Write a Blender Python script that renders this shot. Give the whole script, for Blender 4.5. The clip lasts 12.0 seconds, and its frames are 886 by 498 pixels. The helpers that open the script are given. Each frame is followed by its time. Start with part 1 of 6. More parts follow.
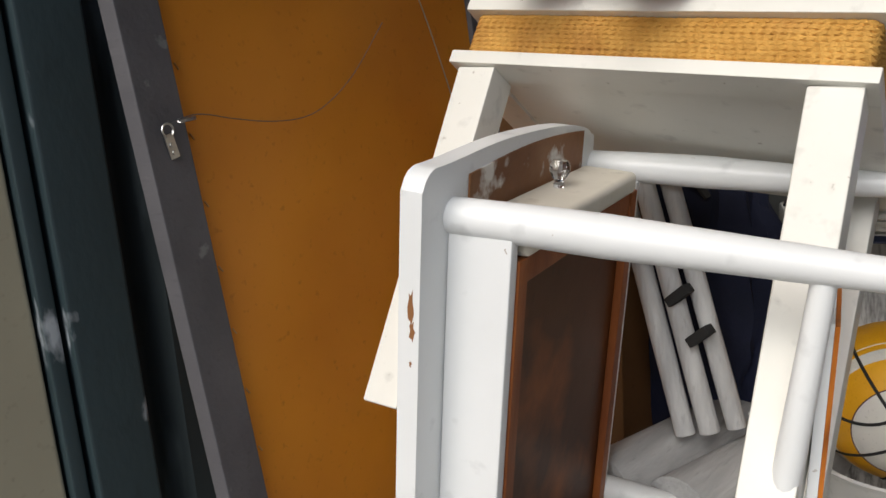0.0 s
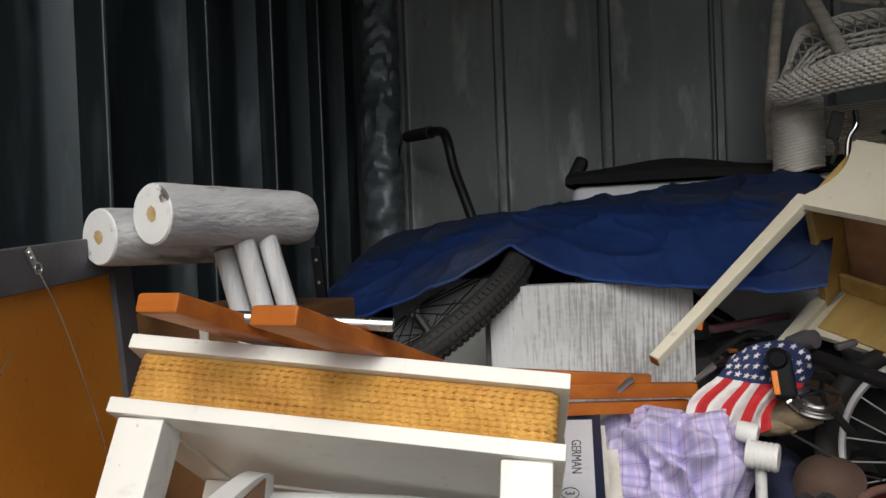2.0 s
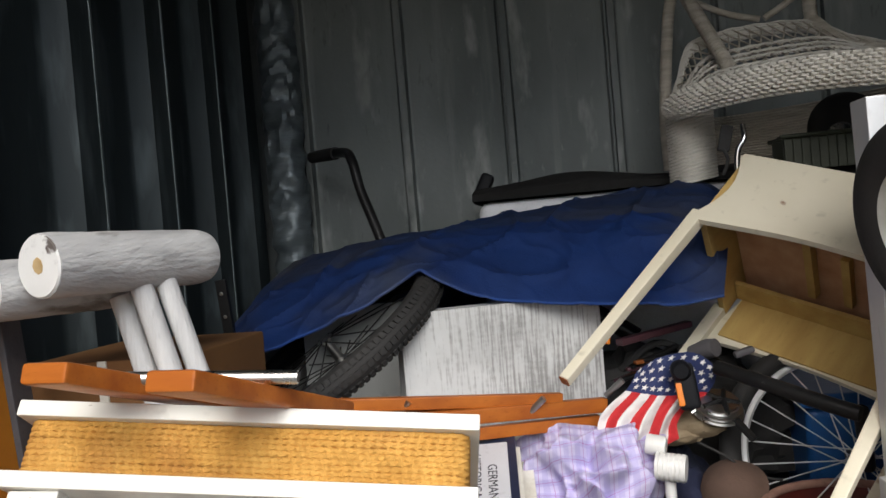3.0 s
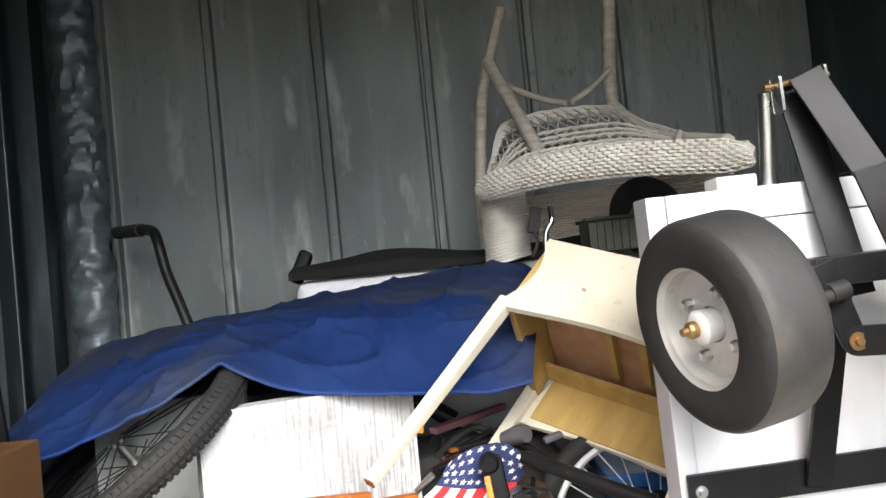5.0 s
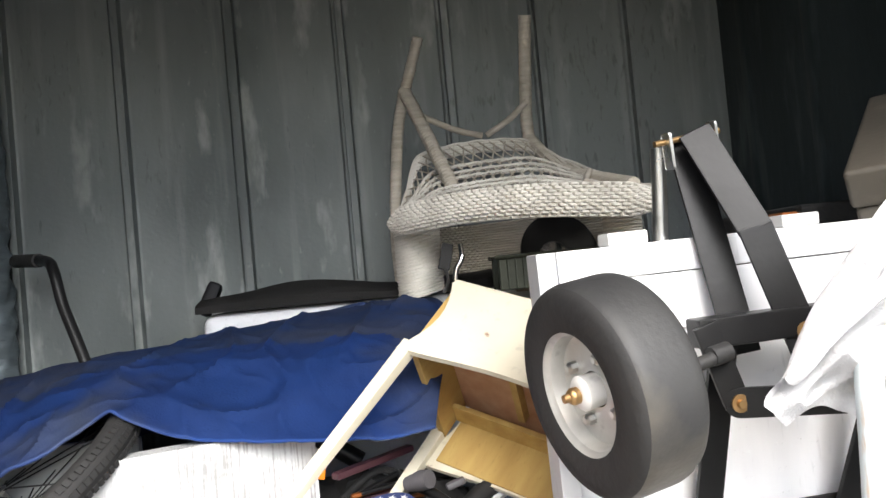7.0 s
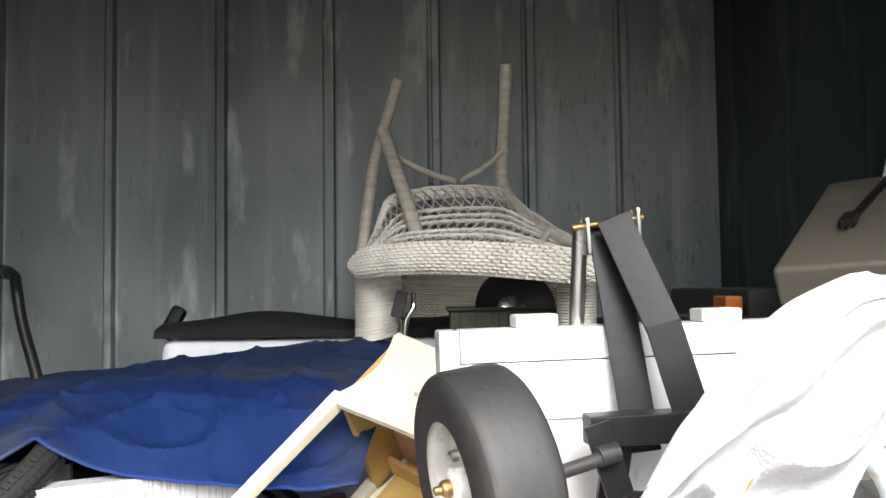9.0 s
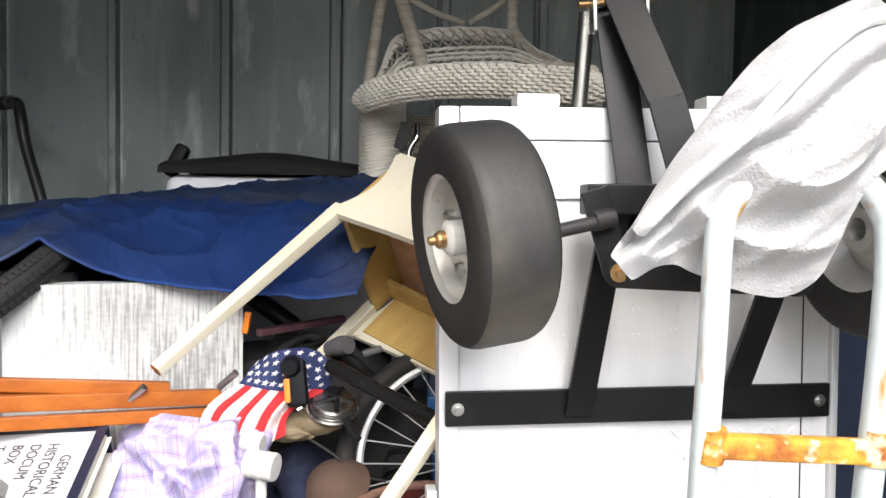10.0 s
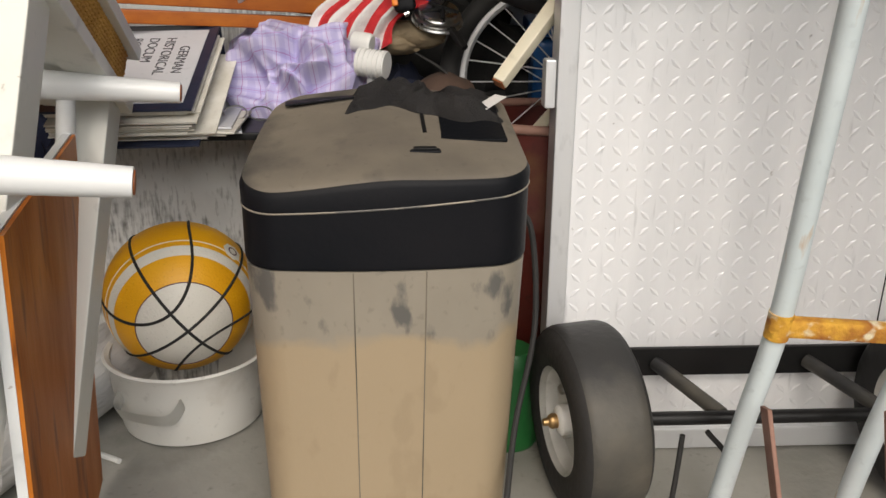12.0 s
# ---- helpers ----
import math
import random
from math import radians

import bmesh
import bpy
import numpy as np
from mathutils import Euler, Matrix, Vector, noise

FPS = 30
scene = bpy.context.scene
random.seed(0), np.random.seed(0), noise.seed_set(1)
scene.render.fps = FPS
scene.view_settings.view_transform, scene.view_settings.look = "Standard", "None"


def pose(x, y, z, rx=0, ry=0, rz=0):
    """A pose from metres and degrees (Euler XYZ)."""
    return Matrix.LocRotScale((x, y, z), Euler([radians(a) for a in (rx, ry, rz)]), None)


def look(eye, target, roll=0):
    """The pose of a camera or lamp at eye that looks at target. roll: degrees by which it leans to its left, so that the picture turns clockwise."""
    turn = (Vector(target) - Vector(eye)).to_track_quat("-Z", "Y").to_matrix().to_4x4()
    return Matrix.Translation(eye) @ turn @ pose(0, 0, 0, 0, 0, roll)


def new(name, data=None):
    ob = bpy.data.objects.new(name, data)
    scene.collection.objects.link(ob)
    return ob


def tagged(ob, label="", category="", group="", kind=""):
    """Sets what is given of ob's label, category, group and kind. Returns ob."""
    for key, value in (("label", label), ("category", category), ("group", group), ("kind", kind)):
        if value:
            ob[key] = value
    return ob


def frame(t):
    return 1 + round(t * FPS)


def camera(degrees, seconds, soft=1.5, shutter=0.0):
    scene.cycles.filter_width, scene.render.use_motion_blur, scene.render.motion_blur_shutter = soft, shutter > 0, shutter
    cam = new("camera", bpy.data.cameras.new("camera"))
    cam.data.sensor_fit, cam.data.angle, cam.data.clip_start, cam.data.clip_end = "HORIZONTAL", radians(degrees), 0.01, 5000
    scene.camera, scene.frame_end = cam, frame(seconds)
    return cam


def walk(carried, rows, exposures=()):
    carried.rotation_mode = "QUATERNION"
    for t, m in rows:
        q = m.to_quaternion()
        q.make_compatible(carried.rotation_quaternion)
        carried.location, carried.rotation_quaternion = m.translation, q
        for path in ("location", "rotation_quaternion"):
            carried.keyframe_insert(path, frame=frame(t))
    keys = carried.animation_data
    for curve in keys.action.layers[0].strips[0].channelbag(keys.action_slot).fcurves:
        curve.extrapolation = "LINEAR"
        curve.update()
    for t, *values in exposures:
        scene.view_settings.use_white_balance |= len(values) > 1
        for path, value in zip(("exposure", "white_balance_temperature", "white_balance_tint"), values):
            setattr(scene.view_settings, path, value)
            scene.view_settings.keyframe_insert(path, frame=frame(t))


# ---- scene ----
cam = camera(58.1, 12.0)
PATH = [
    (0, (0.309, 0.382, 0.82), (-1.06, 1.774, 0.386), -4.2),
    (0.5, (0.244, 0.408, 0.864), (-0.962, 1.976, 0.573), -0.5),
    (1, (0.194, 0.407, 0.925), (-0.72, 2.18, 0.777), -0.1),
    (1.5, (0.182, 0.419, 0.964), (-0.506, 2.295, 0.875), -0.3),
    (2, (0.196, 0.433, 1.006), (-0.386, 2.346, 0.981), -2.2),
    (2.5, (0.199, 0.438, 1.03), (-0.287, 2.377, 0.986), -3.7),
    (3, (0.211, 0.444, 1.05), (-0.167, 2.408, 1.018), -4.8),
    (3.2, (0.216, 0.448, 1.061), (-0.129, 2.418, 1.028), -4.9),
    (4.8, (0.278, 0.494, 1.1), (0.251, 2.492, 1.173), -5.5),
    (5, (0.288, 0.499, 1.11), (0.293, 2.498, 1.173), -5.6),
    (5.5, (0.328, 0.513, 1.116), (0.404, 2.511, 1.189), -5.8),
    (6, (0.35, 0.516, 1.124), (0.49, 2.509, 1.205), -5.7),
    (6.5, (0.374, 0.524, 1.138), (0.535, 2.516, 1.219), -5.7),
    (6.7, (0.369, 0.52, 1.15), (0.529, 2.512, 1.212), -5.8),
    (8.3, (0.459, 0.538, 1.231), (0.456, 2.536, 1.322), 0.2),
    (8.5, (0.491, 0.534, 1.233), (0.522, 2.531, 1.332), 0.7),
    (9, (0.545, 0.525, 1.243), (0.6, 2.522, 1.338), -0.7),
    (9.5, (0.588, 0.527, 1.221), (0.643, 2.525, 1.3), -0.8),
    (10, (0.559, 0.532, 1.048), (0.591, 2.53, 0.955), 1.0),
    (10.5, (0.521, 0.54, 0.953), (0.494, 2.529, 0.745), 0.5),
    (11, (0.502, 0.525, 0.885), (0.413, 2.491, 0.526), 0.7),
    (11.5, (0.485, 0.506, 0.832), (0.405, 2.432, 0.299), 2.1),
    (12, (0.477, 0.483, 0.794), (0.39, 2.366, 0.126), 1.0),
]
walk(cam, [(t, look(eye, target, roll)) for t, eye, target, roll in PATH],
     exposures=[(0.0, -0.1, 6650, 10), (1.0, -0.2, 6650, 10), (1.5, -0.25, 6600, 10), (2.0, -0.05, 6600, 10), (3.0, 0.3, 6550, 10), (5.0, 1.65, 6500, 10), (6.5, 1.75, 6500, 10),
                (8.5, 1.85, 6500, 10), (9.5, 1.75, 6500, 10), (10.1, 1.15, 6550, 10), (10.6, 0.55, 6650, 10), (11.2, 0.1, 6900, 10), (12.0, 0.0, 7000, 10)])

# ---------------------------------------------------------------- light
FL = 0.08          # height of the container's floor
world = bpy.data.worlds.new("sky")
scene.world = world
world.use_nodes = True
wn = world.node_tree
sky = wn.nodes.new("ShaderNodeTexSky")
sky.sky_type, sky.sun_disc = "NISHITA", False
sky.sun_elevation, sky.sun_rotation = radians(50), radians(190)
sky.air_density, sky.dust_density = 1.0, 3.0
wn.links.new(sky.outputs[0], wn.nodes["Background"].inputs[0])
wn.nodes["Background"].inputs[1].default_value = 0.15
sun = new("sun", bpy.data.lights.new("sun", "SUN"))
sun.data.energy, sun.data.angle, sun.data.color = 2.5, radians(40), (1.0, 0.98, 0.95)
sun.matrix_world = look((1.5, -3.2, 4.3), (0.3, 1.6, 0.6))


# ---------------------------------------------------------------- materials
def mat(name, c1, c2=None, rough=0.6, metal=0.0, scale=6.0, stretch=(1, 1, 1), bump=0.15, fine=60.0,
        stain=None, stain_scale=2.5, stain_at=0.6, stain_soft=0.08, stain_stretch=None, vary=0.0, uv=False, spec=0.5, dust=None):
    """A surface with two scales of colour variation, fine relief and, if wanted, stains or wear of a second colour."""
    m = bpy.data.materials.new(name)
    m.use_nodes = True
    nt = m.node_tree
    N, L = nt.nodes.new, nt.links.new
    bs = nt.nodes["Principled BSDF"]
    bs.inputs["Metallic"].default_value = metal
    bs.inputs["Specular IOR Level"].default_value = spec
    co = N("ShaderNodeTexCoord").outputs["UV" if uv else "Object"]

    def noise_at(sc, st, detail=5):
        mp = N("ShaderNodeMapping")
        mp.inputs["Scale"].default_value = st
        L(co, mp.inputs["Vector"])
        nz = N("ShaderNodeTexNoise")
        nz.inputs["Scale"].default_value, nz.inputs["Detail"].default_value = sc, detail
        L(mp.outputs[0], nz.inputs["Vector"])
        return nz.outputs["Fac"]

    def ramp(fac, a, b):
        r = N("ShaderNodeMapRange")
        r.inputs["From Min"].default_value, r.inputs["From Max"].default_value = a, b
        L(fac, r.inputs["Value"])
        return r.outputs[0]

    def mix(fac, a, b):
        x = N("ShaderNodeMix")
        x.data_type = "RGBA"
        L(fac, x.inputs[0])
        for sock, v in ((x.inputs[6], a), (x.inputs[7], b)):
            if isinstance(v, tuple):
                sock.default_value = (*v, 1)
            else:
                L(v, sock)
        return x.outputs[2]

    c2 = c2 or tuple(v * 0.8 for v in c1)
    big = noise_at(scale, stretch)
    col = mix(ramp(big, 0.32, 0.68), c1, c2)
    small = noise_at(fine, stretch, 3)
    col = mix(ramp(small, 0.62, 0.95), col, tuple(v * 0.6 for v in c2))
    rg = ramp(big, 0.0, 1.0)
    rr = N("ShaderNodeMapRange")
    rr.inputs["To Min"].default_value, rr.inputs["To Max"].default_value = max(rough - 0.12, 0.03), min(rough + 0.12, 1)
    L(rg, rr.inputs["Value"])
    rough_out = rr.outputs[0]
    if stain:
        s = noise_at(stain_scale, stain_stretch or (1, 1, 1), 8)
        f = ramp(s, stain_at - stain_soft, stain_at + stain_soft)
        col = mix(f, col, stain)
    if dust:
        dc, dz, dsoft = dust
        sp = N("ShaderNodeSeparateXYZ")
        L(co, sp.inputs[0])
        ad = N("ShaderNodeMath")
        ad.operation = "MULTIPLY_ADD"
        ad.inputs[1].default_value = 0.11
        L(noise_at(9, (1, 1, 1), 6), ad.inputs[0])
        L(sp.outputs[2], ad.inputs[2])
        cover = N("ShaderNodeMath")
        cover.operation, cover.inputs[1].default_value = "MULTIPLY", 0.8
        L(ramp(ad.outputs[0], dz + dsoft, dz - dsoft), cover.inputs[0])
        col = mix(cover.outputs[0], col, dc)
    if vary:
        inf = N("ShaderNodeObjectInfo")
        hv = N("ShaderNodeHueSaturation")
        v = N("ShaderNodeMapRange")
        v.inputs["To Min"].default_value, v.inputs["To Max"].default_value = 1 - vary, 1 + vary
        L(inf.outputs["Random"], v.inputs["Value"])
        L(v.outputs[0], hv.inputs["Value"])
        L(col, hv.inputs["Color"])
        col = hv.outputs[0]
    L(col, bs.inputs["Base Color"])
    L(rough_out, bs.inputs["Roughness"])
    if bump:
        bp = N("ShaderNodeBump")
        bp.inputs["Strength"].default_value, bp.inputs["Distance"].default_value = bump, 0.004
        L(small, bp.inputs["Height"])
        L(bp.outputs[0], bs.inputs["Normal"])
    return m


def layered(name, base, rough, metal, layers, bump_of=60.0, bump=0.2, spec=0.4):
    """A base colour under layers of (colour, mask noises, from, to, amount); a mask noise is (scale, stretch, weight)."""
    m = bpy.data.materials.new(name)
    m.use_nodes = True
    nt = m.node_tree
    N, L = nt.nodes.new, nt.links.new
    bs = nt.nodes["Principled BSDF"]
    bs.inputs["Metallic"].default_value, bs.inputs["Specular IOR Level"].default_value = metal, spec
    co = N("ShaderNodeTexCoord").outputs["Object"]

    def noise_at(sc, st):
        mp = N("ShaderNodeMapping")
        mp.inputs["Scale"].default_value = st
        mp.inputs["Location"].default_value = (sc * 0.37, sc * 0.11, sc * 0.73)
        L(co, mp.inputs["Vector"])
        nz = N("ShaderNodeTexNoise")
        nz.inputs["Scale"].default_value, nz.inputs["Detail"].default_value = sc, 5
        L(mp.outputs[0], nz.inputs["Vector"])
        return nz.outputs["Fac"]

    def add(x, y, k):
        q = N("ShaderNodeMath")
        q.operation, q.inputs[1].default_value = "MULTIPLY_ADD", k
        L(x, q.inputs[0])
        if y is None:
            q.inputs[2].default_value = 0.0
        else:
            L(y, q.inputs[2])
        return q.outputs[0]
    col = None
    for colour, masks, lo, hi, amount in layers:
        f = None
        for sc, st, w in masks:
            f = add(noise_at(sc, st), f, w)
        r = N("ShaderNodeMapRange")
        r.inputs["From Min"].default_value, r.inputs["From Max"].default_value = lo, hi
        r.inputs["To Max"].default_value = amount
        L(f, r.inputs["Value"])
        x = N("ShaderNodeMix")
        x.data_type = "RGBA"
        L(r.outputs[0], x.inputs[0])
        if col is None:
            x.inputs[6].default_value = (*base, 1)
        else:
            L(col, x.inputs[6])
        x.inputs[7].default_value = (*colour, 1)
        col = x.outputs[2]
        last = r.outputs[0]
    L(col, bs.inputs["Base Color"])
    rr = N("ShaderNodeMapRange")
    rr.inputs["To Min"].default_value, rr.inputs["To Max"].default_value = rough - 0.1, min(1.0, rough + 0.15)
    L(noise_at(4.0, (1, 1, 0.6)), rr.inputs["Value"])
    L(rr.outputs[0], bs.inputs["Roughness"])
    bp = N("ShaderNodeBump")
    bp.inputs["Strength"].default_value, bp.inputs["Distance"].default_value = bump, 0.003
    L(add(last, noise_at(bump_of, (1, 1, 1)), -0.5), bp.inputs["Height"])
    L(bp.outputs[0], bs.inputs["Normal"])
    return m


M_WALL = layered("galvanised_wall", (0.195, 0.214, 0.212), 0.5, 0.25, [
    ((0.10, 0.116, 0.113), [(2.4, (1.2, 1.2, 0.5), 1.0)], 0.42, 0.66, 0.9),
    ((0.27, 0.288, 0.28), [(6.0, (3.0, 3.0, 0.25), 1.0)], 0.54, 0.72, 0.65),
    ((0.42, 0.44, 0.42), [(2.6, (3.4, 3.4, 0.9), 0.75), (20.0, (2.0, 2.0, 0.7), 0.25)], 0.575, 0.665, 0.5),
    ((0.045, 0.05, 0.045), [(34.0, (2.2, 2.2, 0.6), 0.6), (3.1, (1.5, 1.5, 0.8), 0.4)], 0.585, 0.66, 0.4),
    ((0.25, 0.27, 0.26), [(70.0, (1, 1, 0.5), 1.0)], 0.66, 0.75, 0.5)], 80.0, 0.22)
# The wall steel again, darkened so the interior's shade sits in its colour; scuffs on top.
M_WALL_SHADED = mat("galvanised_wall_shaded", (0.036, 0.047, 0.05), (0.02, 0.027, 0.029), 0.45, 0.2, 3, (1, 1, 0.3), 0.2, 40, spec=0.3,
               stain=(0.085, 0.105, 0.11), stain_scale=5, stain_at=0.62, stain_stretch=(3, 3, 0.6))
M_RIBEDGE = mat("pale_rib_edge", (0.24, 0.28, 0.29), (0.12, 0.15, 0.155), 0.4, 0.6, 9, (1, 1, 0.4), 0.1, 60)
M_POST = mat("teal_painted_steel", (0.032, 0.054, 0.06), (0.023, 0.04, 0.045), 0.55, 0.0, 4, (1, 1, 0.5), 0.2, 50,
             stain=(0.36, 0.39, 0.41), stain_scale=9, stain_at=0.67, stain_soft=0.03, stain_stretch=(1.6, 1.6, 0.8))
M_BEIGE = mat("beige_painted_door", (0.36, 0.33, 0.235), (0.31, 0.28, 0.20), 0.6, 0, 3, bump=0.05)
M_FLOOR = mat("dusty_concrete", (0.34, 0.33, 0.30), (0.24, 0.235, 0.21), 0.85, 0, 5, (1, 1, 1), 0.3, 70,
              stain=(0.15, 0.145, 0.13), stain_scale=4, stain_at=0.66)
M_ASPHALT = mat("pale_worn_asphalt", (0.15, 0.145, 0.14), (0.10, 0.098, 0.095), 0.9, 0, 3, bump=0.5, fine=90)
M_FOIL = mat("foil_insulation", (0.165, 0.195, 0.21), (0.085, 0.105, 0.115), 0.42, 0.35, 9, (1, 1, 3), 0.5, 30)
M_WHITE = mat("white_gloss_paint", (0.80, 0.81, 0.80), (0.74, 0.75, 0.74), 0.35, 0, 5, bump=0.08, fine=30,
              stain=(0.30, 0.22, 0.15), stain_scale=60, stain_at=0.75, stain_soft=0.02)
M_CREAMW = mat("off_white_paint", (0.76, 0.75, 0.69), (0.68, 0.67, 0.61), 0.45, 0, 4, bump=0.1, fine=35,
               stain=(0.42, 0.39, 0.33), stain_scale=70, stain_at=0.73, stain_soft=0.02)
M_LIPW = mat("paint_worn_to_wood", (0.28, 0.12, 0.04), (0.17, 0.065, 0.022), 0.6, 0, 9, (1, 1, 1), 0.3, 60,
             stain=(0.68, 0.66, 0.62), stain_scale=20, stain_at=0.585, stain_soft=0.04)
M_DRAWER = mat("yellowed_drawer_paint", (0.70, 0.66, 0.57), (0.60, 0.555, 0.46), 0.5, 0, 7, bump=0.15, fine=40,
               stain=(0.33, 0.26, 0.17), stain_scale=9, stain_at=0.63, stain_soft=0.07)
M_BROWN = mat("stained_wood_bottom", (0.34, 0.10, 0.02), (0.19, 0.05, 0.012), 0.5, 0, 4, (6, 6, 1), 0.2, 60)
M_BROWNL = mat("raw_orange_wood", (0.55, 0.18, 0.026), (0.42, 0.12, 0.017), 0.45, 0, 5, (6, 6, 1), 0.1, 50, spec=0.15,
               stain=(0.22, 0.065, 0.014), stain_scale=7, stain_at=0.63, stain_soft=0.06, stain_stretch=(5, 5, 0.8))
M_DARKP = mat("dark_plywood", (0.10, 0.031, 0.009), (0.05, 0.016, 0.006), 0.45, 0, 3, bump=0.05,
              stain=(0.26, 0.08, 0.018), stain_scale=6, stain_at=0.62, spec=0.3)
M_ROPE = mat("sisal_rope", (0.70, 0.39, 0.09), (0.50, 0.25, 0.045), 0.85, 0, 22, bump=0.7, fine=420,
             stain=(0.36, 0.15, 0.03), stain_scale=9, stain_at=0.62, stain_soft=0.12)
M_BOARD = mat("brown_hardboard", (0.70, 0.27, 0.02), (0.55, 0.19, 0.014), 0.5, 0, 2.6, bump=0.05, fine=90, spec=0.3)
M_FRAME = mat("grey_stained_frame", (0.11, 0.105, 0.112), (0.075, 0.072, 0.078), 0.6, 0, 5, (2, 2, 0.5), 0.25, 60,
              stain=(0.18, 0.18, 0.18), stain_scale=22, stain_at=0.70, stain_soft=0.02)
M_STEEL = mat("zinc_steel", (0.62, 0.62, 0.60), (0.45, 0.45, 0.43), 0.3, 1.0, 20, bump=0.1)
M_CHROME = mat("chrome", (0.8, 0.8, 0.8), (0.7, 0.7, 0.7), 0.12, 1.0, 10, bump=0.0)
M_BRASS = mat("dull_brass", (0.55, 0.36, 0.17), (0.38, 0.23, 0.10), 0.4, 0.9, 30, bump=0.1)
M_ORANGE = mat("varnished_orange_wood", (0.46, 0.14, 0.022), (0.31, 0.08, 0.013), 0.4, 0, 5, (1, 6, 6), 0.08, 40, spec=0.3)
M_LOG = mat("whitewashed_log", (0.58, 0.58, 0.57), (0.36, 0.36, 0.36), 0.75, 0, 4, (7, 1.0, 7), 0.9, 22,
            stain=(0.17, 0.155, 0.14), stain_scale=9, stain_at=0.66, stain_soft=0.04, stain_stretch=(2, 0.7, 2))
M_LOGV = mat("whitewashed_branch", (0.66, 0.66, 0.65), (0.45, 0.45, 0.45), 0.75, 0, 4, (7, 7, 1.0), 0.6, 22)
M_LOGEND = mat("white_log_end", (0.74, 0.74, 0.72), (0.64, 0.64, 0.62), 0.7, 0, 6, bump=0.2,
               stain=(0.12, 0.10, 0.09), stain_scale=24, stain_at=0.62, stain_soft=0.02)
M_PLUG = mat("bare_wood_plug", (0.55, 0.40, 0.20), (0.40, 0.27, 0.12), 0.8, 0, 40, bump=0.3)
M_DIST = layered("distressed_white_boards", (0.66, 0.67, 0.66), 0.7, 0.0, [
    ((0.50, 0.51, 0.50), [(5.0, (1, 1, 1), 1.0)], 0.45, 0.62, 0.8),
    ((0.24, 0.235, 0.225), [(40.0, (5, 5, 0.30), 0.5), (3.0, (1.4, 1.4, 1.0), 0.5), (70.0, (1.0, 1.0, 1.6), 0.14)], 0.555, 0.66, 0.75)], 60.0, 0.35)
M_DISTS = layered("distressed_grey_seat", (0.66, 0.66, 0.64), 0.7, 0.0, [
    ((0.46, 0.455, 0.44), [(5.0, (1, 1, 1), 1.0)], 0.42, 0.62, 0.8),
    ((0.13, 0.125, 0.115), [(40.0, (4.5, 4.5, 0.35), 0.5), (4.0, (1.2, 1.2, 1.4), 0.5), (60.0, (1.0, 1.0, 1.6), 0.16)], 0.54, 0.68, 0.85)], 60.0, 0.35)
M_TARP = mat("navy_canvas", (0.006, 0.042, 0.20), (0.005, 0.028, 0.135), 0.85, 0, 6, bump=0.25, fine=220,
             stain=(0.065, 0.08, 0.12), stain_scale=4.5, stain_at=0.60, stain_soft=0.14, stain_stretch=(0.8, 1.4, 1))
M_TARPD = mat("dusty_navy_canvas", (0.010, 0.042, 0.16), (0.018, 0.04, 0.115), 0.9, 0, 5, bump=0.25, fine=220,
              stain=(0.055, 0.06, 0.08), stain_scale=5, stain_at=0.57, stain_soft=0.14, stain_stretch=(0.6, 1.6, 1))
M_RUBBER = mat("black_rubber", (0.022, 0.022, 0.022), (0.03, 0.029, 0.028), 0.7, 0, 8, bump=0.3, fine=80, spec=0.25)
M_SLICK = mat("dusty_slick_tyre", (0.020, 0.020, 0.021), (0.034, 0.034, 0.033), 0.55, 0, 7, bump=0.25, fine=90, spec=0.42,
              stain=(0.115, 0.103, 0.08), stain_scale=4, stain_at=0.61, stain_soft=0.10)
M_BLACK = mat("black_steel_paint", (0.008, 0.008, 0.0085), (0.014, 0.014, 0.014), 0.40, 0, 10, bump=0.1, fine=60, spec=0.2,
              stain=(0.09, 0.09, 0.09), stain_scale=24, stain_at=0.74, stain_soft=0.02)
M_ALU = mat("dull_aluminium", (0.72, 0.73, 0.74), (0.60, 0.61, 0.62), 0.42, 0.45, 4, (1, 1, 0.4), 0.12, 50,
            stain=(0.30, 0.30, 0.30), stain_scale=26, stain_at=0.78, stain_soft=0.01)
M_PLATE = mat("white_tread_plate", (0.86, 0.865, 0.875), (0.72, 0.73, 0.745), 0.38, 0.12, 5, (2.2, 1, 0.3), 0.06, 50,
              stain=(0.40, 0.39, 0.38), stain_scale=60, stain_at=0.745, stain_soft=0.02)
M_RIM = mat("painted_rim", (0.60, 0.60, 0.57), (0.47, 0.47, 0.44), 0.4, 0.4, 20, bump=0.1)
M_PALEBLUE = mat("pale_blue_paint", (0.60, 0.665, 0.68), (0.52, 0.585, 0.60), 0.5, 0, 9, bump=0.15, fine=70,
                 stain=(0.42, 0.22, 0.06), stain_scale=34, stain_at=0.665, stain_soft=0.05, stain_stretch=(1.3, 1.3, 0.25))
M_RUST = mat("flaking_rust", (0.66, 0.36, 0.04), (0.28, 0.08, 0.015), 0.8, 0, 36, bump=0.8, fine=140,
             stain=(0.68, 0.60, 0.42), stain_scale=40, stain_at=0.60, stain_soft=0.05)
M_RUSTB = mat("rust_brown_flat_bar", (0.30, 0.17, 0.13), (0.22, 0.115, 0.085), 0.8, 0, 24, bump=0.4, fine=120)
M_TOWEL = mat("white_knit_cotton", (0.80, 0.80, 0.80), (0.73, 0.73, 0.74), 0.95, 0, 6, (1, 1, 1), 0.5, 330, spec=0.1)
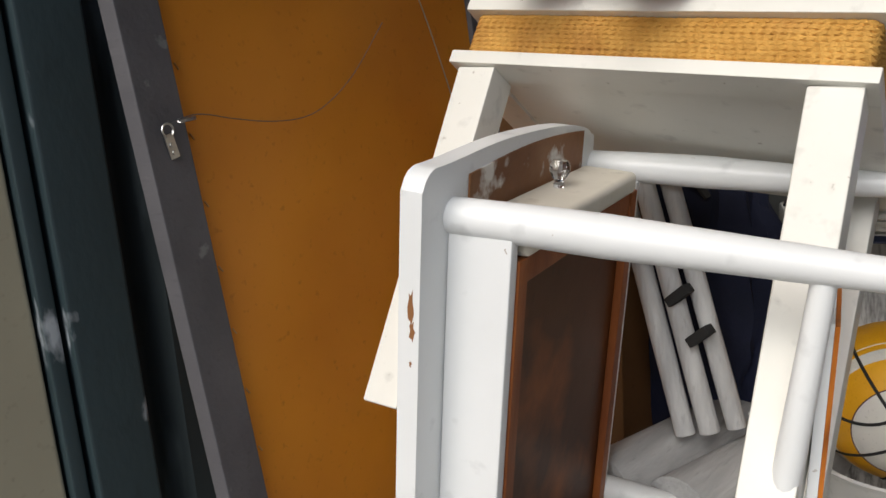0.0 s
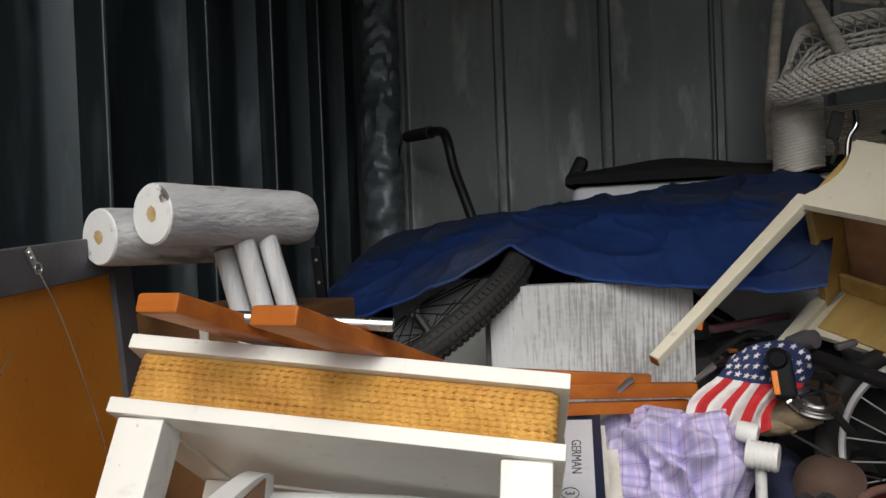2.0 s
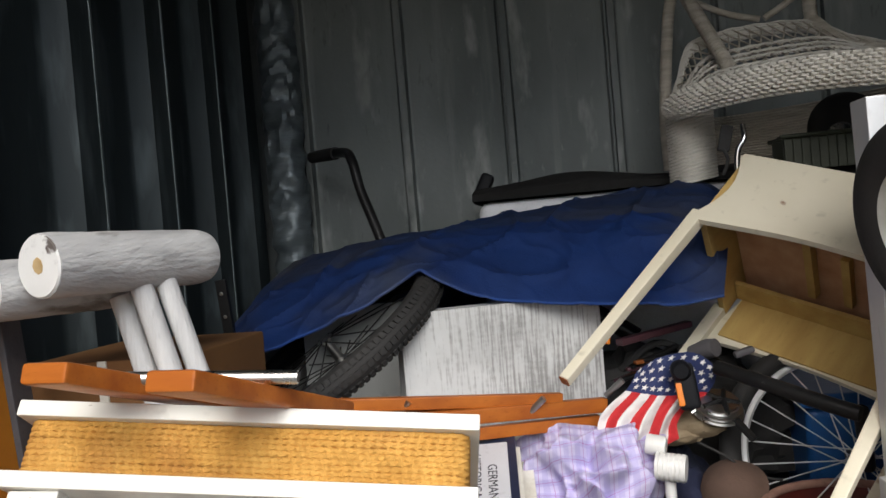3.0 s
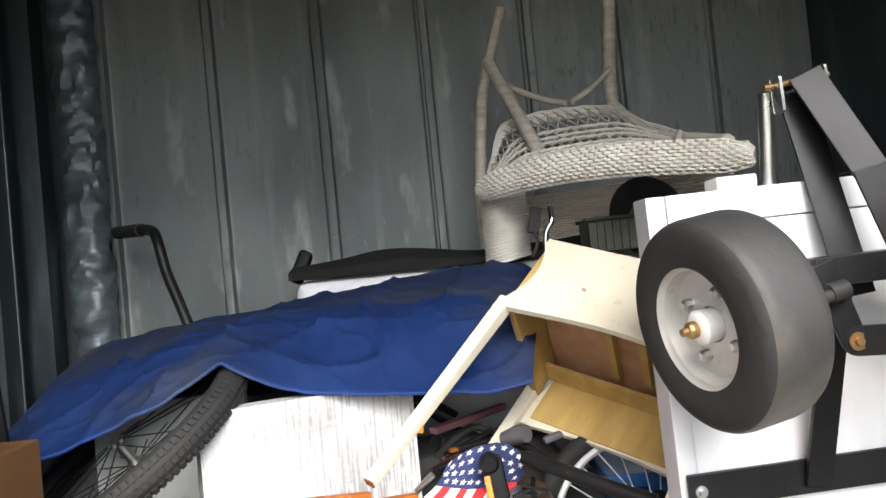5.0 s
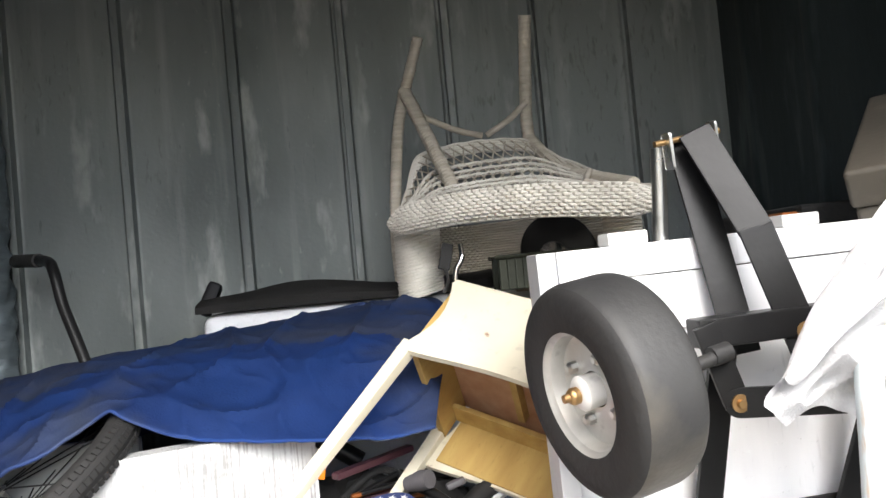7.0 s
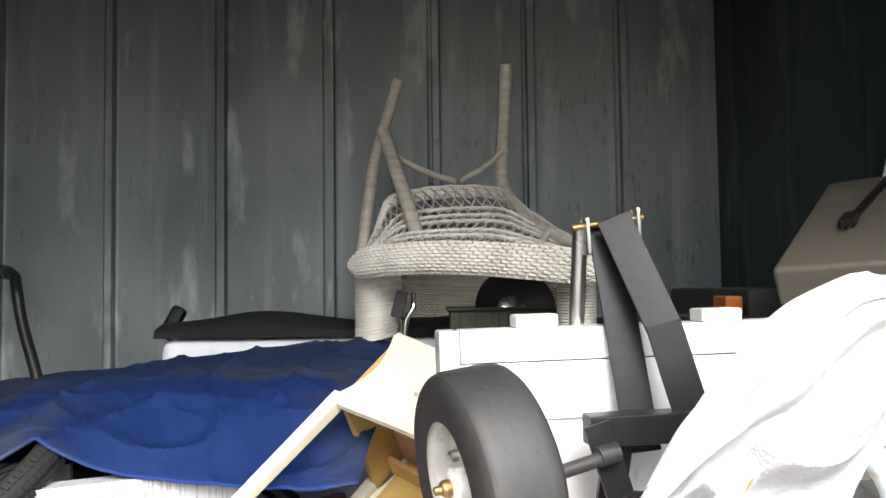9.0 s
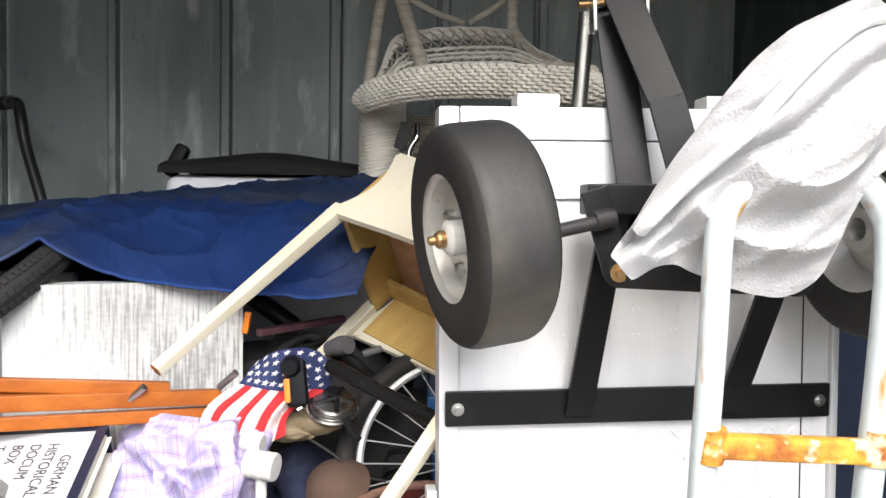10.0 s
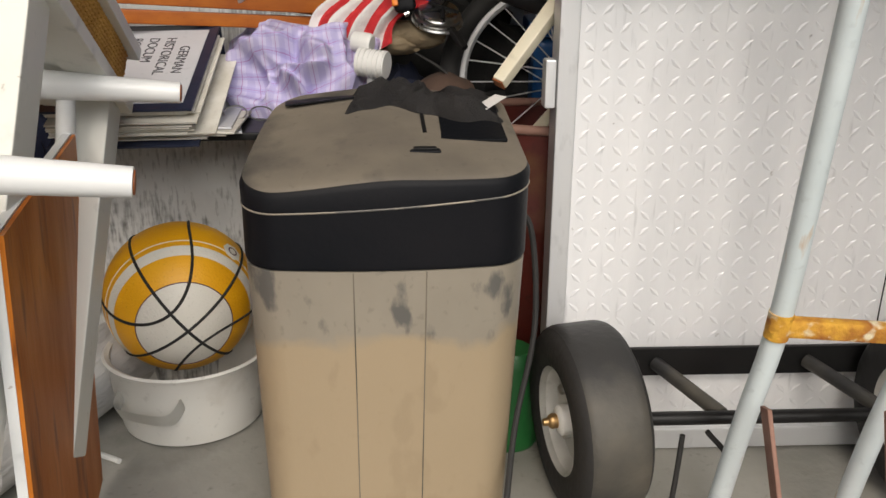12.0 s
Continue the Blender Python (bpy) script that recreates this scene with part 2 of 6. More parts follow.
M_WICKER = mat("painted_wicker", (0.72, 0.69, 0.62), (0.54, 0.51, 0.45), 0.7, 0, 12, bump=0.4, fine=130,
               stain=(0.26, 0.16, 0.08), stain_scale=18, stain_at=0.72, stain_soft=0.03)
M_WICKERD = mat("grey_wicker_post", (0.53, 0.485, 0.405), (0.39, 0.35, 0.285), 0.75, 0, 14, (1, 1, 6), 0.4, 120)
M_CREAM = mat("cream_painted_wood", (0.71, 0.665, 0.53), (0.63, 0.58, 0.44), 0.5, 0, 4, bump=0.12, fine=40,
              stain=(0.25, 0.13, 0.07), stain_scale=16, stain_at=0.68, stain_soft=0.02)
M_OCHRE = mat("raw_ochre_wood", (0.52, 0.36, 0.12), (0.40, 0.25, 0.075), 0.6, 0, 5, (5, 1, 5), 0.2, 60)
M_PINKW = mat("raw_drawer_wood", (0.55, 0.33, 0.20), (0.40, 0.20, 0.10), 0.6, 0, 5, (4, 1, 4), 0.15, 60)
M_LID = mat("dusty_black_plastic", (0.20, 0.172, 0.132), (0.115, 0.10, 0.08), 0.75, 0, 7, bump=0.1, fine=90,
            stain=(0.05, 0.046, 0.04), stain_scale=8, stain_at=0.61, stain_soft=0.08)
M_LIDF = mat("black_plastic", (0.005, 0.006, 0.008), (0.009, 0.009, 0.011), 0.5, 0, 8, spec=0.14, bump=0.1, fine=120)
M_BIN = mat("dusty_silver_bin", (0.31, 0.275, 0.22), (0.23, 0.205, 0.165), 0.5, 0.15, 6, (1, 1, 0.7), 0.1, 90,
            stain=(0.12, 0.115, 0.105), stain_scale=15, stain_at=0.60, stain_soft=0.03, stain_stretch=(1.2, 1.2, 0.6), dust=((0.40, 0.305, 0.19), 0.335, 0.008))
M_CLOTHK = mat("charcoal_cotton", (0.032, 0.030, 0.031), (0.05, 0.047, 0.046), 0.9, 0, 12, bump=0.5, fine=300)
M_BALLY = mat("yellow_ball_rubber", (0.80, 0.40, 0.012), (0.72, 0.33, 0.01), 0.45, 0, 4, bump=0.3, fine=260)
M_BALLW = mat("white_ball_rubber", (0.72, 0.70, 0.64), (0.62, 0.60, 0.54), 0.5, 0, 4, bump=0.3, fine=260)
M_ENAMEL = mat("white_enamel", (0.74, 0.74, 0.71), (0.64, 0.63, 0.59), 0.3, 0, 4, bump=0.05, fine=60,
               stain=(0.45, 0.42, 0.36), stain_scale=8, stain_at=0.70)
M_PAPER = mat("yellowed_paper", (0.70, 0.68, 0.62), (0.56, 0.53, 0.46), 0.85, 0, 30, bump=0.2, fine=120)
M_COVER = mat("grey_white_cover", (0.62, 0.63, 0.66), (0.52, 0.53, 0.56), 0.4, 0, 6, bump=0.05)
M_INK = mat("dark_ink", (0.03, 0.03, 0.04), (0.05, 0.05, 0.06), 0.5, 0, 10, bump=0)
M_NAVY = mat("navy_vinyl", (0.02, 0.028, 0.06), (0.013, 0.018, 0.04), 0.4, 0, 8, bump=0.15)
M_NAVYF = mat("dark_navy_fabric", (0.008, 0.012, 0.04), (0.005, 0.008, 0.022), 0.9, 0, 8, bump=0.3, fine=150)
M_RED = mat("flag_red", (0.52, 0.02, 0.025), (0.42, 0.014, 0.018), 0.8, 0, 8, bump=0.3, fine=260)
M_FWHITE = mat("flag_white", (0.74, 0.72, 0.70), (0.66, 0.63, 0.61), 0.8, 0, 8, bump=0.3, fine=260)
M_FBLUE = mat("flag_blue", (0.018, 0.03, 0.11), (0.013, 0.022, 0.08), 0.8, 0, 8, bump=0.3, fine=260)
M_KHAKI = mat("khaki_leather", (0.30, 0.235, 0.145), (0.20, 0.15, 0.09), 0.8, 0, 12, bump=0.3, fine=120)
M_SAFETY = mat("orange_plastic", (0.80, 0.23, 0.01), (0.7, 0.18, 0.01), 0.4, 0, 8, bump=0.05)
M_WPLAST = mat("white_plastic", (0.74, 0.74, 0.72), (0.66, 0.66, 0.63), 0.35, 0, 8, bump=0.05)
M_BLUEP = mat("blue_plastic", (0.015, 0.10, 0.30), (0.01, 0.075, 0.23), 0.4, 0, 6, bump=0.08)
M_DRUM = mat("dark_red_bucket", (0.11, 0.014, 0.009), (0.06, 0.012, 0.008), 0.55, 0.1, 7, bump=0.3,
             stain=(0.14, 0.06, 0.02), stain_scale=7, stain_at=0.62)
M_GREEN = mat("olive_green_crate", (0.030, 0.034, 0.018), (0.018, 0.021, 0.011), 0.6, 0.2, 16, bump=0.4)
M_GREENP = mat("green_plastic", (0.02, 0.16, 0.04), (0.014, 0.11, 0.03), 0.4, 0, 8, bump=0.1)
M_TAUPE = mat("taupe_case", (0.105, 0.092, 0.073), (0.075, 0.066, 0.052), 0.5, 0, 4, bump=0.15, fine=70,
              stain=(0.17, 0.15, 0.12), stain_scale=5, stain_at=0.64)
M_BLACKF = mat("black_fabric", (0.02, 0.02, 0.02), (0.032, 0.031, 0.03), 0.9, 0, 8, bump=0.3, fine=140)
M_MATT = mat("white_quilted_fabric", (0.70, 0.71, 0.74), (0.60, 0.61, 0.64), 0.85, 0, 12, bump=0.3, fine=140)
M_CARD = mat("brown_card", (0.20, 0.095, 0.03), (0.15, 0.065, 0.02), 0.8, 0, 4, bump=0.1)
M_MAUVE = mat("mauve_plastic", (0.12, 0.05, 0.065), (0.07, 0.028, 0.036), 0.4, 0, 6, bump=0.05)
M_CAP = mat("tan_suede", (0.115, 0.07, 0.05), (0.075, 0.045, 0.033), 0.9, 0, 12, bump=0.3, fine=160)
M_GREYB = mat("grey_board", (0.30, 0.31, 0.30), (0.23, 0.24, 0.23), 0.6, 0, 4, bump=0.1)


def glass_mat():
    m = bpy.data.materials.new("clear_glass")
    m.use_nodes = True
    b = m.node_tree.nodes["Principled BSDF"]
    b.inputs["Transmission Weight"].default_value = 1
    b.inputs["Roughness"].default_value, b.inputs["IOR"].default_value = 0.03, 1.49
    return m


def plaid_mat():
    """Lavender flannel: white ground, crossing violet bands and thin red lines, laid along the cloth's own UVs."""
    m = bpy.data.materials.new("lavender_plaid_flannel")
    m.use_nodes = True
    nt = m.node_tree
    N, L = nt.nodes.new, nt.links.new
    bs = nt.nodes["Principled BSDF"]
    bs.inputs["Roughness"].default_value = 0.95
    sep = N("ShaderNodeSeparateXYZ")
    L(N("ShaderNodeTexCoord").outputs["UV"], sep.inputs[0])

    def band(sock, freq, duty, shift):
        a = N("ShaderNodeMath"); a.operation = "MULTIPLY_ADD"
        a.inputs[1].default_value, a.inputs[2].default_value = freq, shift
        L(sock, a.inputs[0])
        f = N("ShaderNodeMath"); f.operation = "FRACT"
        L(a.outputs[0], f.inputs[0])
        g = N("ShaderNodeMath"); g.operation = "LESS_THAN"
        g.inputs[1].default_value = duty
        L(f.outputs[0], g.inputs[0])
        return g.outputs[0]

    col = None
    base = (0.60, 0.56, 0.76, 1)
    for sock, freq, duty, shift, c, fac in ((0, 9, 0.45, 0, (0.40, 0.36, 0.64, 1), 0.5), (1, 5, 0.45, 0.3, (0.40, 0.36, 0.64, 1), 0.5),
                                            (0, 9, 0.045, 0.3, (0.36, 0.08, 0.34, 1), 0.6), (1, 5, 0.04, 0.1, (0.36, 0.08, 0.34, 1), 0.6)):
        k = N("ShaderNodeMath"); k.operation = "MULTIPLY"; k.inputs[1].default_value = fac
        L(band(sep.outputs[sock], freq, duty, shift), k.inputs[0])
        x = N("ShaderNodeMix"); x.data_type = "RGBA"
        L(k.outputs[0], x.inputs[0])
        if col is None:
            x.inputs[6].default_value = base
        else:
            L(col, x.inputs[6])
        x.inputs[7].default_value = c
        col = x.outputs[2]
    L(col, bs.inputs["Base Color"])
    nz = N("ShaderNodeTexNoise"); nz.inputs["Scale"].default_value = 350
    bp = N("ShaderNodeBump"); bp.inputs["Strength"].default_value, bp.inputs["Distance"].default_value = 0.4, 0.003
    L(nz.outputs["Fac"], bp.inputs["Height"])
    L(bp.outputs[0], bs.inputs["Normal"])
    return m


M_GLASS, M_PLAID = glass_mat(), plaid_mat()


# ---------------------------------------------------------------- shape helpers
V = Vector


def axes(o, x, y):
    """A pose with its origin at o, its x axis along x, and its y axis as near to y as can be."""
    ex = V(x).normalized()
    ez = ex.cross(V(y)).normalized()
    ey = ez.cross(ex)
    m = Matrix((ex, ey, ez)).transposed().to_4x4()
    m.translation = V(o)
    return m


def thing(name, m=None, label="", category="", group="", kind=""):
    ob = new(name)
    ob.empty_display_size = 0.05
    ob.matrix_world = m or Matrix()
    return tagged(ob, label, category, group, kind)


def weigh_normals(me):
    """Lets the large faces of a bevelled solid stay flat and only its small edge faces turn."""
    faces = me.polygons
    round_vert = {}
    for f in faces:
        for v in f.vertices:
            round_vert.setdefault(v, []).append(f.index)
    areas, normals = [f.area for f in faces], [f.normal.copy() for f in faces]
    out = [V((0, 0, 1))] * len(me.loops)
    for f in faces:
        for li, v in zip(f.loop_indices, f.vertices):
            n = V((0, 0, 0))
            for q in round_vert[v]:
                if normals[q].dot(normals[f.index]) > 0.76:
                    n += normals[q] * areas[q]
            out[li] = n.normalized() if n.length > 0 else normals[f.index]
    me.normals_split_custom_set(out)


def mesh_of(bm, name, material, smooth=True):
    me = bpy.data.meshes.new(name)
    bmesh.ops.recalc_face_normals(bm, faces=bm.faces[:])
    bm.to_mesh(me)
    bm.free()
    for one in material if isinstance(material, (list, tuple)) else [material]:
        me.materials.append(one)
    if smooth:
        me.shade_smooth()
        me.set_sharp_from_angle(angle=radians(38))
        if len(me.polygons) < 400:
            weigh_normals(me)
    return me


def part(name, bm, material, parent=None, label="", smooth=True):
    ob = new(name, mesh_of(bm, name, material, smooth))
    if parent:
        ob.parent = parent
    return tagged(ob, label)


def solo(name, bm, material, label, category, group="", kind="", m=None):
    """A thing that is one mesh."""
    ob = part(name, bm, material)
    if m:
        ob.matrix_world = m
    return tagged(ob, label, category, group, kind)


def box(lo, hi, bev=0.003, bm=None, seg=2):
    bm = bm or bmesh.new()
    made = bmesh.ops.create_cube(bm, size=1)["verts"]
    lo, hi = V(lo), V(hi)
    for v in made:
        v.co = V([(lo[i] + hi[i]) / 2 + v.co[i] * (hi[i] - lo[i]) for i in range(3)])
    if bev:
        es = list({e for v in made for e in v.link_edges})
        bmesh.ops.bevel(bm, geom=es, offset=bev, segments=seg, affect="EDGES", profile=0.5)
    return bm


def bar(a, b, w, h, up=(0, 0, 1), bev=0.003, bm=None, w2=None, h2=None):
    """A straight bar from a to b, w across and h high, tapering to w2 x h2."""
    bm = bm or bmesh.new()
    a, b = V(a), V(b)
    d = (b - a).normalized()
    s = d.cross(V(up)).normalized()
    u = s.cross(d)
    w2, h2 = w2 or w, h2 or h
    vs = []
    for p, ww, hh in ((a, w, h), (b, w2, h2)):
        for i, j in ((-1, -1), (1, -1), (1, 1), (-1, 1)):
            vs.append(bm.verts.new(p + s * i * ww / 2 + u * j * hh / 2))
    fs = [bm.faces.new([vs[i] for i in q]) for q in ((3, 2, 1, 0), (4, 5, 6, 7), (0, 1, 5, 4), (1, 2, 6, 5), (2, 3, 7, 6), (3, 0, 4, 7))]
    if bev:
        bmesh.ops.bevel(bm, geom=list({e for f in fs for e in f.edges}), offset=bev, segments=2, affect="EDGES", profile=0.5)
    return bm


def tube(pts, r, seg=12, bm=None, closed=False, caps=True, lobes=None):
    """A round tube along points; r is one radius, a list, or with lobes=(count, depth, turns per metre) a twisted rope."""
    bm = bm or bmesh.new()
    pts = [V(p) for p in pts]
    n = len(pts)
    rs = r if isinstance(r, (list, tuple)) else [r] * n
    t0 = (pts[1] - pts[0]).normalized()
    ref = V((0, 0, 1)) if abs(t0.z) < 0.9 else V((1, 0, 0))
    u = t0.cross(ref).normalized()
    rings, s = [], 0.0
    for i, p in enumerate(pts):
        if closed:
            t = (pts[(i + 1) % n] - pts[i - 1]).normalized()
        else:
            t = (pts[min(i + 1, n - 1)] - pts[max(i - 1, 0)]).normalized()
        u = (u - t * u.dot(t)).normalized()
        w = t.cross(u)
        if i:
            s += (p - pts[i - 1]).length
        ring = []
        for k in range(seg):
            a = 2 * math.pi * k / seg
            rad = rs[i]
            if lobes:
                rad *= 1 + lobes[1] * (abs(math.cos(0.5 * lobes[0] * a + s * lobes[2] + lobes[3])) - 0.6)
            ring.append(bm.verts.new(p + (u * math.cos(a) + w * math.sin(a)) * rad))
        rings.append(ring)
    for i in range(n if closed else n - 1):
        A, B = rings[i], rings[(i + 1) % n]
        for k in range(seg):
            bm.faces.new((A[k], A[(k + 1) % seg], B[(k + 1) % seg], B[k]))
    if caps and not closed:
        bm.faces.new(rings[0][::-1])
        bm.faces.new(rings[-1])
    return bm


def lathe(profile, seg=40, axis="z", bm=None, m=None):
    """Turns (radius, height) pairs round an axis."""
    bm = bm or bmesh.new()
    rings, made = [], []
    for r, h in profile:
        if r < 1e-6:
            ring = [bm.verts.new((0, 0, h))]
        else:
            ring = [bm.verts.new((r * math.cos(2 * math.pi * k / seg), r * math.sin(2 * math.pi * k / seg), h)) for k in range(seg)]
        rings.append(ring)
        made += ring
    for A, B in zip(rings, rings[1:]):
        for k in range(seg):
            q = [A[k % len(A)], A[(k + 1) % len(A)], B[(k + 1) % len(B)], B[k % len(B)]]
            q = list(dict.fromkeys(q))
            if len(q) > 2:
                bm.faces.new(q)
    turn = {"z": Matrix(), "x": Matrix.Rotation(math.pi / 2, 4, "Y"), "y": Matrix.Rotation(-math.pi / 2, 4, "X")}[axis]
    if m:
        turn = m @ turn
    bmesh.ops.transform(bm, matrix=turn, verts=made)
    return bm


def arc(c, r, a0, a1, n, x=(1, 0, 0), y=(0, 0, 1)):
    c, x, y = V(c), V(x), V(y)
    return [c + x * r * math.cos(radians(a0 + (a1 - a0) * i / n)) + y * r * math.sin(radians(a0 + (a1 - a0) * i / n)) for i in range(n + 1)]


def smooth_path(pts, n=8):
    """A Catmull-Rom curve through points."""
    pts = [V(p) for p in pts]
    e = [pts[0] * 2 - pts[1]] + pts + [pts[-1] * 2 - pts[-2]]
    out = []
    for i in range(1, len(e) - 2):
        p0, p1, p2, p3 = e[i - 1:i + 3]
        for k in range(n):
            t = k / n
            out.append(0.5 * (2 * p1 + (p2 - p0) * t + (2 * p0 - 5 * p1 + 4 * p2 - p3) * t * t + (3 * p1 - p0 - 3 * p2 + p3) * t ** 3))
    return out + [pts[-1]]


def sheet(fn, nu, nv, thick=0.0, bm=None, uv=True):
    """A cloth or panel from fn(u, v) with u, v in 0..1, given a thickness."""
    bm = bm or bmesh.new()
    lay = bm.loops.layers.uv.verify()
    g = [[bm.verts.new(fn(i / nu, j / nv)) for j in range(nv + 1)] for i in range(nu + 1)]
    fs = []
    for i in range(nu):
        for j in range(nv):
            f = bm.faces.new((g[i][j], g[i + 1][j], g[i + 1][j + 1], g[i][j + 1]))
            for lp, (a, b) in zip(f.loops, ((i, j), (i + 1, j), (i + 1, j + 1), (i, j + 1))):
                lp[lay].uv = (a / nu, b / nv)
            fs.append(f)
    if thick:
        bmesh.ops.solidify(bm, geom=fs, thickness=thick)
    return bm


def net(rows, wrinkle=0.006, wscale=9.0, fold=None):
    """A surface through a coarse net of control points (rows of points), with wrinkles: u runs over the rows, v along them."""
    lines = [smooth_path(r, 10) for r in rows]

    def fn(u, v):
        cols = []
        for ln in lines:
            k = v * (len(ln) - 1)
            i = min(int(k), len(ln) - 2)
            cols.append(ln[i].lerp(ln[i + 1], k - i))
        cur = smooth_path(cols, 6) if len(cols) > 2 else cols
        k = u * (len(cur) - 1)
        i = min(int(k), len(cur) - 2)
        p = cur[i].lerp(cur[i + 1], k - i)
        w = noise.fractal(p * wscale, 0.6, 2.0, 4) * wrinkle
        p = p + V((w * 0.4, -w, w * 0.8))
        if fold:
            p = p + fold(u, v, p)
        return p
    return fn


def patch(rows, nu=40, nv=24, thick=0.004, wrinkle=0.006, wscale=9.0, fold=None):
    """A cloth through a coarse net of control points."""
    return sheet(net(rows, wrinkle, wscale, fold), nu, nv, thick)


def blob(c, size, rough=0.25, sub=4, scale=8.0, seed=0.0, bm=None):
    """A lumpy rounded mass."""
    bm = bm or bmesh.new()
    vs = bmesh.ops.create_icosphere(bm, subdivisions=sub, radius=1)["verts"]
    c, size = V(c), V(size)
    for v in vs:
        n = v.co.normalized()
        k = 1 + rough * noise.fractal(n * scale * 0.25 + V((seed, seed, 0)), 0.7, 2.0, 4) + rough * 0.6 * (1 - 2 * abs(noise.noise(n * scale * 0.35 + V((seed, 3, 1)))))
        v.co = c + V([n[i] * size[i] * k for i in range(3)])
    return bm


def bolt(at, r, parent, axis="y", h=0.008, material=None):
    m = Matrix.Translation(at)
    prof = [(0, h), (r * 0.45, h), (r * 0.5, h * 0.5), (r * 0.5, h * 0.35), (r, h * 0.3), (r, 0), (0, 0)]
    return part("bolt", lathe([(a, -b) for a, b in prof], 14, axis, None, m), material or M_BRASS, parent, "brass bolt with washer")


def place(name, base, label="", category="", group="", kind=""):
    """A thing whose parts are given in the world's metres."""
    return thing(name, Matrix.Translation(base), label, category, group, kind)


def wpart(name, bm, material, parent, label="", smooth=True):
    """A part given in the world's metres."""
    ob = part(name, bm, material, parent, label, smooth)
    ob.matrix_parent_inverse = (Matrix.Translation(-parent.matrix_world.translation)) if parent.parent is None else Matrix()
    return ob


def extrude_profile(pts, z0, z1, depth_dir, depth):
    """A corrugated sheet: a line of (x, y) points standing from z0 to z1, backed by a flat rear face."""
    bm = bmesh.new()
    d = V(depth_dir) * depth
    lo, hi, bl, bh = [], [], [], []
    for x, y in pts:
        lo.append(bm.verts.new((x, y, z0)))
        hi.append(bm.verts.new((x, y, z1)))
    b = [(pts[0][0] + d.x, pts[0][1] + d.y), (pts[-1][0] + d.x, pts[-1][1] + d.y)]
    bl = [bm.verts.new((x, y, z0)) for x, y in b]
    bh = [bm.verts.new((x, y, z1)) for x, y in b]
    for i in range(len(pts) - 1):
        bm.faces.new((lo[i], lo[i + 1], hi[i + 1], hi[i]))
    bm.faces.new((bl[1], bl[0], bh[0], bh[1]))
    bm.faces.new((lo[0], hi[0], bh[0], bl[0]))
    bm.faces.new((lo[-1], bl[1], bh[1], hi[-1]))
    return bm


# ---------------------------------------------------------------- the container
XL, XR, YB, YF, ZC = -0.785, 1.385, 2.74, 0.70, 2.2

solo("ground", sheet(lambda u, v: V(((u - 0.5) * 400, (v - 0.5) * 400 - 5, -0.06)), 2, 2), M_ASPHALT, "pale worn asphalt yard outside the storage container", "ground", kind="structure")
solo("floor", box((XL - 0.04, 0.52, -0.05), (XR + 0.04, YB + 0.06, FL), 0.004), M_FLOOR, "dusty grey concrete floor of the storage container", "floor", kind="structure")

pts = [(XL, YB)]
for x in (-0.61, -0.305, 0.0, 0.298, 0.59, 0.855, 1.117):
    pts += [(x - 0.024, YB), (x - 0.018, YB - 0.006), (x - 0.012, YB - 0.006), (x - 0.009, YB - 0.03), (x + 0.009, YB - 0.03), (x + 0.012, YB - 0.004), (x + 0.02, YB)]
pts.append((XR, YB))
solo("wall_back", extrude_profile(pts, FL, ZC, (0, 1, 0), 0.05), M_WALL, "stained grey-green galvanised steel wall with standing seams", "wall", kind="structure")

pts = [(XL, YF)]
for y in (0.96, 1.257, 1.58, 1.89, 2.164, 2.425, 2.66):
    pts += [(XL, y - 0.115), (XL + 0.006, y - 0.10), (XL + 0.045, y - 0.075), (XL + 0.045, y - 0.004), (XL + 0.041, y), (XL, y + 0.012)]
pts.append((XL, YB))
solo("wall_left", extrude_profile(pts[::-1], FL, ZC, (-1, 0, 0), 0.05), M_WALL_SHADED, "ribbed galvanised steel side wall, shade put into its colour", "wall", kind="structure")
# a narrow paler strip along the edge of each rib
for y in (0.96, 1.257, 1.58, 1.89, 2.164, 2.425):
    solo("trim", box((XL + 0.0455, y - 0.011, FL), (XL + 0.049, y - 0.004, ZC), 0.001), M_RIBEDGE, "narrow paler strip along the edge of a steel wall rib", "rib edge", "worn rib edges", "structure")
pts = [(XR, YF)]
for y in (1.0, 1.32, 1.64, 1.96, 2.28, 2.6):
    pts += [(XR, y - 0.03), (XR - 0.006, y - 0.02), (XR - 0.006, y + 0.02), (XR, y + 0.03)]
pts.append((XR, YB))
solo("wall_right", extrude_profile(pts, FL, ZC, (1, 0, 0), 0.05), M_WALL_SHADED, "ribbed steel side wall with faint scuffs, shade put into its colour", "wall", kind="structure")
solo("ceiling", box((XL - 0.05, YF - 0.02, ZC), (XR + 0.05, YB + 0.05, ZC + 0.05), 0), M_WALL_SHADED, "steel container roof in the shaded wall colour", "ceiling", kind="structure")
# Unseen header, added to limit the sky light that reaches the upper back wall.
solo("trim_shading_header", box((XL - 0.05, 0.66, 2.13), (XR + 0.05, 0.72, ZC + 0.05), 0.004), M_POST, "unseen steel header added to keep sky light off the upper back wall", "door header", kind="structure")
solo("trim_post_left", box((XL - 0.05, 0.745, FL), (XL + 0.055, 0.83, ZC), 0.006), M_POST, "scuffed dark teal steel door post", "door post", kind="structure")
solo("trim_lip_left", box((XL - 0.05, 0.717, FL), (XL + 0.042, 0.738, ZC), 0.004), M_POST, "dark teal steel door lip", "door post", kind="structure")
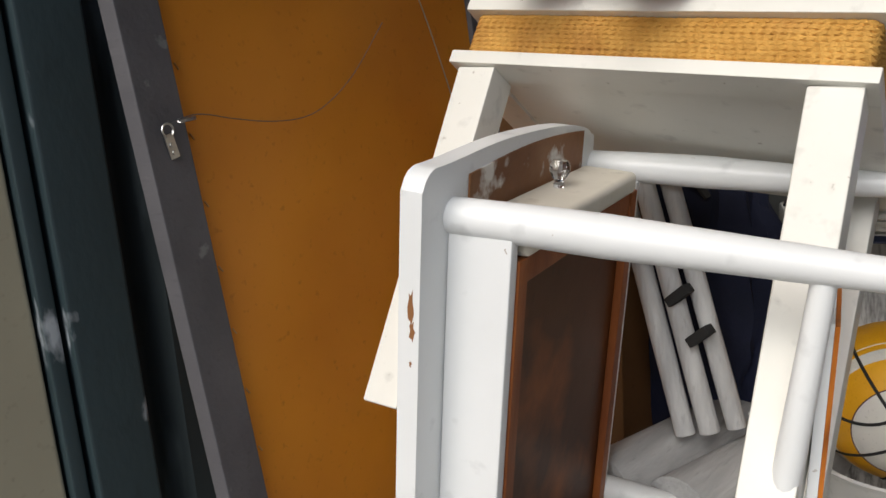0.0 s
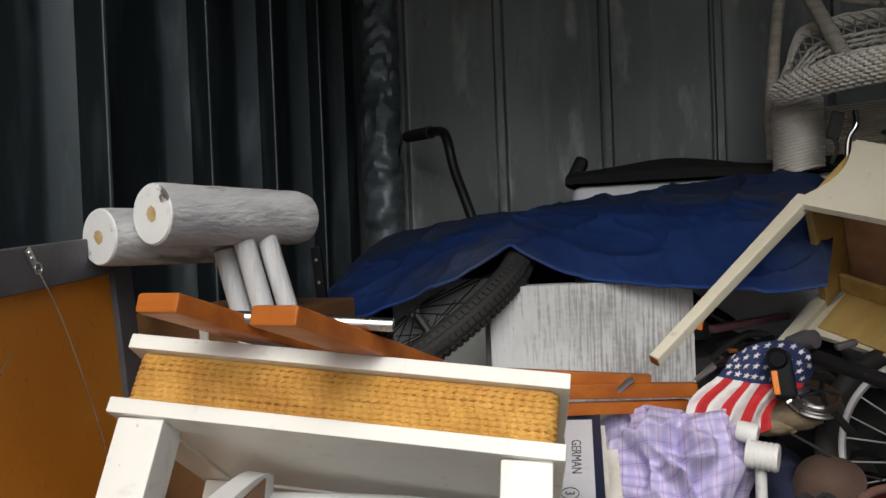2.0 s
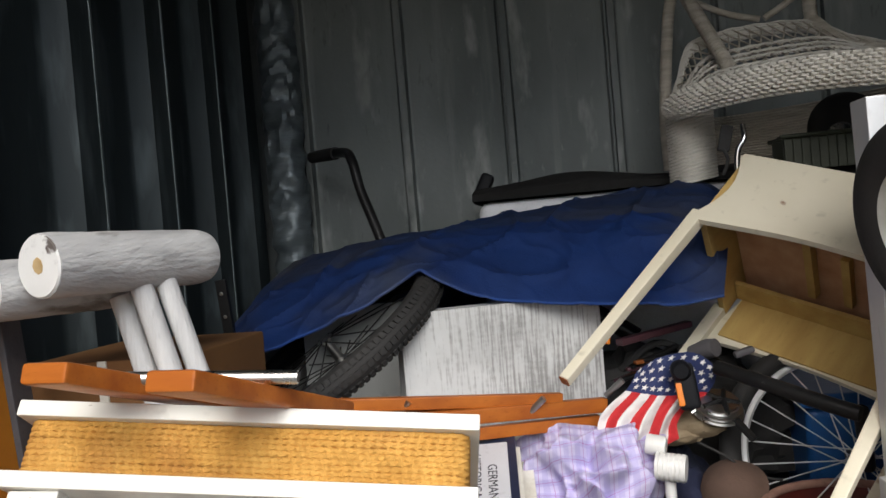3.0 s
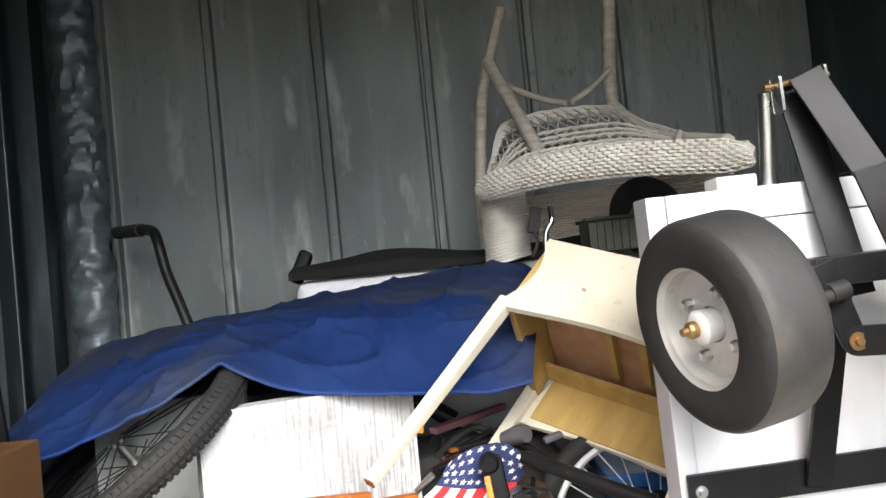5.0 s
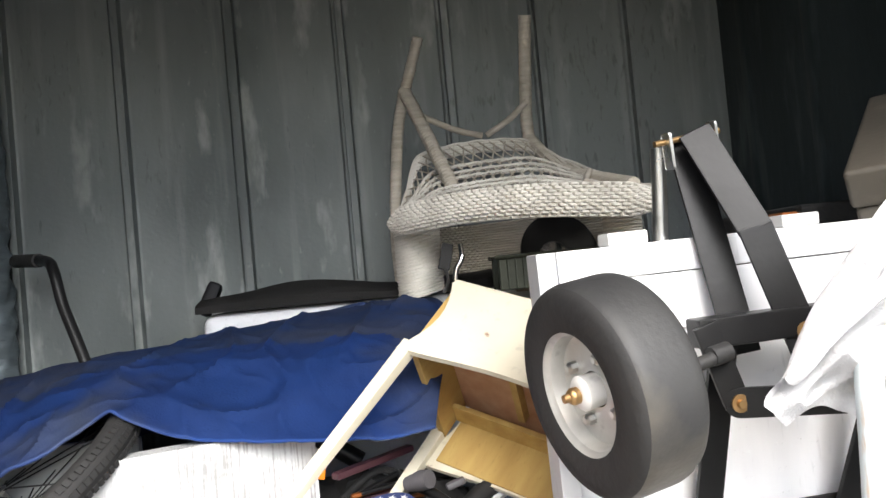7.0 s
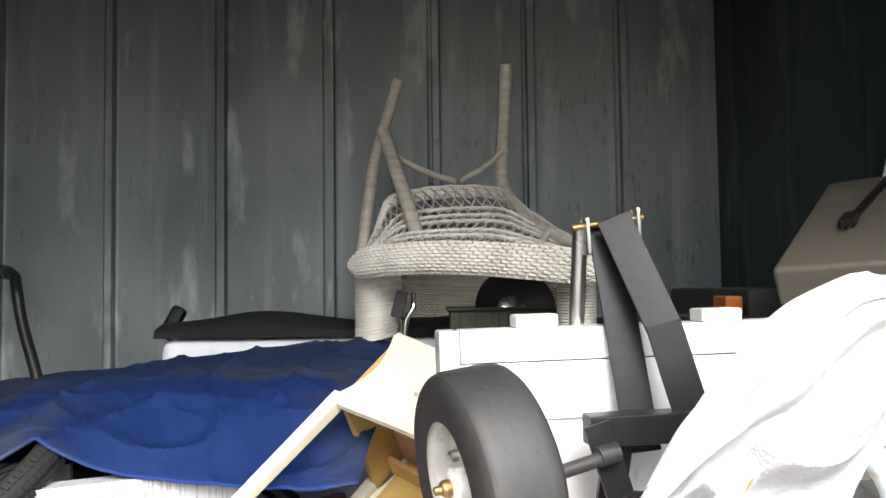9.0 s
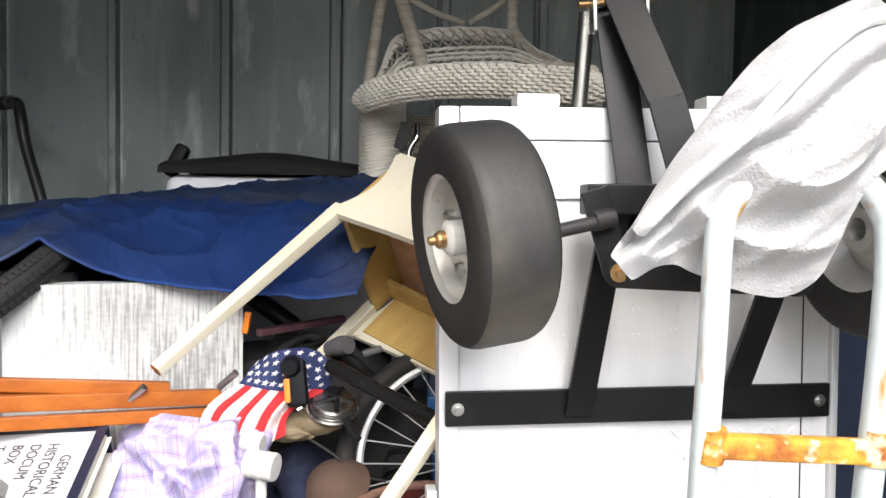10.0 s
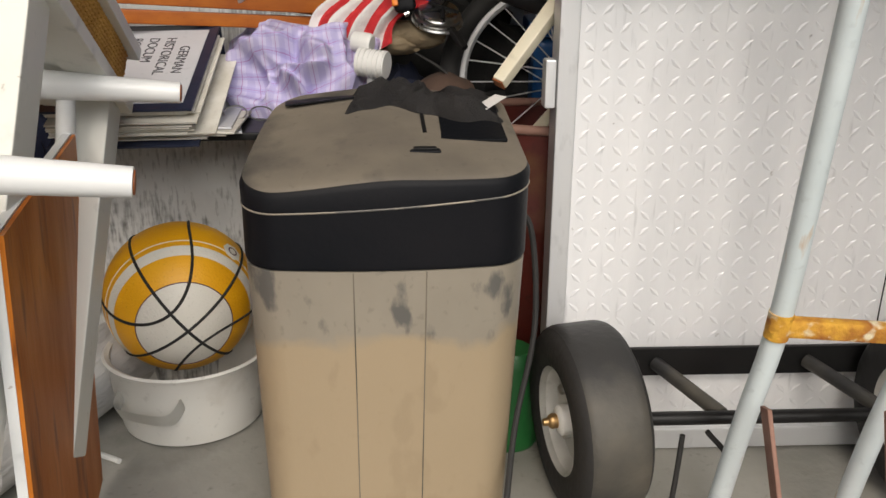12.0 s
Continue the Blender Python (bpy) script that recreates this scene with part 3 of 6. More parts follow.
solo("trim_post_right", box((XR - 0.05, 0.705, FL), (XR + 0.05, 0.82, ZC), 0.006), M_POST, "dark teal steel door post", "door post", kind="structure")
solo("door_1", box((XL - 0.03, -0.35, 0.0), (XL + 0.028, 0.713, ZC), 0.006), M_BEIGE, "beige painted container door, folded open", "door", kind="structure")


def duct():
    def fn(u, v):
        a = u * 2 * math.pi
        z = FL + v * (ZC - FL)
        w = 0.0042 * math.sin(z * 70 + 9 * noise.noise(V((math.cos(a), math.sin(a), z * 5)))) + 0.007 * noise.fractal(V((math.cos(a) * 1.2, math.sin(a) * 1.2, z * 16)), 0.7, 2, 3)
        return V((-0.665 + (0.058 + w) * math.cos(a), 2.675 + (0.05 + w) * math.sin(a), z))
    solo("corner_pipe", sheet(fn, 30, 220), M_FOIL, "crinkled foil-wrapped pipe standing in the wall corner", "pipe")


duct()

# ---------------------------------------------------------------- picture frame leaning on the side wall
def picture():
    t = thing("picture_frame", axes((-0.487, 0.74, 0.985), (-0.21, 0.975, 0.063), (-0.03, -0.07, 1)),
              "large grey picture frame with brown hardboard back, leaning on the wall", "picture frame")
    w, h, b = 0.755, 0.90, 0.056
    part("stile", box((0, -h, -0.012), (b, 0, 0.012), 0.003), M_FRAME, t)
    part("stile", box((w - b, -h, -0.012), (w, 0, 0.012), 0.003), M_FRAME, t)
    part("rail", box((b, -b, -0.012), (w - b, 0, 0.0118), 0.003), M_FRAME, t)
    part("rail", box((b, -h, -0.012), (w - b, -h + b, 0.0118), 0.003), M_FRAME, t)
    part("backboard", box((b - 0.002, -h + b - 0.002, -0.008), (w - b + 0.002, -b + 0.002, 0.003), 0), M_BOARD, t, "plain brown hardboard")
    for i in range(11):
        x = b + 0.008
        y = -b - 0.01 - i * 0.075
        part("staple", bar((x, y, 0.004), (x + 0.003, y - 0.007, 0.0055), 0.0015, 0.0015, (0, 0, 1), 0), M_BRASS, t)
    for i in range(7):
        x = b + 0.03 + i * 0.1
        part("staple", bar((x, -b - 0.008, 0.004), (x + 0.006, -b - 0.009, 0.0055), 0.0015, 0.0015, (0, 0, 1), 0), M_BRASS, t)

    def hanger(x, y, ang):
        m = pose(x, y, 0.013, 0, 0, ang)
        g = box((-0.006, -0.022, 0), (0.006, 0.004, 0.0015), 0.0005)
        tube(arc((0, 0.008, 0.003), 0.007, -60, 240, 14, (1, 0, 0), (0, 1, 0)), 0.0012, 6, g)
        for yy in (-0.008, -0.016):
            lathe([(0, 0.0035), (0.0028, 0.003), (0.0032, 0.0015)], 10, "z", g, Matrix.Translation((0, yy, 0)))
        bmesh.ops.transform(g, matrix=m, verts=g.verts[:])
        part("hanger", g, M_STEEL, t, "zinc hanger with two screws")
    hanger(0.028, -0.215, 8)
    hanger(0.50, -0.022, -150)
    wire = smooth_path([(0.03, -0.20, 0.018), (0.075, -0.197, 0.012), (0.13, -0.21, 0.008), (0.19, -0.222, 0.007), (0.25, -0.225, 0.008), (0.30, -0.212, 0.010), (0.36, -0.18, 0.012), (0.44, -0.12, 0.012)], 10)
    part("hanging_wire", tube(wire, 0.0006, 5), M_FRAME, t)
    part("hanging_wire", tube(smooth_path([(0.5, -0.03, 0.018), (0.54, -0.11, 0.02), (0.60, -0.26, 0.016), (0.62, -0.33, 0.012)], 8), 0.001, 5), M_STEEL, t)
    coil = [(0.045 + 0.022 * i / 40, -0.2 + 0.0022 * math.sin(i * 1.6), 0.014 + 0.0022 * math.cos(i * 1.6)) for i in range(41)]
    part("wire_twist", tube(coil, 0.0007, 4), M_STEEL, t)


picture()
t = place("cardboard_box", (-0.55, 1.72, FL), "brown cardboard box with a strip of pale tape", "box")
wpart("carton", box((-0.70, 1.56, FL), (-0.42, 1.86, 0.90), 0.004), M_CARD, t)
wpart("tape", box((-0.565, 1.556, 0.72), (-0.55, 1.5595, 0.90), 0), M_PAPER, t, "pale packing tape")


# ---------------------------------------------------------------- rope-wrapped table
def rope_table():
    t = thing("side_table", axes((-0.416, 1.205, 0.912), (0.984, 0.142, -0.106), (-0.12, 0.85, -0.52)),
              "off-white wooden table with a rope-wrapped apron, tipped backwards", "table")
    L, W = 0.50, 0.345
    part("tabletop", box((0, 0, -0.018), (L, W, 0), 0.002), M_CREAMW, t)
    part("underside", box((0.0502, 0.0502, -0.09), (L - 0.0502, W - 0.0502, -0.077), 0.001), M_CREAMW, t)
    lo = -0.094
    for n, a, b in (("rail", (0, 0, lo), (L, 0.05, lo + 0.018)), ("rail", (0, W - 0.05, lo), (L, W, lo + 0.018)),
                    ("rail", (0, 0.05, lo), (0.05, W - 0.05, lo + 0.0178)), ("rail", (L - 0.05, 0.05, lo), (L, W - 0.05, lo + 0.0178))):
        part(n, box(a, b, 0.002), M_CREAMW, t)
    part("apron_core", box((0.016, 0.016, lo + 0.0182), (L - 0.016, W - 0.016, -0.0182), 0), M_ROPE, t)
    i, rc, r = 0.0138, 0.012, 0.0037
    rows, rng = 9, random.Random(12)
    for k in range(rows):
        z = -0.0217 - k * (0.0508 / (rows - 1))
        pts, corner = [], []
        for cx, cy, a0 in ((L - i - rc, i + rc, -90), (L - i - rc, W - i - rc, 0), (i + rc, W - i - rc, 90), (i + rc, i + rc, 180)):
            corner += arc((cx, cy, z), rc, a0, a0 + 90, 6, (1, 0, 0), (0, 1, 0))
        for a, b in zip(corner, corner[1:] + corner[:1]):
            n = max(1, int((b - a).length / 0.0015))
            pts += [a.lerp(b, q / n) for q in range(n)]
        ph = rng.random() * 6
        pts = [p + V((0, 0, 0.0006 * math.sin(j * 0.03 + ph) + 0.0007 * noise.noise(p * 45))) for j, p in enumerate(pts)]
        part("rope", tube(pts, r, 12, None, True, False, (3, 0.42, 300, ph)), M_ROPE, t, "golden sisal rope")
    s = 0.054
    for x, y, dx in ((0.012, 0.008, 0.02), (L - s - 0.012, 0.008, 0.026), (0.012, W - s - 0.008, 0.02), (L - s - 0.012, W - s - 0.008, 0.02)):
        a = V((x + s / 2, y + s / 2, lo))
        part("leg", bar(a, a + V((dx * 1.1, 0, -0.44)), s, s, (0, 1, 0), 0.003, None, s * 0.92, s * 0.92), M_CREAMW, t)


rope_table()


# ---------------------------------------------------------------- white side table lying on its back
def fallen_table():
    m = axes((-0.25, 0.925, 0.672), (0.962, 0.222, -0.137), (-0.21, 0.975, 0.03))
    t = thing("end_table", m, "chipped white end table with a drawer, lying on its back", "table")
    edge = smooth_path([(0, -0.052, -0.56), (0, -0.052, -0.2), (0, -0.052, 0.02), (0, -0.050, 0.050), (0, -0.034, 0.066), (0, 0.0, 0.068), (0, 0.12, 0.074), (0, 0.25, 0.070), (0, 0.335, 0.060), (0, 0.378, 0.045), (0, 0.392, 0.015), (0, 0.392, -0.2), (0, 0.392, -0.56)], 5)
    g = bmesh.new()
    f = g.faces.new([g.verts.new((0.006, p.y, p.z)) for p in edge])
    ex = bmesh.ops.extrude_face_region(g, geom=[f])
    bmesh.ops.translate(g, vec=(0.024, 0, 0), verts=[v for v in ex["geom"] if isinstance(v, bmesh.types.BMVert)])
    bmesh.ops.recalc_face_normals(g, faces=g.faces[:])
    rims = [e for e in g.edges if len(e.link_faces) == 2 and max(len(q.verts) for q in e.link_faces) > 4 and abs(e.verts[0].co.x - e.verts[1].co.x) < 1e-5]
    bmesh.ops.bevel(g, geom=rims, offset=0.009, segments=4, affect="EDGES", profile=0.5, clamp_overlap=True)
    part("tabletop", g, M_WHITE, t, "rounded white top")
    lip = bmesh.new()
    low = [(0.0292, 0.035 + 0.031 * k, 0.004) for k in range(11)]
    f = lip.faces.new([lip.verts.new(p) for p in low] + [lip.verts.new((0.0292, y, 0.050 + 0.010 * math.sin((y - 0.03) * 9))) for y in [0.345 - 0.031 * k for k in range(11)]])
    ex = bmesh.ops.extrude_face_region(lip, geom=[f])
    bmesh.ops.translate(lip, vec=(0.003, 0, 0), verts=[v for v in ex["geom"] if isinstance(v, bmesh.types.BMVert)])
    for cx, cz, cw, ch in ((0.020, -0.066, 0.0045, 0.022), (0.022, -0.090, 0.004, 0.013), (0.021, -0.125, 0.002, 0.004)):
        chip = bmesh.new()
        rim = [chip.verts.new((cx + cw * (0.7 + 0.3 * math.sin(k * 2.7 + cz * 50)) * math.cos(k * 0.524), -0.0524, cz + ch * (0.75 + 0.25 * math.sin(k * 3.9)) * math.sin(k * 0.524))) for k in range(12)]
        f = chip.faces.new(rim)
        ex = bmesh.ops.extrude_face_region(chip, geom=[f])
        bmesh.ops.translate(chip, vec=(0, 0.003, 0), verts=[v for v in ex["geom"] if isinstance(v, bmesh.types.BMVert)])
        part("chip", chip, M_LIPW, t, "chip down to bare wood")
    part("worn_lip", lip, M_LIPW, t, "top's edge worn to bare brown wood")
    part("side_panel", box((0.0302, -0.004, -0.54), (0.1, 0.012, 0.004), 0.003), M_WHITE, t)
    part("side_panel", box((0.0302, 0.376, -0.54), (0.1, 0.3895, -0.012), 0.003), M_WHITE, t)
    part("drawer_front", box((0.0325, 0.02, -0.02), (0.108, 0.35, 0.008), 0.008, None, 4), M_DRAWER, t, "drawer front, paint yellowed and scuffed")
    part("drawer_bottom", box((0.082, 0.012, -0.54), (0.09, 0.3755, -0.021), 0), M_DARKP, t, "dark brown plywood bottom")
    part("batten", box((0.0902, 0.0125, -0.54), (0.102, 0.034, -0.021), 0.002), M_BROWN, t)
    part("batten", box((0.0902, 0.352, -0.54), (0.102, 0.3755, -0.021), 0.002), M_BROWN, t)
    part("batten", box((0.0902, 0.035, -0.05), (0.100, 0.351, -0.021), 0.002), M_BROWN, t)
    knob = lathe([(0, 0.0), (0.006, 0.0), (0.007, 0.004), (0.005, 0.008), (0.009, 0.013), (0.0125, 0.020), (0.0125, 0.026), (0.009, 0.032), (0, 0.034)], 10)
    bmesh.ops.transform(knob, matrix=Matrix.Translation((0.058, 0.205, 0.008)), verts=knob.verts[:])
    part("knob", knob, M_GLASS, t, "faceted clear glass knob", smooth=False)
    inv = m.inverted()

    def leg(a, b, r0, r1):
        a, b = inv @ V(a), inv @ V(b)
        pts = [a.lerp(b, k / 16) for k in range(17)]
        rs = [r0 * (0.9 + 0.14 * math.sin(min(k / 6, 1) * math.pi * 0.5)) if k < 7 else r0 * 1.04 + (r1 - r0 * 1.04) * (k - 6) / 10 for k in range(17)]
        lg = part("leg", tube(pts, rs, 20), M_WHITE, t, "round tapered white leg")
        d = (b - a).normalized()
        part("leg_tip", tube([b + d * 0.0002, b + d * 0.0015], r1 * 0.8, 16), M_BROWN, lg, "bare wood leg end")
    one, two = ((-0.247, 0.928, 0.686), (0.205, 1.078, 0.630)), ((-0.315, 1.31, 0.682), (0.113, 1.434, 0.645))
    down = (m.to_3x3() @ V((0, 0, 1))) * 0.5
    leg(*one, 0.0198, 0.0125)
    leg(*two, 0.0205, 0.0125)
    leg(V(one[0]) - down, V(one[1]) - down, 0.020, 0.0125)
    leg(V(two[0]) - down, V(two[1]) - down - V((0.12, 0.03, 0)), 0.020, 0.0125)
    for p in ((0.092, 1.042, 0.635), (-0.012, 1.402, 0.645)):
        q = inv @ V(p)
        part("stretcher", tube([q + V((0, 0, 0.0)), q - V((0, 0, 0.16)), q - V((0, 0, 0.5))], [0.0105, 0.013, 0.0105], 14), M_WHITE, t)
    # lower shelf: a board whose bare underside faces away from the top
    far, near, fall = V((-0.006, 1.40, 0.0)), V((0.096, 1.072, 0.0)), V((-0.06, 0.0, -1.0))
    nrm = (far - near).cross(fall).normalized()
    nrm = nrm if nrm.x > 0 else -nrm

    def board(off, thick, rim):
        g = bmesh.new()
        corner = [far + V((0, 0, 0.600 - rim)), near + V((0, 0, 0.586 - rim)), near + V((0, 0, 0.586)) + fall * 0.48, far + V((0, 0, 0.60)) + fall * 0.49]
        f = [inv @ (p + nrm * off) for p in corner]
        b = [inv @ (p + nrm * (off - thick)) for p in corner]
        vf, vb = [g.verts.new(p) for p in f], [g.verts.new(p) for p in b]
        g.faces.new(vf)
        g.faces.new(vb[::-1])
        for q in range(4):
            g.faces.new((vf[q], vf[(q + 1) % 4], vb[(q + 1) % 4], vb[q]))
        return g
    part("shelf", board(-0.0042, 0.009, 0.0), M_WHITE, t)
    part("shelf_bottom", board(0.0, 0.004, 0.002), M_BROWNL, t, "bare orange-brown wood underside")


fallen_table()


# ---------------------------------------------------------------- whitewashed log rack and orange chair
def log_rack():
    t = place("log_rack", (-0.45, 1.45, FL), "rack of whitewashed logs standing on branch legs", "rack")

    def log(a, b, r, name="log"):
        a, b = V(a), V(b)
        n = 18
        pts = [a.lerp(b, k / n) for k in range(n + 1)]
        rs = [r * (1 + 0.025 * noise.noise(V((k * 0.6, a.x * 9, 0)))) for k in range(n + 1)]
        rs[0] *= 0.97
        rs[-1] *= 0.93
        lg = wpart(name, tube(pts, rs, 28), M_LOG, t)
        d = (a - b).normalized()
        part("end_grain", tube([a + d * 0.0004, a + d * 0.003], [r * 0.965, r * 0.93], 28), M_LOGEND, lg, "sawn end painted white")
        k = bmesh.new()
        s = d.cross(V((0, 0, 1))).normalized()
        u = s.cross(d)
        ring = [k.verts.new(a + d * 0.0038 + (s * math.cos(q * 0.785) + u * math.sin(q * 0.785)) * r * (0.20 + 0.08 * random.random())) for q in range(8)]
        back = [k.verts.new(v.co - d * 0.002) for v in ring]
        k.faces.new(ring)
        for q in range(8):
            k.faces.new((ring[q], ring[(q + 1) % 8], back[(q + 1) % 8], back[q]))
        part("knot", k, M_PLUG, lg, "bare wood core")
    log((-0.582, 1.357, 1.027), (-0.50, 1.625, 1.022), 0.0415)
    log((-0.496, 1.359, 1.055), (-0.412, 1.63, 1.05), 0.0435)
    for a, b, r in (((-0.49, 1.52, 1.0), (-0.262, 1.49, 0.22), 0.0165), ((-0.447, 1.50, 1.03), (-0.225, 1.50, 0.23), 0.0165), ((-0.427, 1.535, 1.03), (-0.19, 1.52, 0.24), 0.0155)):
        wpart("leg", tube([V(a).lerp(V(b), k / 10) for k in range(11)], [r * (1 + 0.05 * noise.noise(V((k * 0.7, a[0] * 30, 2)))) for k in range(11)], 16), M_LOGV, t)
    for z, x in ((0.52, -0.335), (0.44, -0.285), (0.38, -0.25)):
        wpart("tape_band", bar((x, 1.485, z), (x + 0.035, 1.48, z + 0.03), 0.02, 0.016, (0, 0, 1), 0.002), M_BLACKF, t, "black tape")
    wpart("base_log", tube([(-0.335, 1.36, FL + 0.07), (-0.26, 1.72, FL + 0.075)], 0.062, 24), M_LOG, t)
    wpart("base_log", tube([(-0.205, 1.36, FL + 0.072), (-0.13, 1.70, FL + 0.075)], 0.064, 24), M_LOG, t)


log_rack()


def orange_chair():
    t = place("folding_chair", (-0.2, 1.3, FL), "folded varnished orange wooden chair with a metal cross rod", "chair")
    up = (0.05, 0.3, 0.95)
    for a, b in (((-0.30, 1.095, 0.955), (-0.25, 1.39, 0.859)), ((-0.175, 1.098, 0.941), (-0.125, 1.39, 0.845))):
        wpart("side_rail", bar(a, b, 0.056, 0.021, up, 0.004), M_ORANGE, t)
    wpart("cross_rod", tube([(-0.33, 1.175, 0.935), (-0.103, 1.224, 0.917)], 0.0075, 14), M_STEEL, t, "dull metal rod")
    wpart("rod_end", tube([(-0.106, 1.2235, 0.9172), (-0.1022, 1.2243, 0.9169)], 0.0052, 12), M_BLACK, t)
    wpart("cross_slat", bar((-0.28, 1.37, 0.832), (-0.10, 1.37, 0.815), 0.05, 0.016, (0, 0, 1), 0.003), M_ORANGE, t)


orange_chair()


def orange_stand():
    t = place("folding_stand", (0.0, 1.8, 0.55), "folded stand of varnished orange wooden bars joined by metal pins", "stand")
    for a, b, w, h in (((-0.30, 1.66, 0.795), (0.13, 1.85, 0.748), 0.016, 0.022), ((-0.30, 1.64, 0.758), (0.205, 1.885, 0.727), 0.018, 0.026),
                       ((-0.25, 1.66, 0.722), (0.19, 1.89, 0.698), 0.016, 0.022), ((-0.28, 1.69, 0.79), (0.19, 1.9, 0.72), 0.014, 0.02)):
        wpart("bar", bar(a, b, w, h, (0, 0, 1), 0.003), M_ORANGE, t)
    for p in ((-0.125, 1.735, 0.772), (0.093, 1.815, 0.75), (0.228, 1.868, 0.765)):
        p = V(p)
        d = V((0.5, -0.1, 0.45)).normalized()
        wpart("pin", tube([p - d * 0.03, p + d * 0.012], 0.006, 10), M_STEEL, t, "grey metal pin")


orange_stand()


# ---------------------------------------------------------------- distressed bench with the things on it
def bench():
    t = thing("bench", axes((-0.19, 1.85, FL), (0.395, 0.19, 0), (-0.19, 0.395, 0)), "distressed white wooden bench with a panelled back", "bench")
    g = bmesh.new()
    n, w, h, r = 8, 0.44, 0.832, 0.03
    prof = [(0.04, 0), (w, 0)] + [(w - r + r * math.cos(radians(a)), h - r + r * math.sin(radians(a))) for a in range(0, 91, 15)] + [(0.04 + r + r * math.cos(radians(a)), h - r + r * math.sin(radians(a))) for a in range(90, 181, 15)]
    f = g.faces.new([g.verts.new((x, 0, z)) for x, z in prof])
    ex = bmesh.ops.extrude_face_region(g, geom=[f])
    bmesh.ops.translate(g, vec=(0, 0.05, 0), verts=[v for v in ex["geom"] if isinstance(v, bmesh.types.BMVert)])
    part("back_panel", g, M_DIST, t)
    part("seat", box((-0.065, -0.125, 0.43), (w, -0.002, 0.468), 0.006), M_DISTS, t)
    part("front_panel", bar((w / 2 - 0.032, -0.112, 0.428), (w / 2 - 0.032, -0.178, 0.0), w + 0.056, 0.018, (0, 1, 0), 0.003), M_DISTS, t, "sloping distressed front")
    part("end_panel", box((-0.06, -0.0995, 0.0), (-0.04, -0.002, 0.4298), 0.003), M_DISTS, t)
    part("end_panel", box((w - 0.024, -0.0995, 0.0), (w - 0.004, -0.002, 0.4298), 0.003), M_DISTS, t)


bench()
solo("grey_panel", box((-0.42, 2.06, FL), (-0.12, 2.08, 0.92), 0.003), M_GREYB, "plain grey board standing behind the bench", "board")


def text_mesh(body, size, material, parent, m, label=""):
    cu = bpy.data.curves.new("lettering", "FONT")
    cu.body, cu.size, cu.extrude = body, size, 0.0002
    ob = new("lettering_source", cu)
    dg = bpy.context.evaluated_depsgraph_get()
    me = bpy.data.meshes.new_from_object(ob.evaluated_get(dg))
    bpy.data.objects.remove(ob)
    me.materials.clear()
    me.materials.append(material)
    o = new("lettering", me)
    o.parent = parent
    o.matrix_local = m
    return tagged(o, label)


def binder():
    m = axes((0.041, 1.801, 0.695), (0.12, -0.925, -0.345), (0.97, 0.12, 0.03))
    t = thing("ring_binder", m, "navy ring binder with a grey-white printed cover, stuffed with papers", "binder")
    part("front_cover", box((-0.006, -0.205, -0.004), (0.262, 0.006, 0), 0.001), M_NAVY, t)
    part("cover_sheet", box((0.012, -0.196, 0.0003), (0.245, -0.008, 0.0012), 0), M_COVER, t, "pale printed sheet under clear film")
    part("back_cover", box((-0.006, -0.205, -0.062), (0.262, 0.006, -0.058), 0.001), M_NAVY, t)
    part("spine", box((-0.010, -0.205, -0.062), (-0.0062, 0.006, 0), 0.001), M_NAVY, t)
    rng = random.Random(3)
    for k in range(16):
        z = -0.056 + k * 0.0032
        sh = rng.uniform(-0.012, 0.014) + (0.02 if k < 5 else 0)
        part("paper", box((0.004 + rng.uniform(0, 0.02), -0.196, z), (0.25 + rng.uniform(-0.01, 0.018), 0.002 + sh, z + 0.0022), 0), M_PAPER, t)
    up = lambda x, y: pose(x, y, 0.0016)
    for body, x, y, s in (("GERMAN", 0.07, -0.042, 0.022), ("HISTORICAL", 0.04, -0.068, 0.022), ("DOCUM", 0.04, -0.094, 0.022), ("BOX", 0.04, -0.12, 0.022), ("T", 0.04, -0.146, 0.022)):
        text_mesh(body, s, M_INK, t, up(x, y), "dark printed word")
    ring = tube(arc((0.205, -0.045, 0.0016), 0.013, 0, 340, 24, (1, 0, 0), (0, 1, 0)), 0.0007, 5)
    part("printed_ring", ring, M_INK, t)
    text_mesh("3", 0.02, M_INK, t, up(0.1995, -0.052))


binder()
t = place("paper_stack", (0.0, 1.65, 0.55), "loose stack of magazines and papers in a black tray", "papers")
rng = random.Random(8)
for k in range(4):
    z = 0.556 + k * 0.0042
    m = pose(-0.06 + rng.uniform(-0.015, 0.015), 1.735, z, 0, 0, 12 + rng.uniform(-7, 7))
    b = box((0.035, -0.155 - 0.02 * rng.random(), 0), (0.15, 0.07, 0.0032), 0.0006)
    bmesh.ops.transform(b, matrix=m, verts=b.verts[:])
    wpart("magazine", b, M_PAPER if k % 3 else M_COVER, t)
b = box((0.0, -0.13, 0), (0.19, 0.10, 0.012), 0.003)
bmesh.ops.transform(b, matrix=pose(-0.02, 1.745, 0.543, 0, 0, 14), verts=b.verts[:])
wpart("tray", b, M_BLACK, t, "flat black tray")
t = place("spectacles", (0.10, 1.70, 0.57), "wire-framed spectacles on the black tray", "spectacles")
for x in (0.095, 0.135):
    wpart("rim", tube(arc((x, 1.70, 0.575), 0.017, 0, 350, 20, (1, 0.3, 0), (-0.2, 0.7, 0.5)), 0.0012, 5), M_STEEL, t)


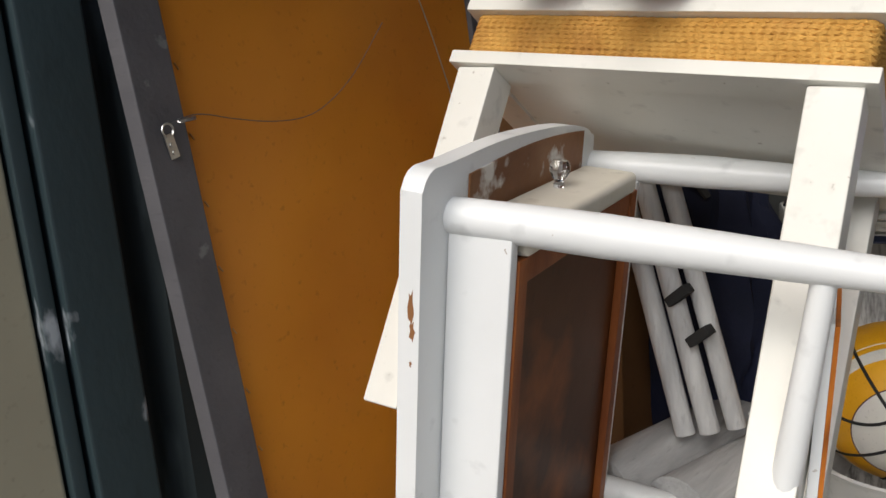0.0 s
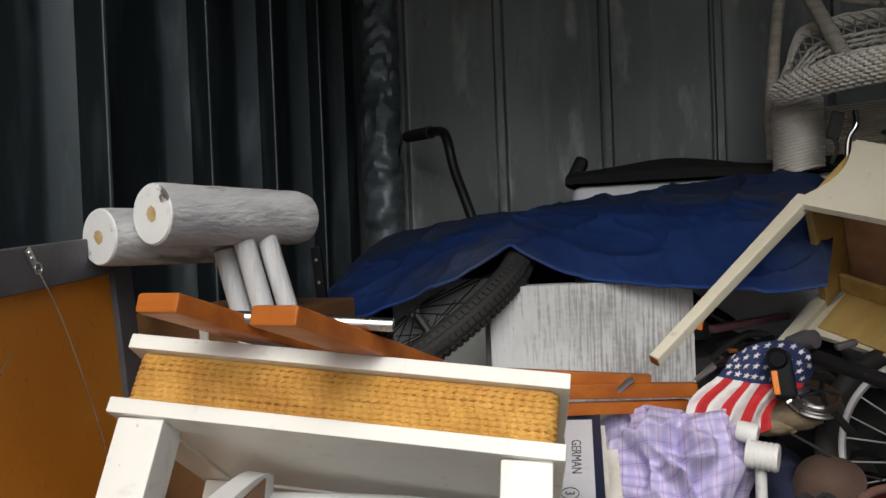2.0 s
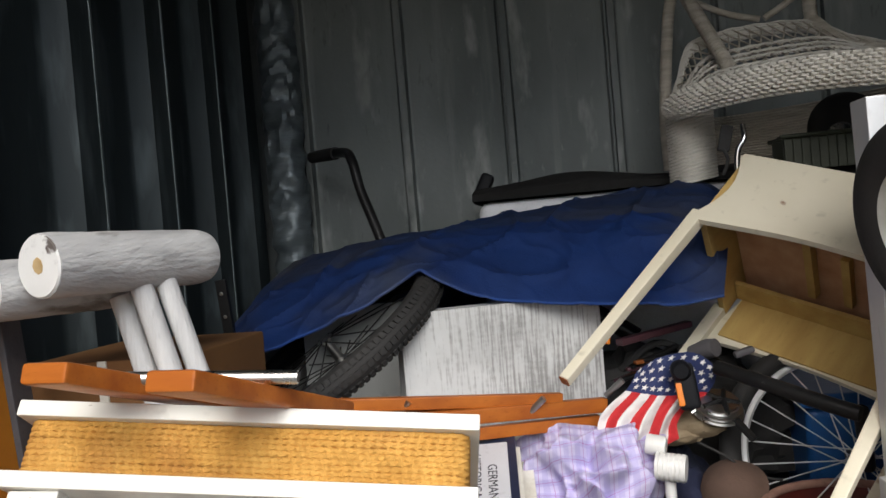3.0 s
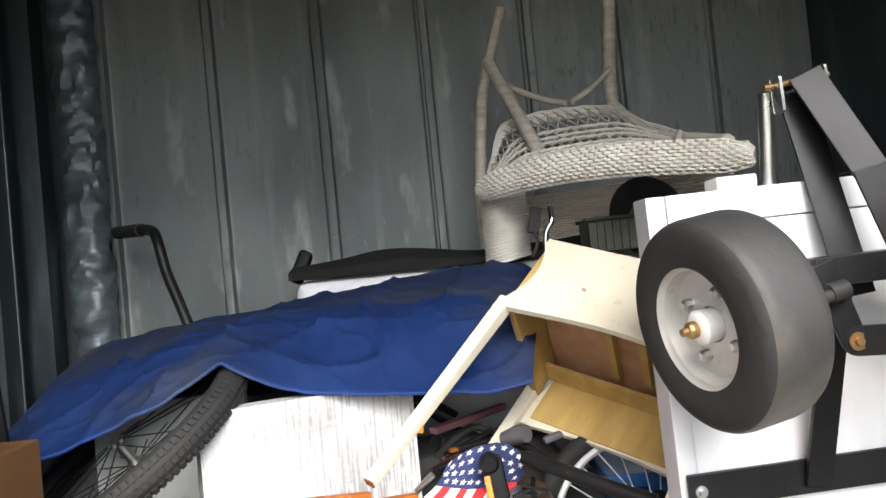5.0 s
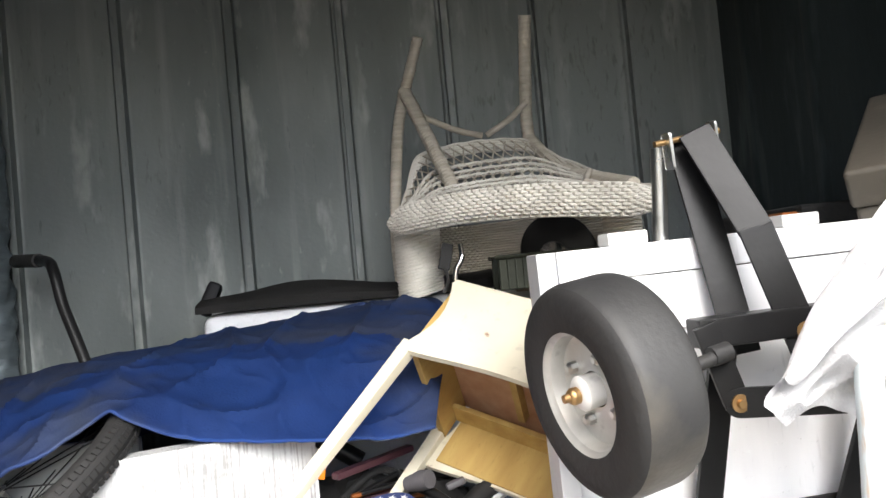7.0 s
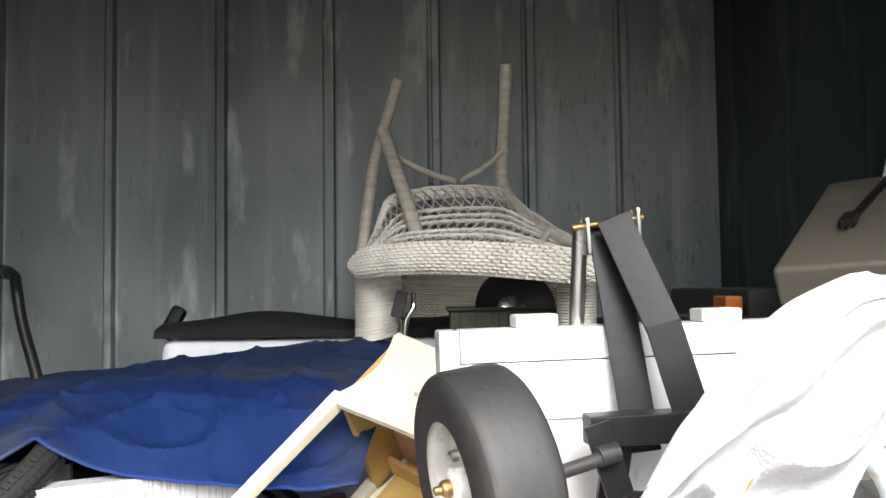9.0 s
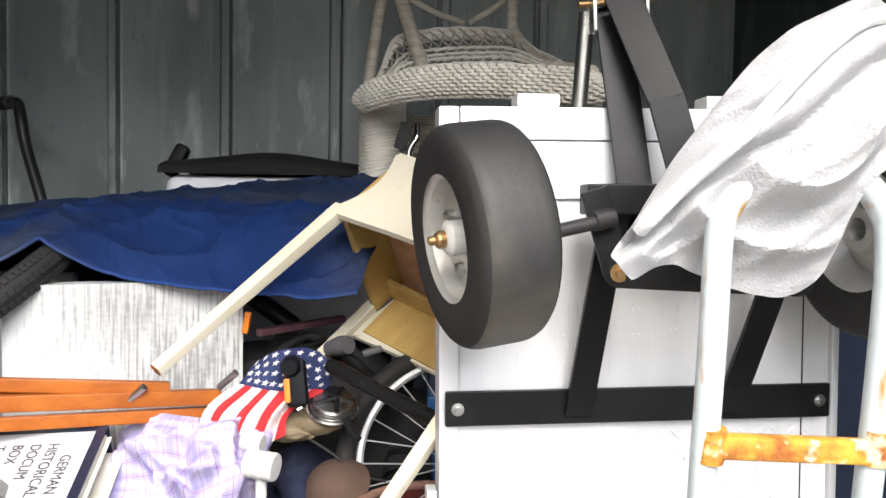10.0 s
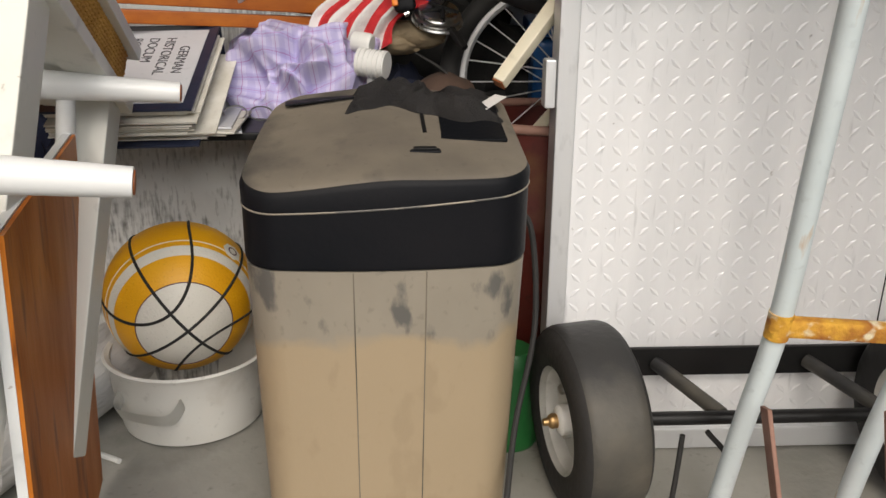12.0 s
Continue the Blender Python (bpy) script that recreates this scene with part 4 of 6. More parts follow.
def plaid():
    def soft(x):
        return math.sqrt(x * x + 0.006)

    def fn(u, v):
        a = u * 2 * math.pi
        r = math.sin(v * math.pi * 0.5) ** 0.6 if v > 0 else 0.0
        p = V((0.163 + 0.128 * r * math.cos(a), 1.845 + 0.085 * r * math.sin(a), 0.545 + 0.150 * (1 - v ** 2.2)))
        p.x += 0.02 * (1 - v)
        n = V((math.cos(a), math.sin(a) * 1.0, 0.7)).normalized()
        q = p + V((noise.noise(p * 9), noise.noise(p * 9 + V((5, 0, 0))), noise.noise(p * 9 + V((0, 7, 0))))) * 0.03
        h = 0.060 * (1 - 2.2 * soft(noise.noise(q * 9 + V((1, 5, 2)))))
        h += 0.036 * (1 - 2.2 * soft(noise.noise(V((q.x * 22 + q.z * 9, q.y * 14, q.z * 13 - q.x * 6)))))
        h += 0.010 * (1 - 2 * soft(noise.noise(q * 34 + V((0, 4, 0)))))
        return p + n * (h - 0.045) * (0.4 + 0.6 * r)
    bm = sheet(fn, 200, 110)
    lay = bm.loops.layers.uv.active
    for f in bm.faces:
        for lp in f.loops:
            c = lp.vert.co
            lp[lay].uv = (c.x * 5.2 + 0.5 * c.z + 0.12 * noise.noise(c * 7), (c.y * 0.6 + c.z * 0.9) * 9.5 - c.x * 1.6 + 0.12 * noise.noise(c * 7 + V((3, 3, 3))))
    solo("plaid_blanket", bm, M_PLAID, "crumpled lavender plaid flannel with fine red lines, heaped on the bench", "blanket")


plaid()


def flag():
    rows = [[(0.262, 1.885, 0.783), (0.312, 1.866, 0.812), (0.371, 1.880, 0.808), (0.398, 1.885, 0.775)],
            [(0.243, 1.866, 0.757), (0.280, 1.858, 0.750), (0.318, 1.868, 0.745), (0.385, 1.895, 0.742)],
            [(0.193, 1.840, 0.715), (0.238, 1.833, 0.706), (0.290, 1.848, 0.707), (0.328, 1.87, 0.703)],
            [(0.183, 1.825, 0.652), (0.222, 1.820, 0.650), (0.268, 1.830, 0.656), (0.322, 1.855, 0.668)]]
    fn = net(rows, 0.004, 22, lambda u, v, p: V((0, -0.006, 0.002)) * math.sin(v * 24 + 3 * u) * min(1.0, max(0.0, u - 0.25) * 2.5))
    t = place("flag", (0.28, 1.87, 0.65), "small stars and stripes flag draped over the heap", "flag")
    bm = sheet(fn, 60, 63)
    for f in bm.faces:
        uv = [lp[bm.loops.layers.uv.active].uv for lp in f.loops]
        u, v = sum(q.x for q in uv) / 4, sum(q.y for q in uv) / 4
        f.material_index = 2 if u < 0.345 else (0 if int(v * 7.5 + 0.3) % 2 else 1)
    wpart("cloth", bm, [M_RED, M_FWHITE, M_FBLUE], t)
    st = bmesh.new()
    for i in range(8):
        for j in range(4):
            v0, u0 = (i + 0.5 + 0.5 * (j % 2)) / 8.6, 0.035 + j * 0.085
            p = fn(u0, v0)
            ev, eu = (fn(u0 + 0.02, v0) - p).normalized(), (fn(u0, v0 + 0.02) - p).normalized()
            n = eu.cross(ev).normalized()
            if n.y > 0:
                n = -n
            ring = [st.verts.new(p + n * 0.0014 + (eu * math.sin(q * math.pi / 5) + ev * -math.cos(q * math.pi / 5)) * (0.0066 if q % 2 == 0 else 0.0027)) for q in range(10)]
            mid = st.verts.new(p + n * 0.0015)
            for q in range(10):
                st.faces.new((mid, ring[q], ring[(q + 1) % 10]))
    tagged(wpart("star_print", st, M_FWHITE, t, "white stars"), kind="stuff")


flag()
t = place("spray_bottle", (0.30, 1.76, 0.55), "white plastic bottle with a ribbed screw cap", "bottle")
prof = []
for k in range(6):
    prof += [(0.0225, k * 0.008), (0.0225, k * 0.008 + 0.005), (0.021, k * 0.008 + 0.0055), (0.021, k * 0.008 + 0.0075)]
wpart("cap", lathe([(0, 0)] + prof + [(0.0, 0.048)], 28, "x", None, pose(0.278, 1.775, 0.648, 0, 4, -14)), M_WPLAST, t, "ribbed white cap")
wpart("neck", lathe([(0, 0), (0.016, 0), (0.017, 0.006), (0.017, 0.028), (0.014, 0.032), (0, 0.032)], 24, "x", None, pose(0.266, 1.80, 0.678, 0, 8, -14)), M_WPLAST, t)
wpart("body", lathe([(0, 0), (0.008, 0), (0.009, 0.006), (0.009, 0.07), (0.007, 0.085), (0, 0.085)], 16, "z", None, Matrix.Translation((0.298, 1.778, 0.552))), M_WPLAST, t)

g = blob((0.352, 1.905, 0.682), (0.058, 0.032, 0.024), 0.10, 4, 7, 2.0)
for k in range(4):
    tube(smooth_path([(0.372, 1.905 + 0.008 * k, 0.690), (0.392 + 0.003 * k, 1.905 + 0.010 * k, 0.712 - 0.006 * k), (0.408, 1.91 + 0.012 * k, 0.728 - 0.012 * k)], 6), [0.011] * 10 + [0.0105, 0.0095, 0.006], 10, g)
solo("work_glove", g, M_KHAKI, "crumpled khaki work glove on the heap", "glove")
solo("second_glove", blob((0.318, 1.90, 0.668), (0.05, 0.03, 0.02), 0.12, 4, 7, 5.0), M_KHAKI, "second khaki work glove underneath", "glove")
t = place("cordless_tool", (0.35, 1.86, 0.70), "black hand tool with an orange grip inlay", "tool")
wpart("body", bar((0.336, 1.852, 0.800), (0.346, 1.838, 0.722), 0.036, 0.026, (0, 1, 0), 0.009), M_LIDF, t)
wpart("head", lathe([(0, 0.014), (0.012, 0.014), (0.017, 0.010), (0.017, -0.006), (0.012, -0.012), (0, -0.012)], 20, "y", None, Matrix.Translation((0.333, 1.838, 0.790))), M_LIDF, t)
wpart("tip", tube([(0.352, 1.836, 0.722), (0.345, 1.834, 0.718)], 0.004, 8), M_STEEL, t, "bright steel tip")
wpart("grip_inlay", bar((0.327, 1.832, 0.770), (0.331, 1.825, 0.732), 0.010, 0.006, (0, 1, 0), 0.002), M_SAFETY, t, "orange plastic inlay")
solo("cap", lathe([(0, 0.040), (0.02, 0.038), (0.042, 0.028), (0.052, 0.008), (0.062, 0.0), (0.052, -0.002), (0, -0.002)], 30, "z", None, pose(0.405, 1.87, 0.575, 30, -20, 0)), M_CAP, "faded brown suede cap", "cap")
t = place("navy_jacket", (0.325, 1.98, 0.36), "dark navy clothing bundled behind the heap", "clothing")
wpart("body", blob((0.325, 1.98, 0.48), (0.085, 0.08, 0.13), 0.18, 4, 7, 1.0), M_NAVYF, t)
wpart("sleeve", tube(smooth_path([(0.325, 1.91, 0.59), (0.35, 1.885, 0.53), (0.375, 1.88, 0.47), (0.38, 1.90, 0.40)], 6), [0.034 + 0.004 * math.sin(k * 1.7) for k in range(19)], 14), M_NAVYF, t, "crumpled navy sleeve")
t = place("plastic_hangers", (0.32, 2.06, 0.6), "tangle of mauve plastic hangers and dark odds and ends", "hangers")
wpart("hanger_bar", bar((0.238, 2.026, 0.815), (0.385, 2.15, 0.828), 0.022, 0.014, (0, 0, 1), 0.004), M_MAUVE, t, "mauve plastic bar")
for k in range(9):
    rng = random.Random(20 + k)
    a = V((0.225 + 0.008 * k, 2.03 + 0.02 * rng.random(), 0.735 + 0.008 * k * rng.random()))
    wpart("hanger_bar", bar(a, a + V((0.09 + 0.04 * rng.random(), 0.06, rng.uniform(0.0, 0.03))), 0.014, 0.008, (0, 0, 1), 0.003), (M_MAUVE, M_BLACK, M_DARKP)[k % 3], t)
wpart("orange_clip", bar((0.222, 2.02, 0.855), (0.215, 2.02, 0.815), 0.012, 0.012, (0, 1, 0), 0.002), M_SAFETY, t, "orange plastic clip")
t = place("dark_bag", (0.33, 2.16, 0.43), "dark cloth bag bundled behind the heap", "bag")
wpart("sack", blob((0.33, 2.16, 0.60), (0.22, 0.08, 0.17), 0.3, 4, 10, 7.0), M_BLACKF, t)
wpart("strap", tube([V((0.24 + 0.018 * k, 2.12 - 0.01 * math.sin(k), 0.745 + 0.05 * math.sin(math.pi * k / 9))) for k in range(10)], 0.008, 8), M_BLACKF, t, "black webbing strap")


# ---------------------------------------------------------------- bicycles
def wheel(parent, c, n, up, r, tr, tread, name="wheel", rim_mat=None):
    """A spoked bicycle wheel round c with its axle along n."""
    m = axes(c, n, up)
    inv = parent.matrix_world.inverted()
    w = part(name, lathe([(0.012, -0.03), (0.018, -0.028), (0.01, -0.02), (0.01, 0.02), (0.018, 0.028), (0.012, 0.03)], 18, "x", None, inv @ m), M_STEEL, parent)
    g = tube([inv @ (m @ V((0, r * math.cos(a * 0.0654498), r * math.sin(a * 0.0654498)))) for a in range(96)], tr, 14, None, True)
    if tread:
        for k in range(120):
            a = k * 2 * math.pi / 120
            for s in (-1, 0, 1):
                b = a + (0.026 if s == 0 else 0)
                rr = r + tr * (0.98 if s == 0 else 0.72)
                p = V((s * tr * 0.68, rr * math.cos(b), rr * math.sin(b)))
                rad = V((s * 0.55, math.cos(b), math.sin(b))).normalized()
                tan = V((0, -math.sin(b), math.cos(b)))
                bar(inv @ (m @ (p - tan * 0.0045)), inv @ (m @ (p + tan * 0.0045)), 0.011, 0.007, inv.to_3x3() @ (m.to_3x3() @ rad), 0, g)
    part("tyre", g, M_RUBBER, w)
    part("rim", tube([inv @ (m @ V((0, (r - tr * 1.15) * math.cos(a * 0.0654498), (r - tr * 1.15) * math.sin(a * 0.0654498)))) for a in range(96)], 0.0085, 8, None, True), rim_mat or M_ALU, w)
    for k in range(28):
        a, b = k * 2 * math.pi / 28, k * 2 * math.pi / 28 + (0.5 if k % 2 else -0.5)
        s = 0.026 if (k // 2) % 2 else -0.026
        part("spoke", tube([inv @ (m @ V((s, 0.016 * math.cos(b), 0.016 * math.sin(b)))), inv @ (m @ V((0, (r - tr * 1.2) * math.cos(a), (r - tr * 1.2) * math.sin(a))))], 0.0014, 5), rim_mat or M_ALU, w)
    return w


def mountain_bike():
    t = thing("bicycle", Matrix.Translation((-0.43, 1.93, FL)), "mountain bicycle under the tarp, knobbly tyre and handlebar showing", "bicycle")
    o = Matrix.Translation((0.43, -1.93, -FL))
    wheel(t, (-0.333, 1.996, 0.838), (-0.478, -0.288, 0.828), (0, 0, 1), 0.242, 0.028, True, "wheel", M_BLACK)
    g = tube([o @ p for p in smooth_path([(-0.549, 2.585, 1.301), (-0.50, 2.53, 1.298), (-0.40, 2.40, 1.283), (-0.365, 2.345, 1.255), (-0.345, 2.33, 1.18), (-0.31, 2.31, 1.09), (-0.27, 2.29, 0.98)], 6)], 0.0125, 12)
    h = part("handlebar", g, M_BLACK, t)
    part("grip", tube([o @ V((-0.553, 2.59, 1.3015)), o @ V((-0.44, 2.452, 1.290))], 0.0165, 14), M_RUBBER, h, "black rubber grip")
    part("frame_tube", tube([o @ V((-0.27, 2.29, 0.98)), o @ V((0.05, 2.2, 0.96)), o @ V((0.28, 2.2, 0.80))], 0.02, 12), M_BLACK, t)
    part("fork", tube([o @ V((-0.385, 2.06, 0.90)), o @ V((-0.30, 2.2, 0.93)), o @ V((-0.27, 2.29, 0.97))], 0.014, 10), M_BLACK, t)
    wheel(t, (0.22, 2.24, FL + 0.345), (0.1, -1, 0.0), (0, 0, 1), 0.315, 0.027, False)


mountain_bike()


def small_bike():
    t = thing("childrens_bicycle", Matrix.Translation((0.63, 1.935, FL)), "small bicycle with thin spoked wheels and black frame", "bicycle")
    o = Matrix.Translation((-0.63, -1.935, -FL))
    wheel(t, (0.632, 1.938, 0.600), (0.05, -0.85, 0.52), (0, 0, 1), 0.216, 0.0195, False)
    part("frame_tube", tube([o @ V(p) for p in smooth_path([(0.395, 1.86, 0.788), (0.429, 1.826, 0.779), (0.516, 1.757, 0.752), (0.575, 1.715, 0.735)], 6)], 0.0125, 12), M_BLACK, t)
    part("grip", tube([o @ V(p) for p in ((0.372, 2.02, 0.788), (0.398, 1.998, 0.798), (0.412, 1.985, 0.802))], [0.014, 0.019, 0.017], 14), M_FRAME, t, "grey rubber grip")
    part("handlebar", tube([o @ V(p) for p in smooth_path([(0.376, 2.016, 0.79), (0.42, 2.02, 0.765), (0.46, 2.03, 0.73), (0.50, 2.04, 0.70)], 6)], 0.010, 10), M_BLACK, t)
    m = o @ pose(0.395, 1.895, 0.705, 25, 8, 0)
    cr = part("chainring", lathe([(0.012, 0.0), (0.043, 0.0), (0.045, 0.003), (0.043, 0.006), (0.037, 0.006), (0.037, 0.009), (0.040, 0.010), (0.040, 0.014), (0.033, 0.014), (0.030, 0.018), (0.034, 0.019), (0.034, 0.023), (0.026, 0.024), (0.012, 0.024)], 40, "z", None, m), M_STEEL, t, "stack of grey steel chainrings")
    for k in range(5):
        a = k * 1.2566
        part("chainring_arm", tube([m @ V((0.006, 0, 0.026)), m @ V((0.034 * math.cos(a), 0.034 * math.sin(a), 0.022))], 0.0045, 6), M_BLACK, cr)
    part("crank", bar(o @ V((0.395, 1.89, 0.725)), o @ V((0.445, 1.845, 0.665)), 0.014, 0.01, (0, 0, 1), 0.003), M_BLACK, t)
    part("brake", bar(o @ V((0.44, 1.96, 0.79)), o @ V((0.475, 1.965, 0.80)), 0.018, 0.012, (0, 0, 1), 0.004), M_FRAME, t, "small grey brake caliper")
    part("cable", tube([o @ V(p) for p in smooth_path([(0.34, 1.90, 0.66), (0.40, 1.88, 0.63), (0.44, 1.87, 0.60), (0.49, 1.88, 0.585)], 8)], 0.0025, 6), M_RUBBER, t)
    part("fork", tube([o @ V((0.632, 1.895, 0.60)), o @ V((0.60, 1.80, 0.72))], 0.012, 10), M_BLACK, t)
    part("stand", tube([o @ V((0.632, 1.985, 0.60)), o @ V((0.66, 2.0, 0.30)), o @ V((0.66, 2.0, FL))], 0.012, 10), M_BLACK, t)


small_bike()
t = place("bucket", (0.575, 1.775, FL), "dark red bucket with a worn rusty rim", "bucket")
bk = Matrix.Translation((0.575, 1.775, FL))
wpart("shell", lathe([(0, 0.0), (0.105, 0.0), (0.112, 0.01), (0.128, 0.33), (0.131, 0.34), (0.128, 0.35), (0.136, 0.49), (0.130, 0.49), (0.122, 0.34), (0.106, 0.02), (0, 0.012)], 48, "z", None, bk), M_DRUM, t)
wpart("rolled_rim", tube(arc((0.575, 1.775, FL + 0.49), 0.134, 0, 352.5, 48, (1, 0, 0), (0, 1, 0)), 0.0075, 10, None, True), M_RUSTB, t, "worn rusty rolled rim")
t = place("storage_tub", (0.75, 2.15, FL), "blue plastic storage tub with a flanged rim", "tub")
wpart("body", box((0.57, 2.03, FL), (0.94, 2.27, 0.672), 0.02, None, 3), M_BLUEP, t)
wpart("rim", box((0.558, 2.018, 0.6725), (0.952, 2.282, 0.70), 0.006), M_BLUEP, t)
t = place("watering_can", (0.535, 1.62, FL), "small green plastic can behind the shredder", "can")
wpart("body", lathe([(0, 0), (0.045, 0), (0.048, 0.01), (0.046, 0.14), (0.03, 0.16), (0, 0.16)], 24, "z", None, Matrix.Translation((0.535, 1.60, FL))), M_GREENP, t)


# ---------------------------------------------------------------- blue tarp
def tarp():
    top = [(-0.67, 0.86), (-0.61, 0.965), (-0.50, 1.025), (-0.40, 1.04), (-0.30, 1.055), (-0.05, 1.083), (0.15, 1.106), (0.31, 1.117), (0.455, 1.122), (0.50, 1.09)]
    bot = [(-0.60, 0.78), (-0.53, 0.815), (-0.42, 0.853), (-0.285, 0.90), (-0.15, 0.968), (-0.10, 0.962), (0.02, 0.922), (0.17, 0.898), (0.33, 0.885), (0.43, 0.90)]
    tp = smooth_path([(x, 2.35, z) for x, z in top], 8)
    bt = smooth_path([(x, 1.95, z) for x, z in bot], 8)

    def at(ln, u):
        k = u * (len(ln) - 1)
        i = min(int(k), len(ln) - 2)
        return ln[i].lerp(ln[i + 1], k - i)

    def fn(u, v):
        T, B = at(tp, u), at(bt, u)
        E = V((0.5 * (T.x + B.x), 2.075 - 0.02 * math.sin(u * 9), T.z - (0.36 + 0.08 * math.sin(u * 7 + 1)) * (T.z - B.z)))
        if v < 0.2:
            q = v / 0.2
            p = T + V((0, 0.16 * (1 - q), -0.22 * (1 - q) ** 1.5))
            fall = 0.0
        else:
            q = (v - 0.2) / 0.8
            # a top that slopes gently to a soft edge, then hangs down to the hem
            p = T * (1 - q) ** 2 + E * 2 * q * (1 - q) + B * q * q
            p = p.lerp(T.lerp(E, q * 2) if q < 0.5 else E.lerp(B, q * 2 - 1), 0.55)
            fall = max(0.0, q - 0.45) / 0.55
        n = noise.noise(V((u * 6, q * 2, 3)))
        sag = 0.009 * math.sin(u * 26 + 5 * q + 4 * n) * (0.25 + fall * (1 - 0.5 * fall))
        w = noise.fractal(V((p.x * 4, p.y * 7, p.z * 5)), 1.0, 2.1, 3) * 0.012
        r1 = 1 - 2 * abs(noise.noise(V((p.x * 5 + q * 1.6, q * 1.8 - p.x * 2.5, 4))))
        r2 = 1 - 2 * abs(noise.noise(V((p.x * 10 - q * 3.0, q * 3 + p.x * 3, 9))))
        w += 0.015 * max(r1, 0) ** 5 + 0.006 * max(r2, 0) ** 5 + 0.0014 * noise.noise(p * 38)
        return p + V((0, -0.7 * w - sag, 0.7 * w))
    t = place("tarp", (-0.1, 2.1, 0.9), "dusty navy blue canvas tarp draped over a bicycle", "tarp")
    bm = sheet(fn, 200, 100, 0.002)
    for f in bm.faces:
        uv = [lp[bm.loops.layers.uv.active].uv for lp in f.loops]
        u, v = sum(q.x for q in uv) / 4, sum(q.y for q in uv) / 4
        f.material_index = 1 if v < 0.50 + 0.10 * noise.noise(V((u * 7, v * 4, 1))) + 0.05 * noise.noise(V((u * 40, v * 18, 6))) else 0
    wpart("cloth", bm, [M_TARP, M_TARPD], t)
    wpart("hem", tube([fn(k / 150, 0.996) for k in range(151)], 0.0035, 6), M_TARP, t, "stitched navy hem")


tarp()


# ---------------------------------------------------------------- mattress and black cover at the back wall
def mattress():
    t = place("mattress", (0.5, 2.55, FL), "white mattress standing on edge with a black cover folded on top", "mattress")
    wpart("body", box((-0.075, 2.43, FL), (1.15, 2.66, 1.125), 0.03, None, 4), M_MATT, t)

    def fn(u, v):
        x = -0.085 + u * 1.24
        a = math.pi * v
        w = 0.01 * noise.noise(V((x * 7, v * 3, 1))) + 0.012 * math.sin(x * 11)
        return V((x, 2.545 - 0.125 * math.cos(a), 1.135 + (0.042 + w) * math.sin(a) ** 0.5 - 0.006))
    wpart("cover", sheet(fn, 80, 14, 0.004), M_BLACKF, t, "folded black fabric cover")
    wpart("corner_patch", bar((-0.085, 2.50, 1.125), (-0.05, 2.52, 1.20), 0.035, 0.04, (0, 1, 0), 0.01), M_LIDF, t, "scuffed dark corner patch")
    wpart("corner_mark", bar((-0.062, 2.478, 1.14), (-0.06, 2.478, 1.15), 0.014, 0.004, (0, 1, 0), 0), M_SAFETY, t)


mattress()
# Added dark mass with a strap; it stands in for the shade in this gap.
t = place("gap_darkener", (-0.36, 1.72, FL), "dark bag-shaped mass added beside the bench in place of deep shade", "bag")
wpart("sack", blob((-0.36, 1.72, 0.38), (0.15, 0.08, 0.33), 0.2, 4, 8, 3.0), M_NAVYF, t)
wpart("strap", tube(smooth_path([(-0.42, 1.66, 0.60), (-0.36, 1.63, 0.66), (-0.30, 1.65, 0.58)], 8), 0.008, 8), M_BLACKF, t)
t = place("metal_bracket", (-0.40, 1.85, FL), "black perforated steel post leaning behind the logs", "post")
wpart("post", bar((-0.528, 1.92, 1.0), (-0.455, 1.94, FL), 0.022, 0.012, (0, 1, 0), 0.002), M_BLACK, t)
for k in range(9):
    p = V((-0.528, 1.92, 1.0)).lerp(V((-0.455, 1.94, FL)), 0.03 + 0.05 * k)
    wpart("rivet", lathe([(0, 0.002), (0.004, 0.001), (0.004, 0)], 8, "y", None, Matrix.Translation(p + V((0, -0.0075, 0))) @ Matrix.Rotation(math.pi, 4, "Z")), M_STEEL, t)
solo("white_board", bar((-0.62, 2.20, 0.72), (-0.44, 2.24, 0.90), 0.012, 0.18, (0, 0, 1), 0.003), M_GREYB, "pale board tilted against the wall", "board")
solo("canvas_roll", tube(smooth_path([(-0.50, 2.22, 0.78), (-0.49, 2.25, 0.85), (-0.51, 2.28, 0.90), (-0.55, 2.30, 0.86), (-0.56, 2.30, 0.80)], 8), 0.032, 14), M_KHAKI, "curled roll of pale canvas", "roll")


